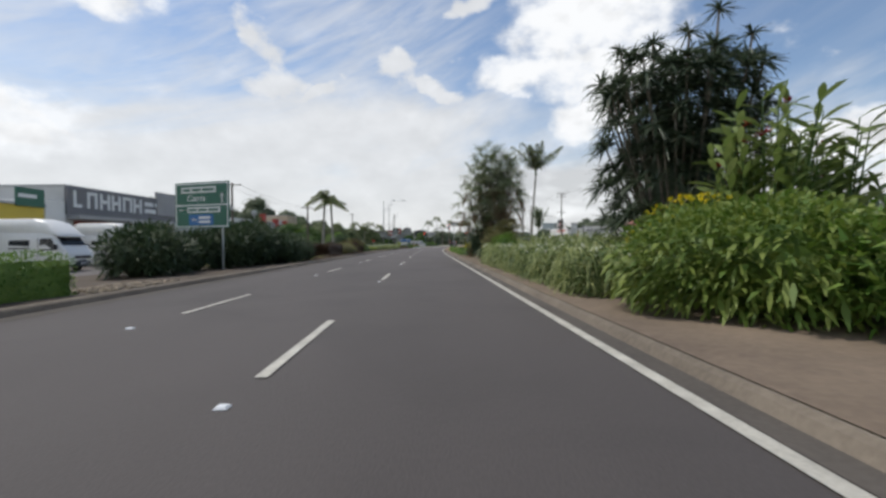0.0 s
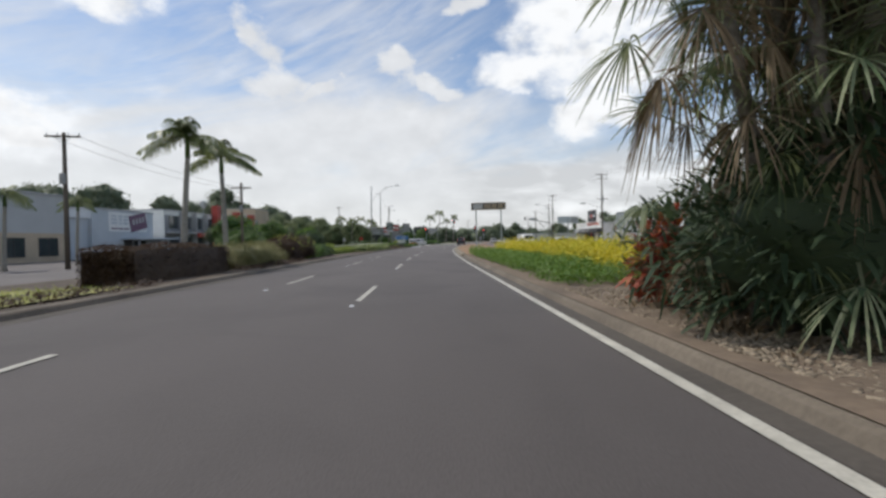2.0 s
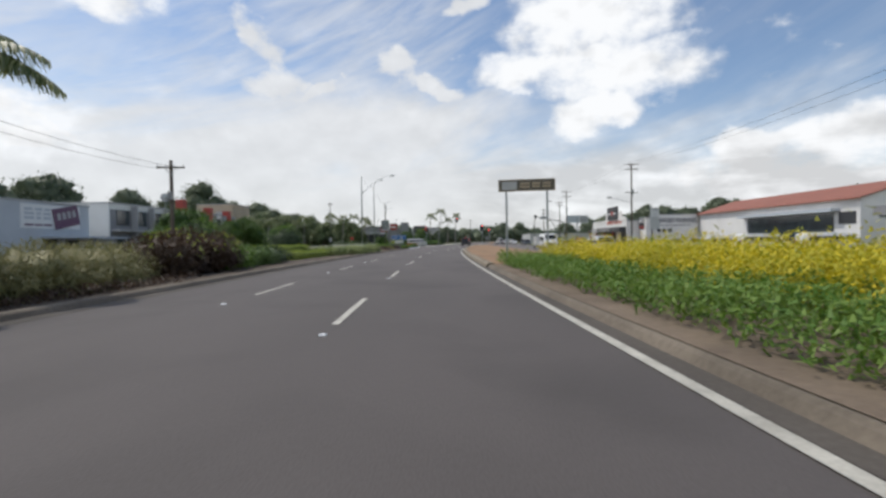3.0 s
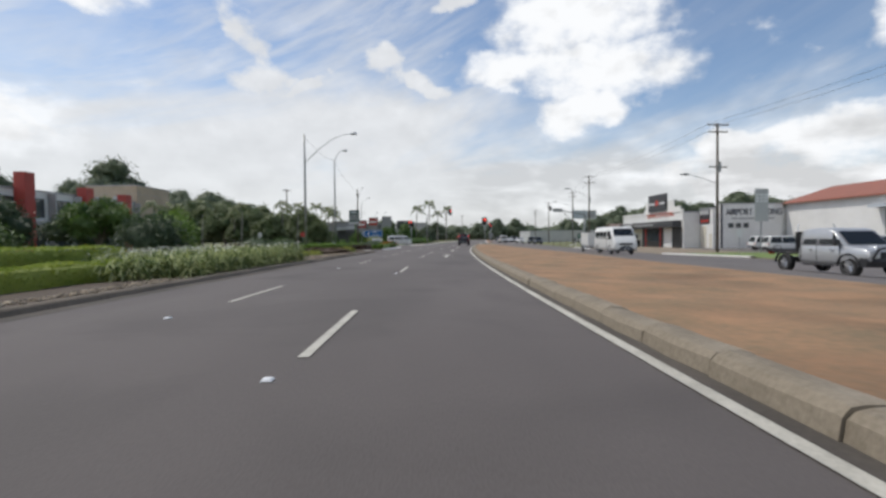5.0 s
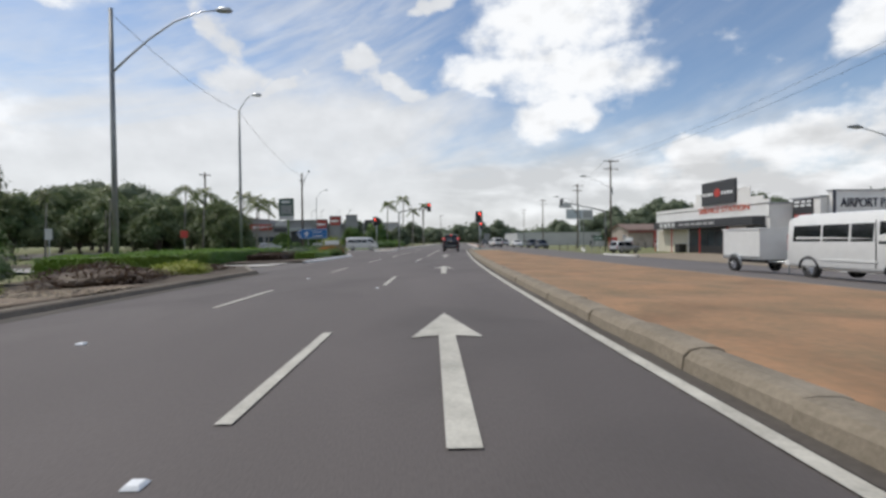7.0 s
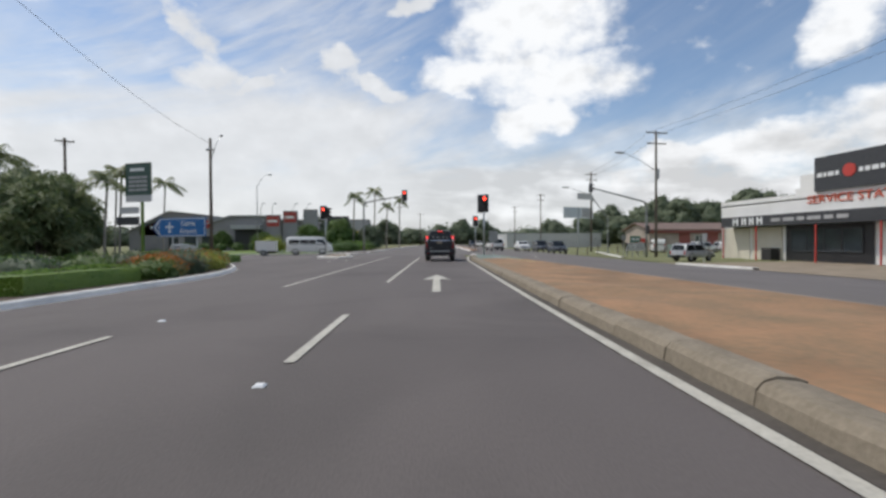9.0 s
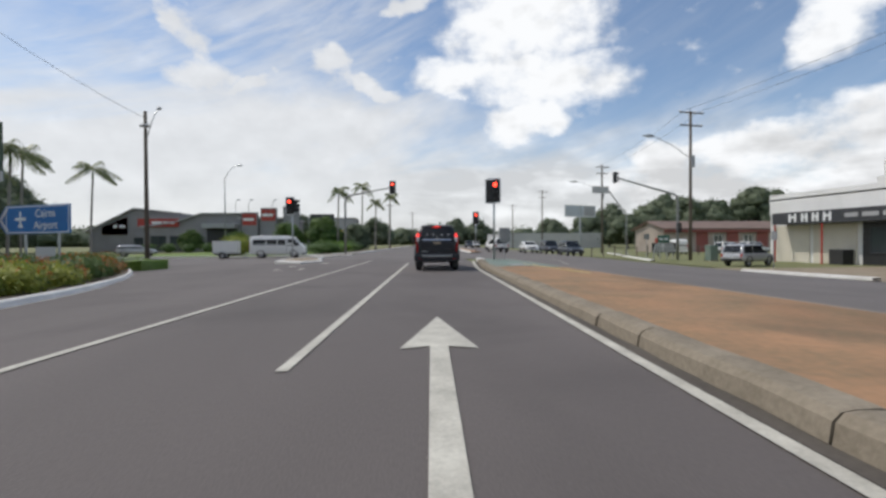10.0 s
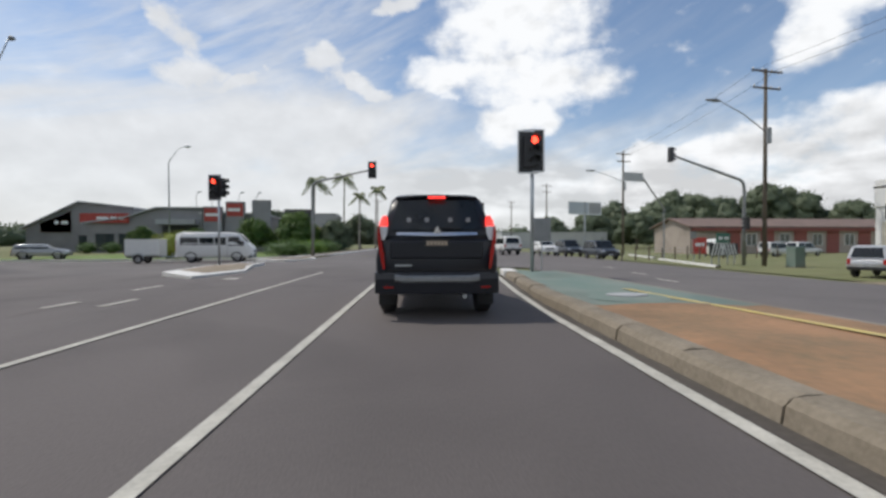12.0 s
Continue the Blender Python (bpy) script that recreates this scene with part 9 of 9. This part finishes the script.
# ---------------------------------------------------------------- kerb stones and patches of the paved median
def kerb_stones():
    """Rounded concrete kerb stones with open joints, one by one."""
    prof = [(0.0, 0.0), (0.02, 0.13), (0.07, 0.185), (0.16, 0.205), (0.30, 0.20), (0.38, 0.17), (0.40, 0.0)]
    kinds = []
    for k in range(5):
        bm = bmesh.new()
        L = 1.19
        rings = []
        for y, sh in ((0, 0.965), (0.025, 1.0), (L / 2, 1.0 + 0.02 * (k - 2)), (L - 0.025, 1.0), (L - 0.002, 0.965)):
            rings.append([(u + 0.012 * math.sin(k * 2.1 + y * 5), y, v * sh + 0.006 * math.sin(k + y * 9 + u * 20)) for u, v in prof])
        loft(bm, rings)
        me = bpy.data.meshes.new("kerb_stone")
        bm.to_mesh(me)
        bm.free()
        me.materials.append(M["kerb_stone"])
        kinds.append(me)
    g = random.Random(5)
    base = ribbon("kerb_base", [[R(s, edge_line(s) + u, v) for u, v in ((0.06, 0.0), (0.07, 0.12), (0.36, 0.12), (0.4, 0.0))] for s in span(60, 152.4, 2.0)], M["kerb_old"], label="dark bedding under the median's kerb stones", category="kerb")
    s, i = 60.0, 0
    while s < 151.4:
        ob = new("kerb_stone", kinds[g.randrange(5)])
        ob.parent = base
        a, b = R(s, edge_line(s)), R(s + 1.2, edge_line(s + 1.2))
        ob.matrix_local = Matrix.Translation(a + Vector((0, 0, g.uniform(-0.012, 0.012)))) @ pose(0, 0, 0, 0, 0, math.degrees(math.atan2(a.x - b.x, b.y - a.y)) + g.uniform(-0.5, 0.5))
        s, i = s + 1.2, i + 1


kerb_stones()
c = R(144.6, 3.5, 0.15)
disc = prism(bmesh.new(), [(math.cos(k * math.pi / 10) * 0.75, math.sin(k * math.pi / 10) * 0.9) for k in range(20)], 0.0, 0.012)
tagged(bm_obj("painted_patch", disc, M["green_paint"]), "round green painted patch on the paving", "painted mark").matrix_world = Matrix.Translation(c)
lid = prism(bmesh.new(), [(math.cos(k * math.pi / 8 + 0.3) * 0.28 * (1.4 if k % 4 else 1.2), math.sin(k * math.pi / 8 + 0.3) * 0.26) for k in range(16)], 0.012, 0.03)
tagged(bm_obj("manhole_cover", lid, M["grey_wall"]), "pale concrete cover set in the paving", "manhole cover").matrix_world = Matrix.Translation(c + Vector((0.15, 0.1, 0)))
cap = boxbm(-0.02, 0.42, -0.02, 1.3, 0.0, 0.215, bev=0.05)
tagged(bm_obj("kerb_nose", cap, M["white_kerb"]), "white-painted end stone of the median kerb", "kerb").matrix_world = Matrix.Translation(R(151.2, edge_line(151.2))) @ pose(0, 0, 0, 0, 0, turn_at(151.2) - 3.4)
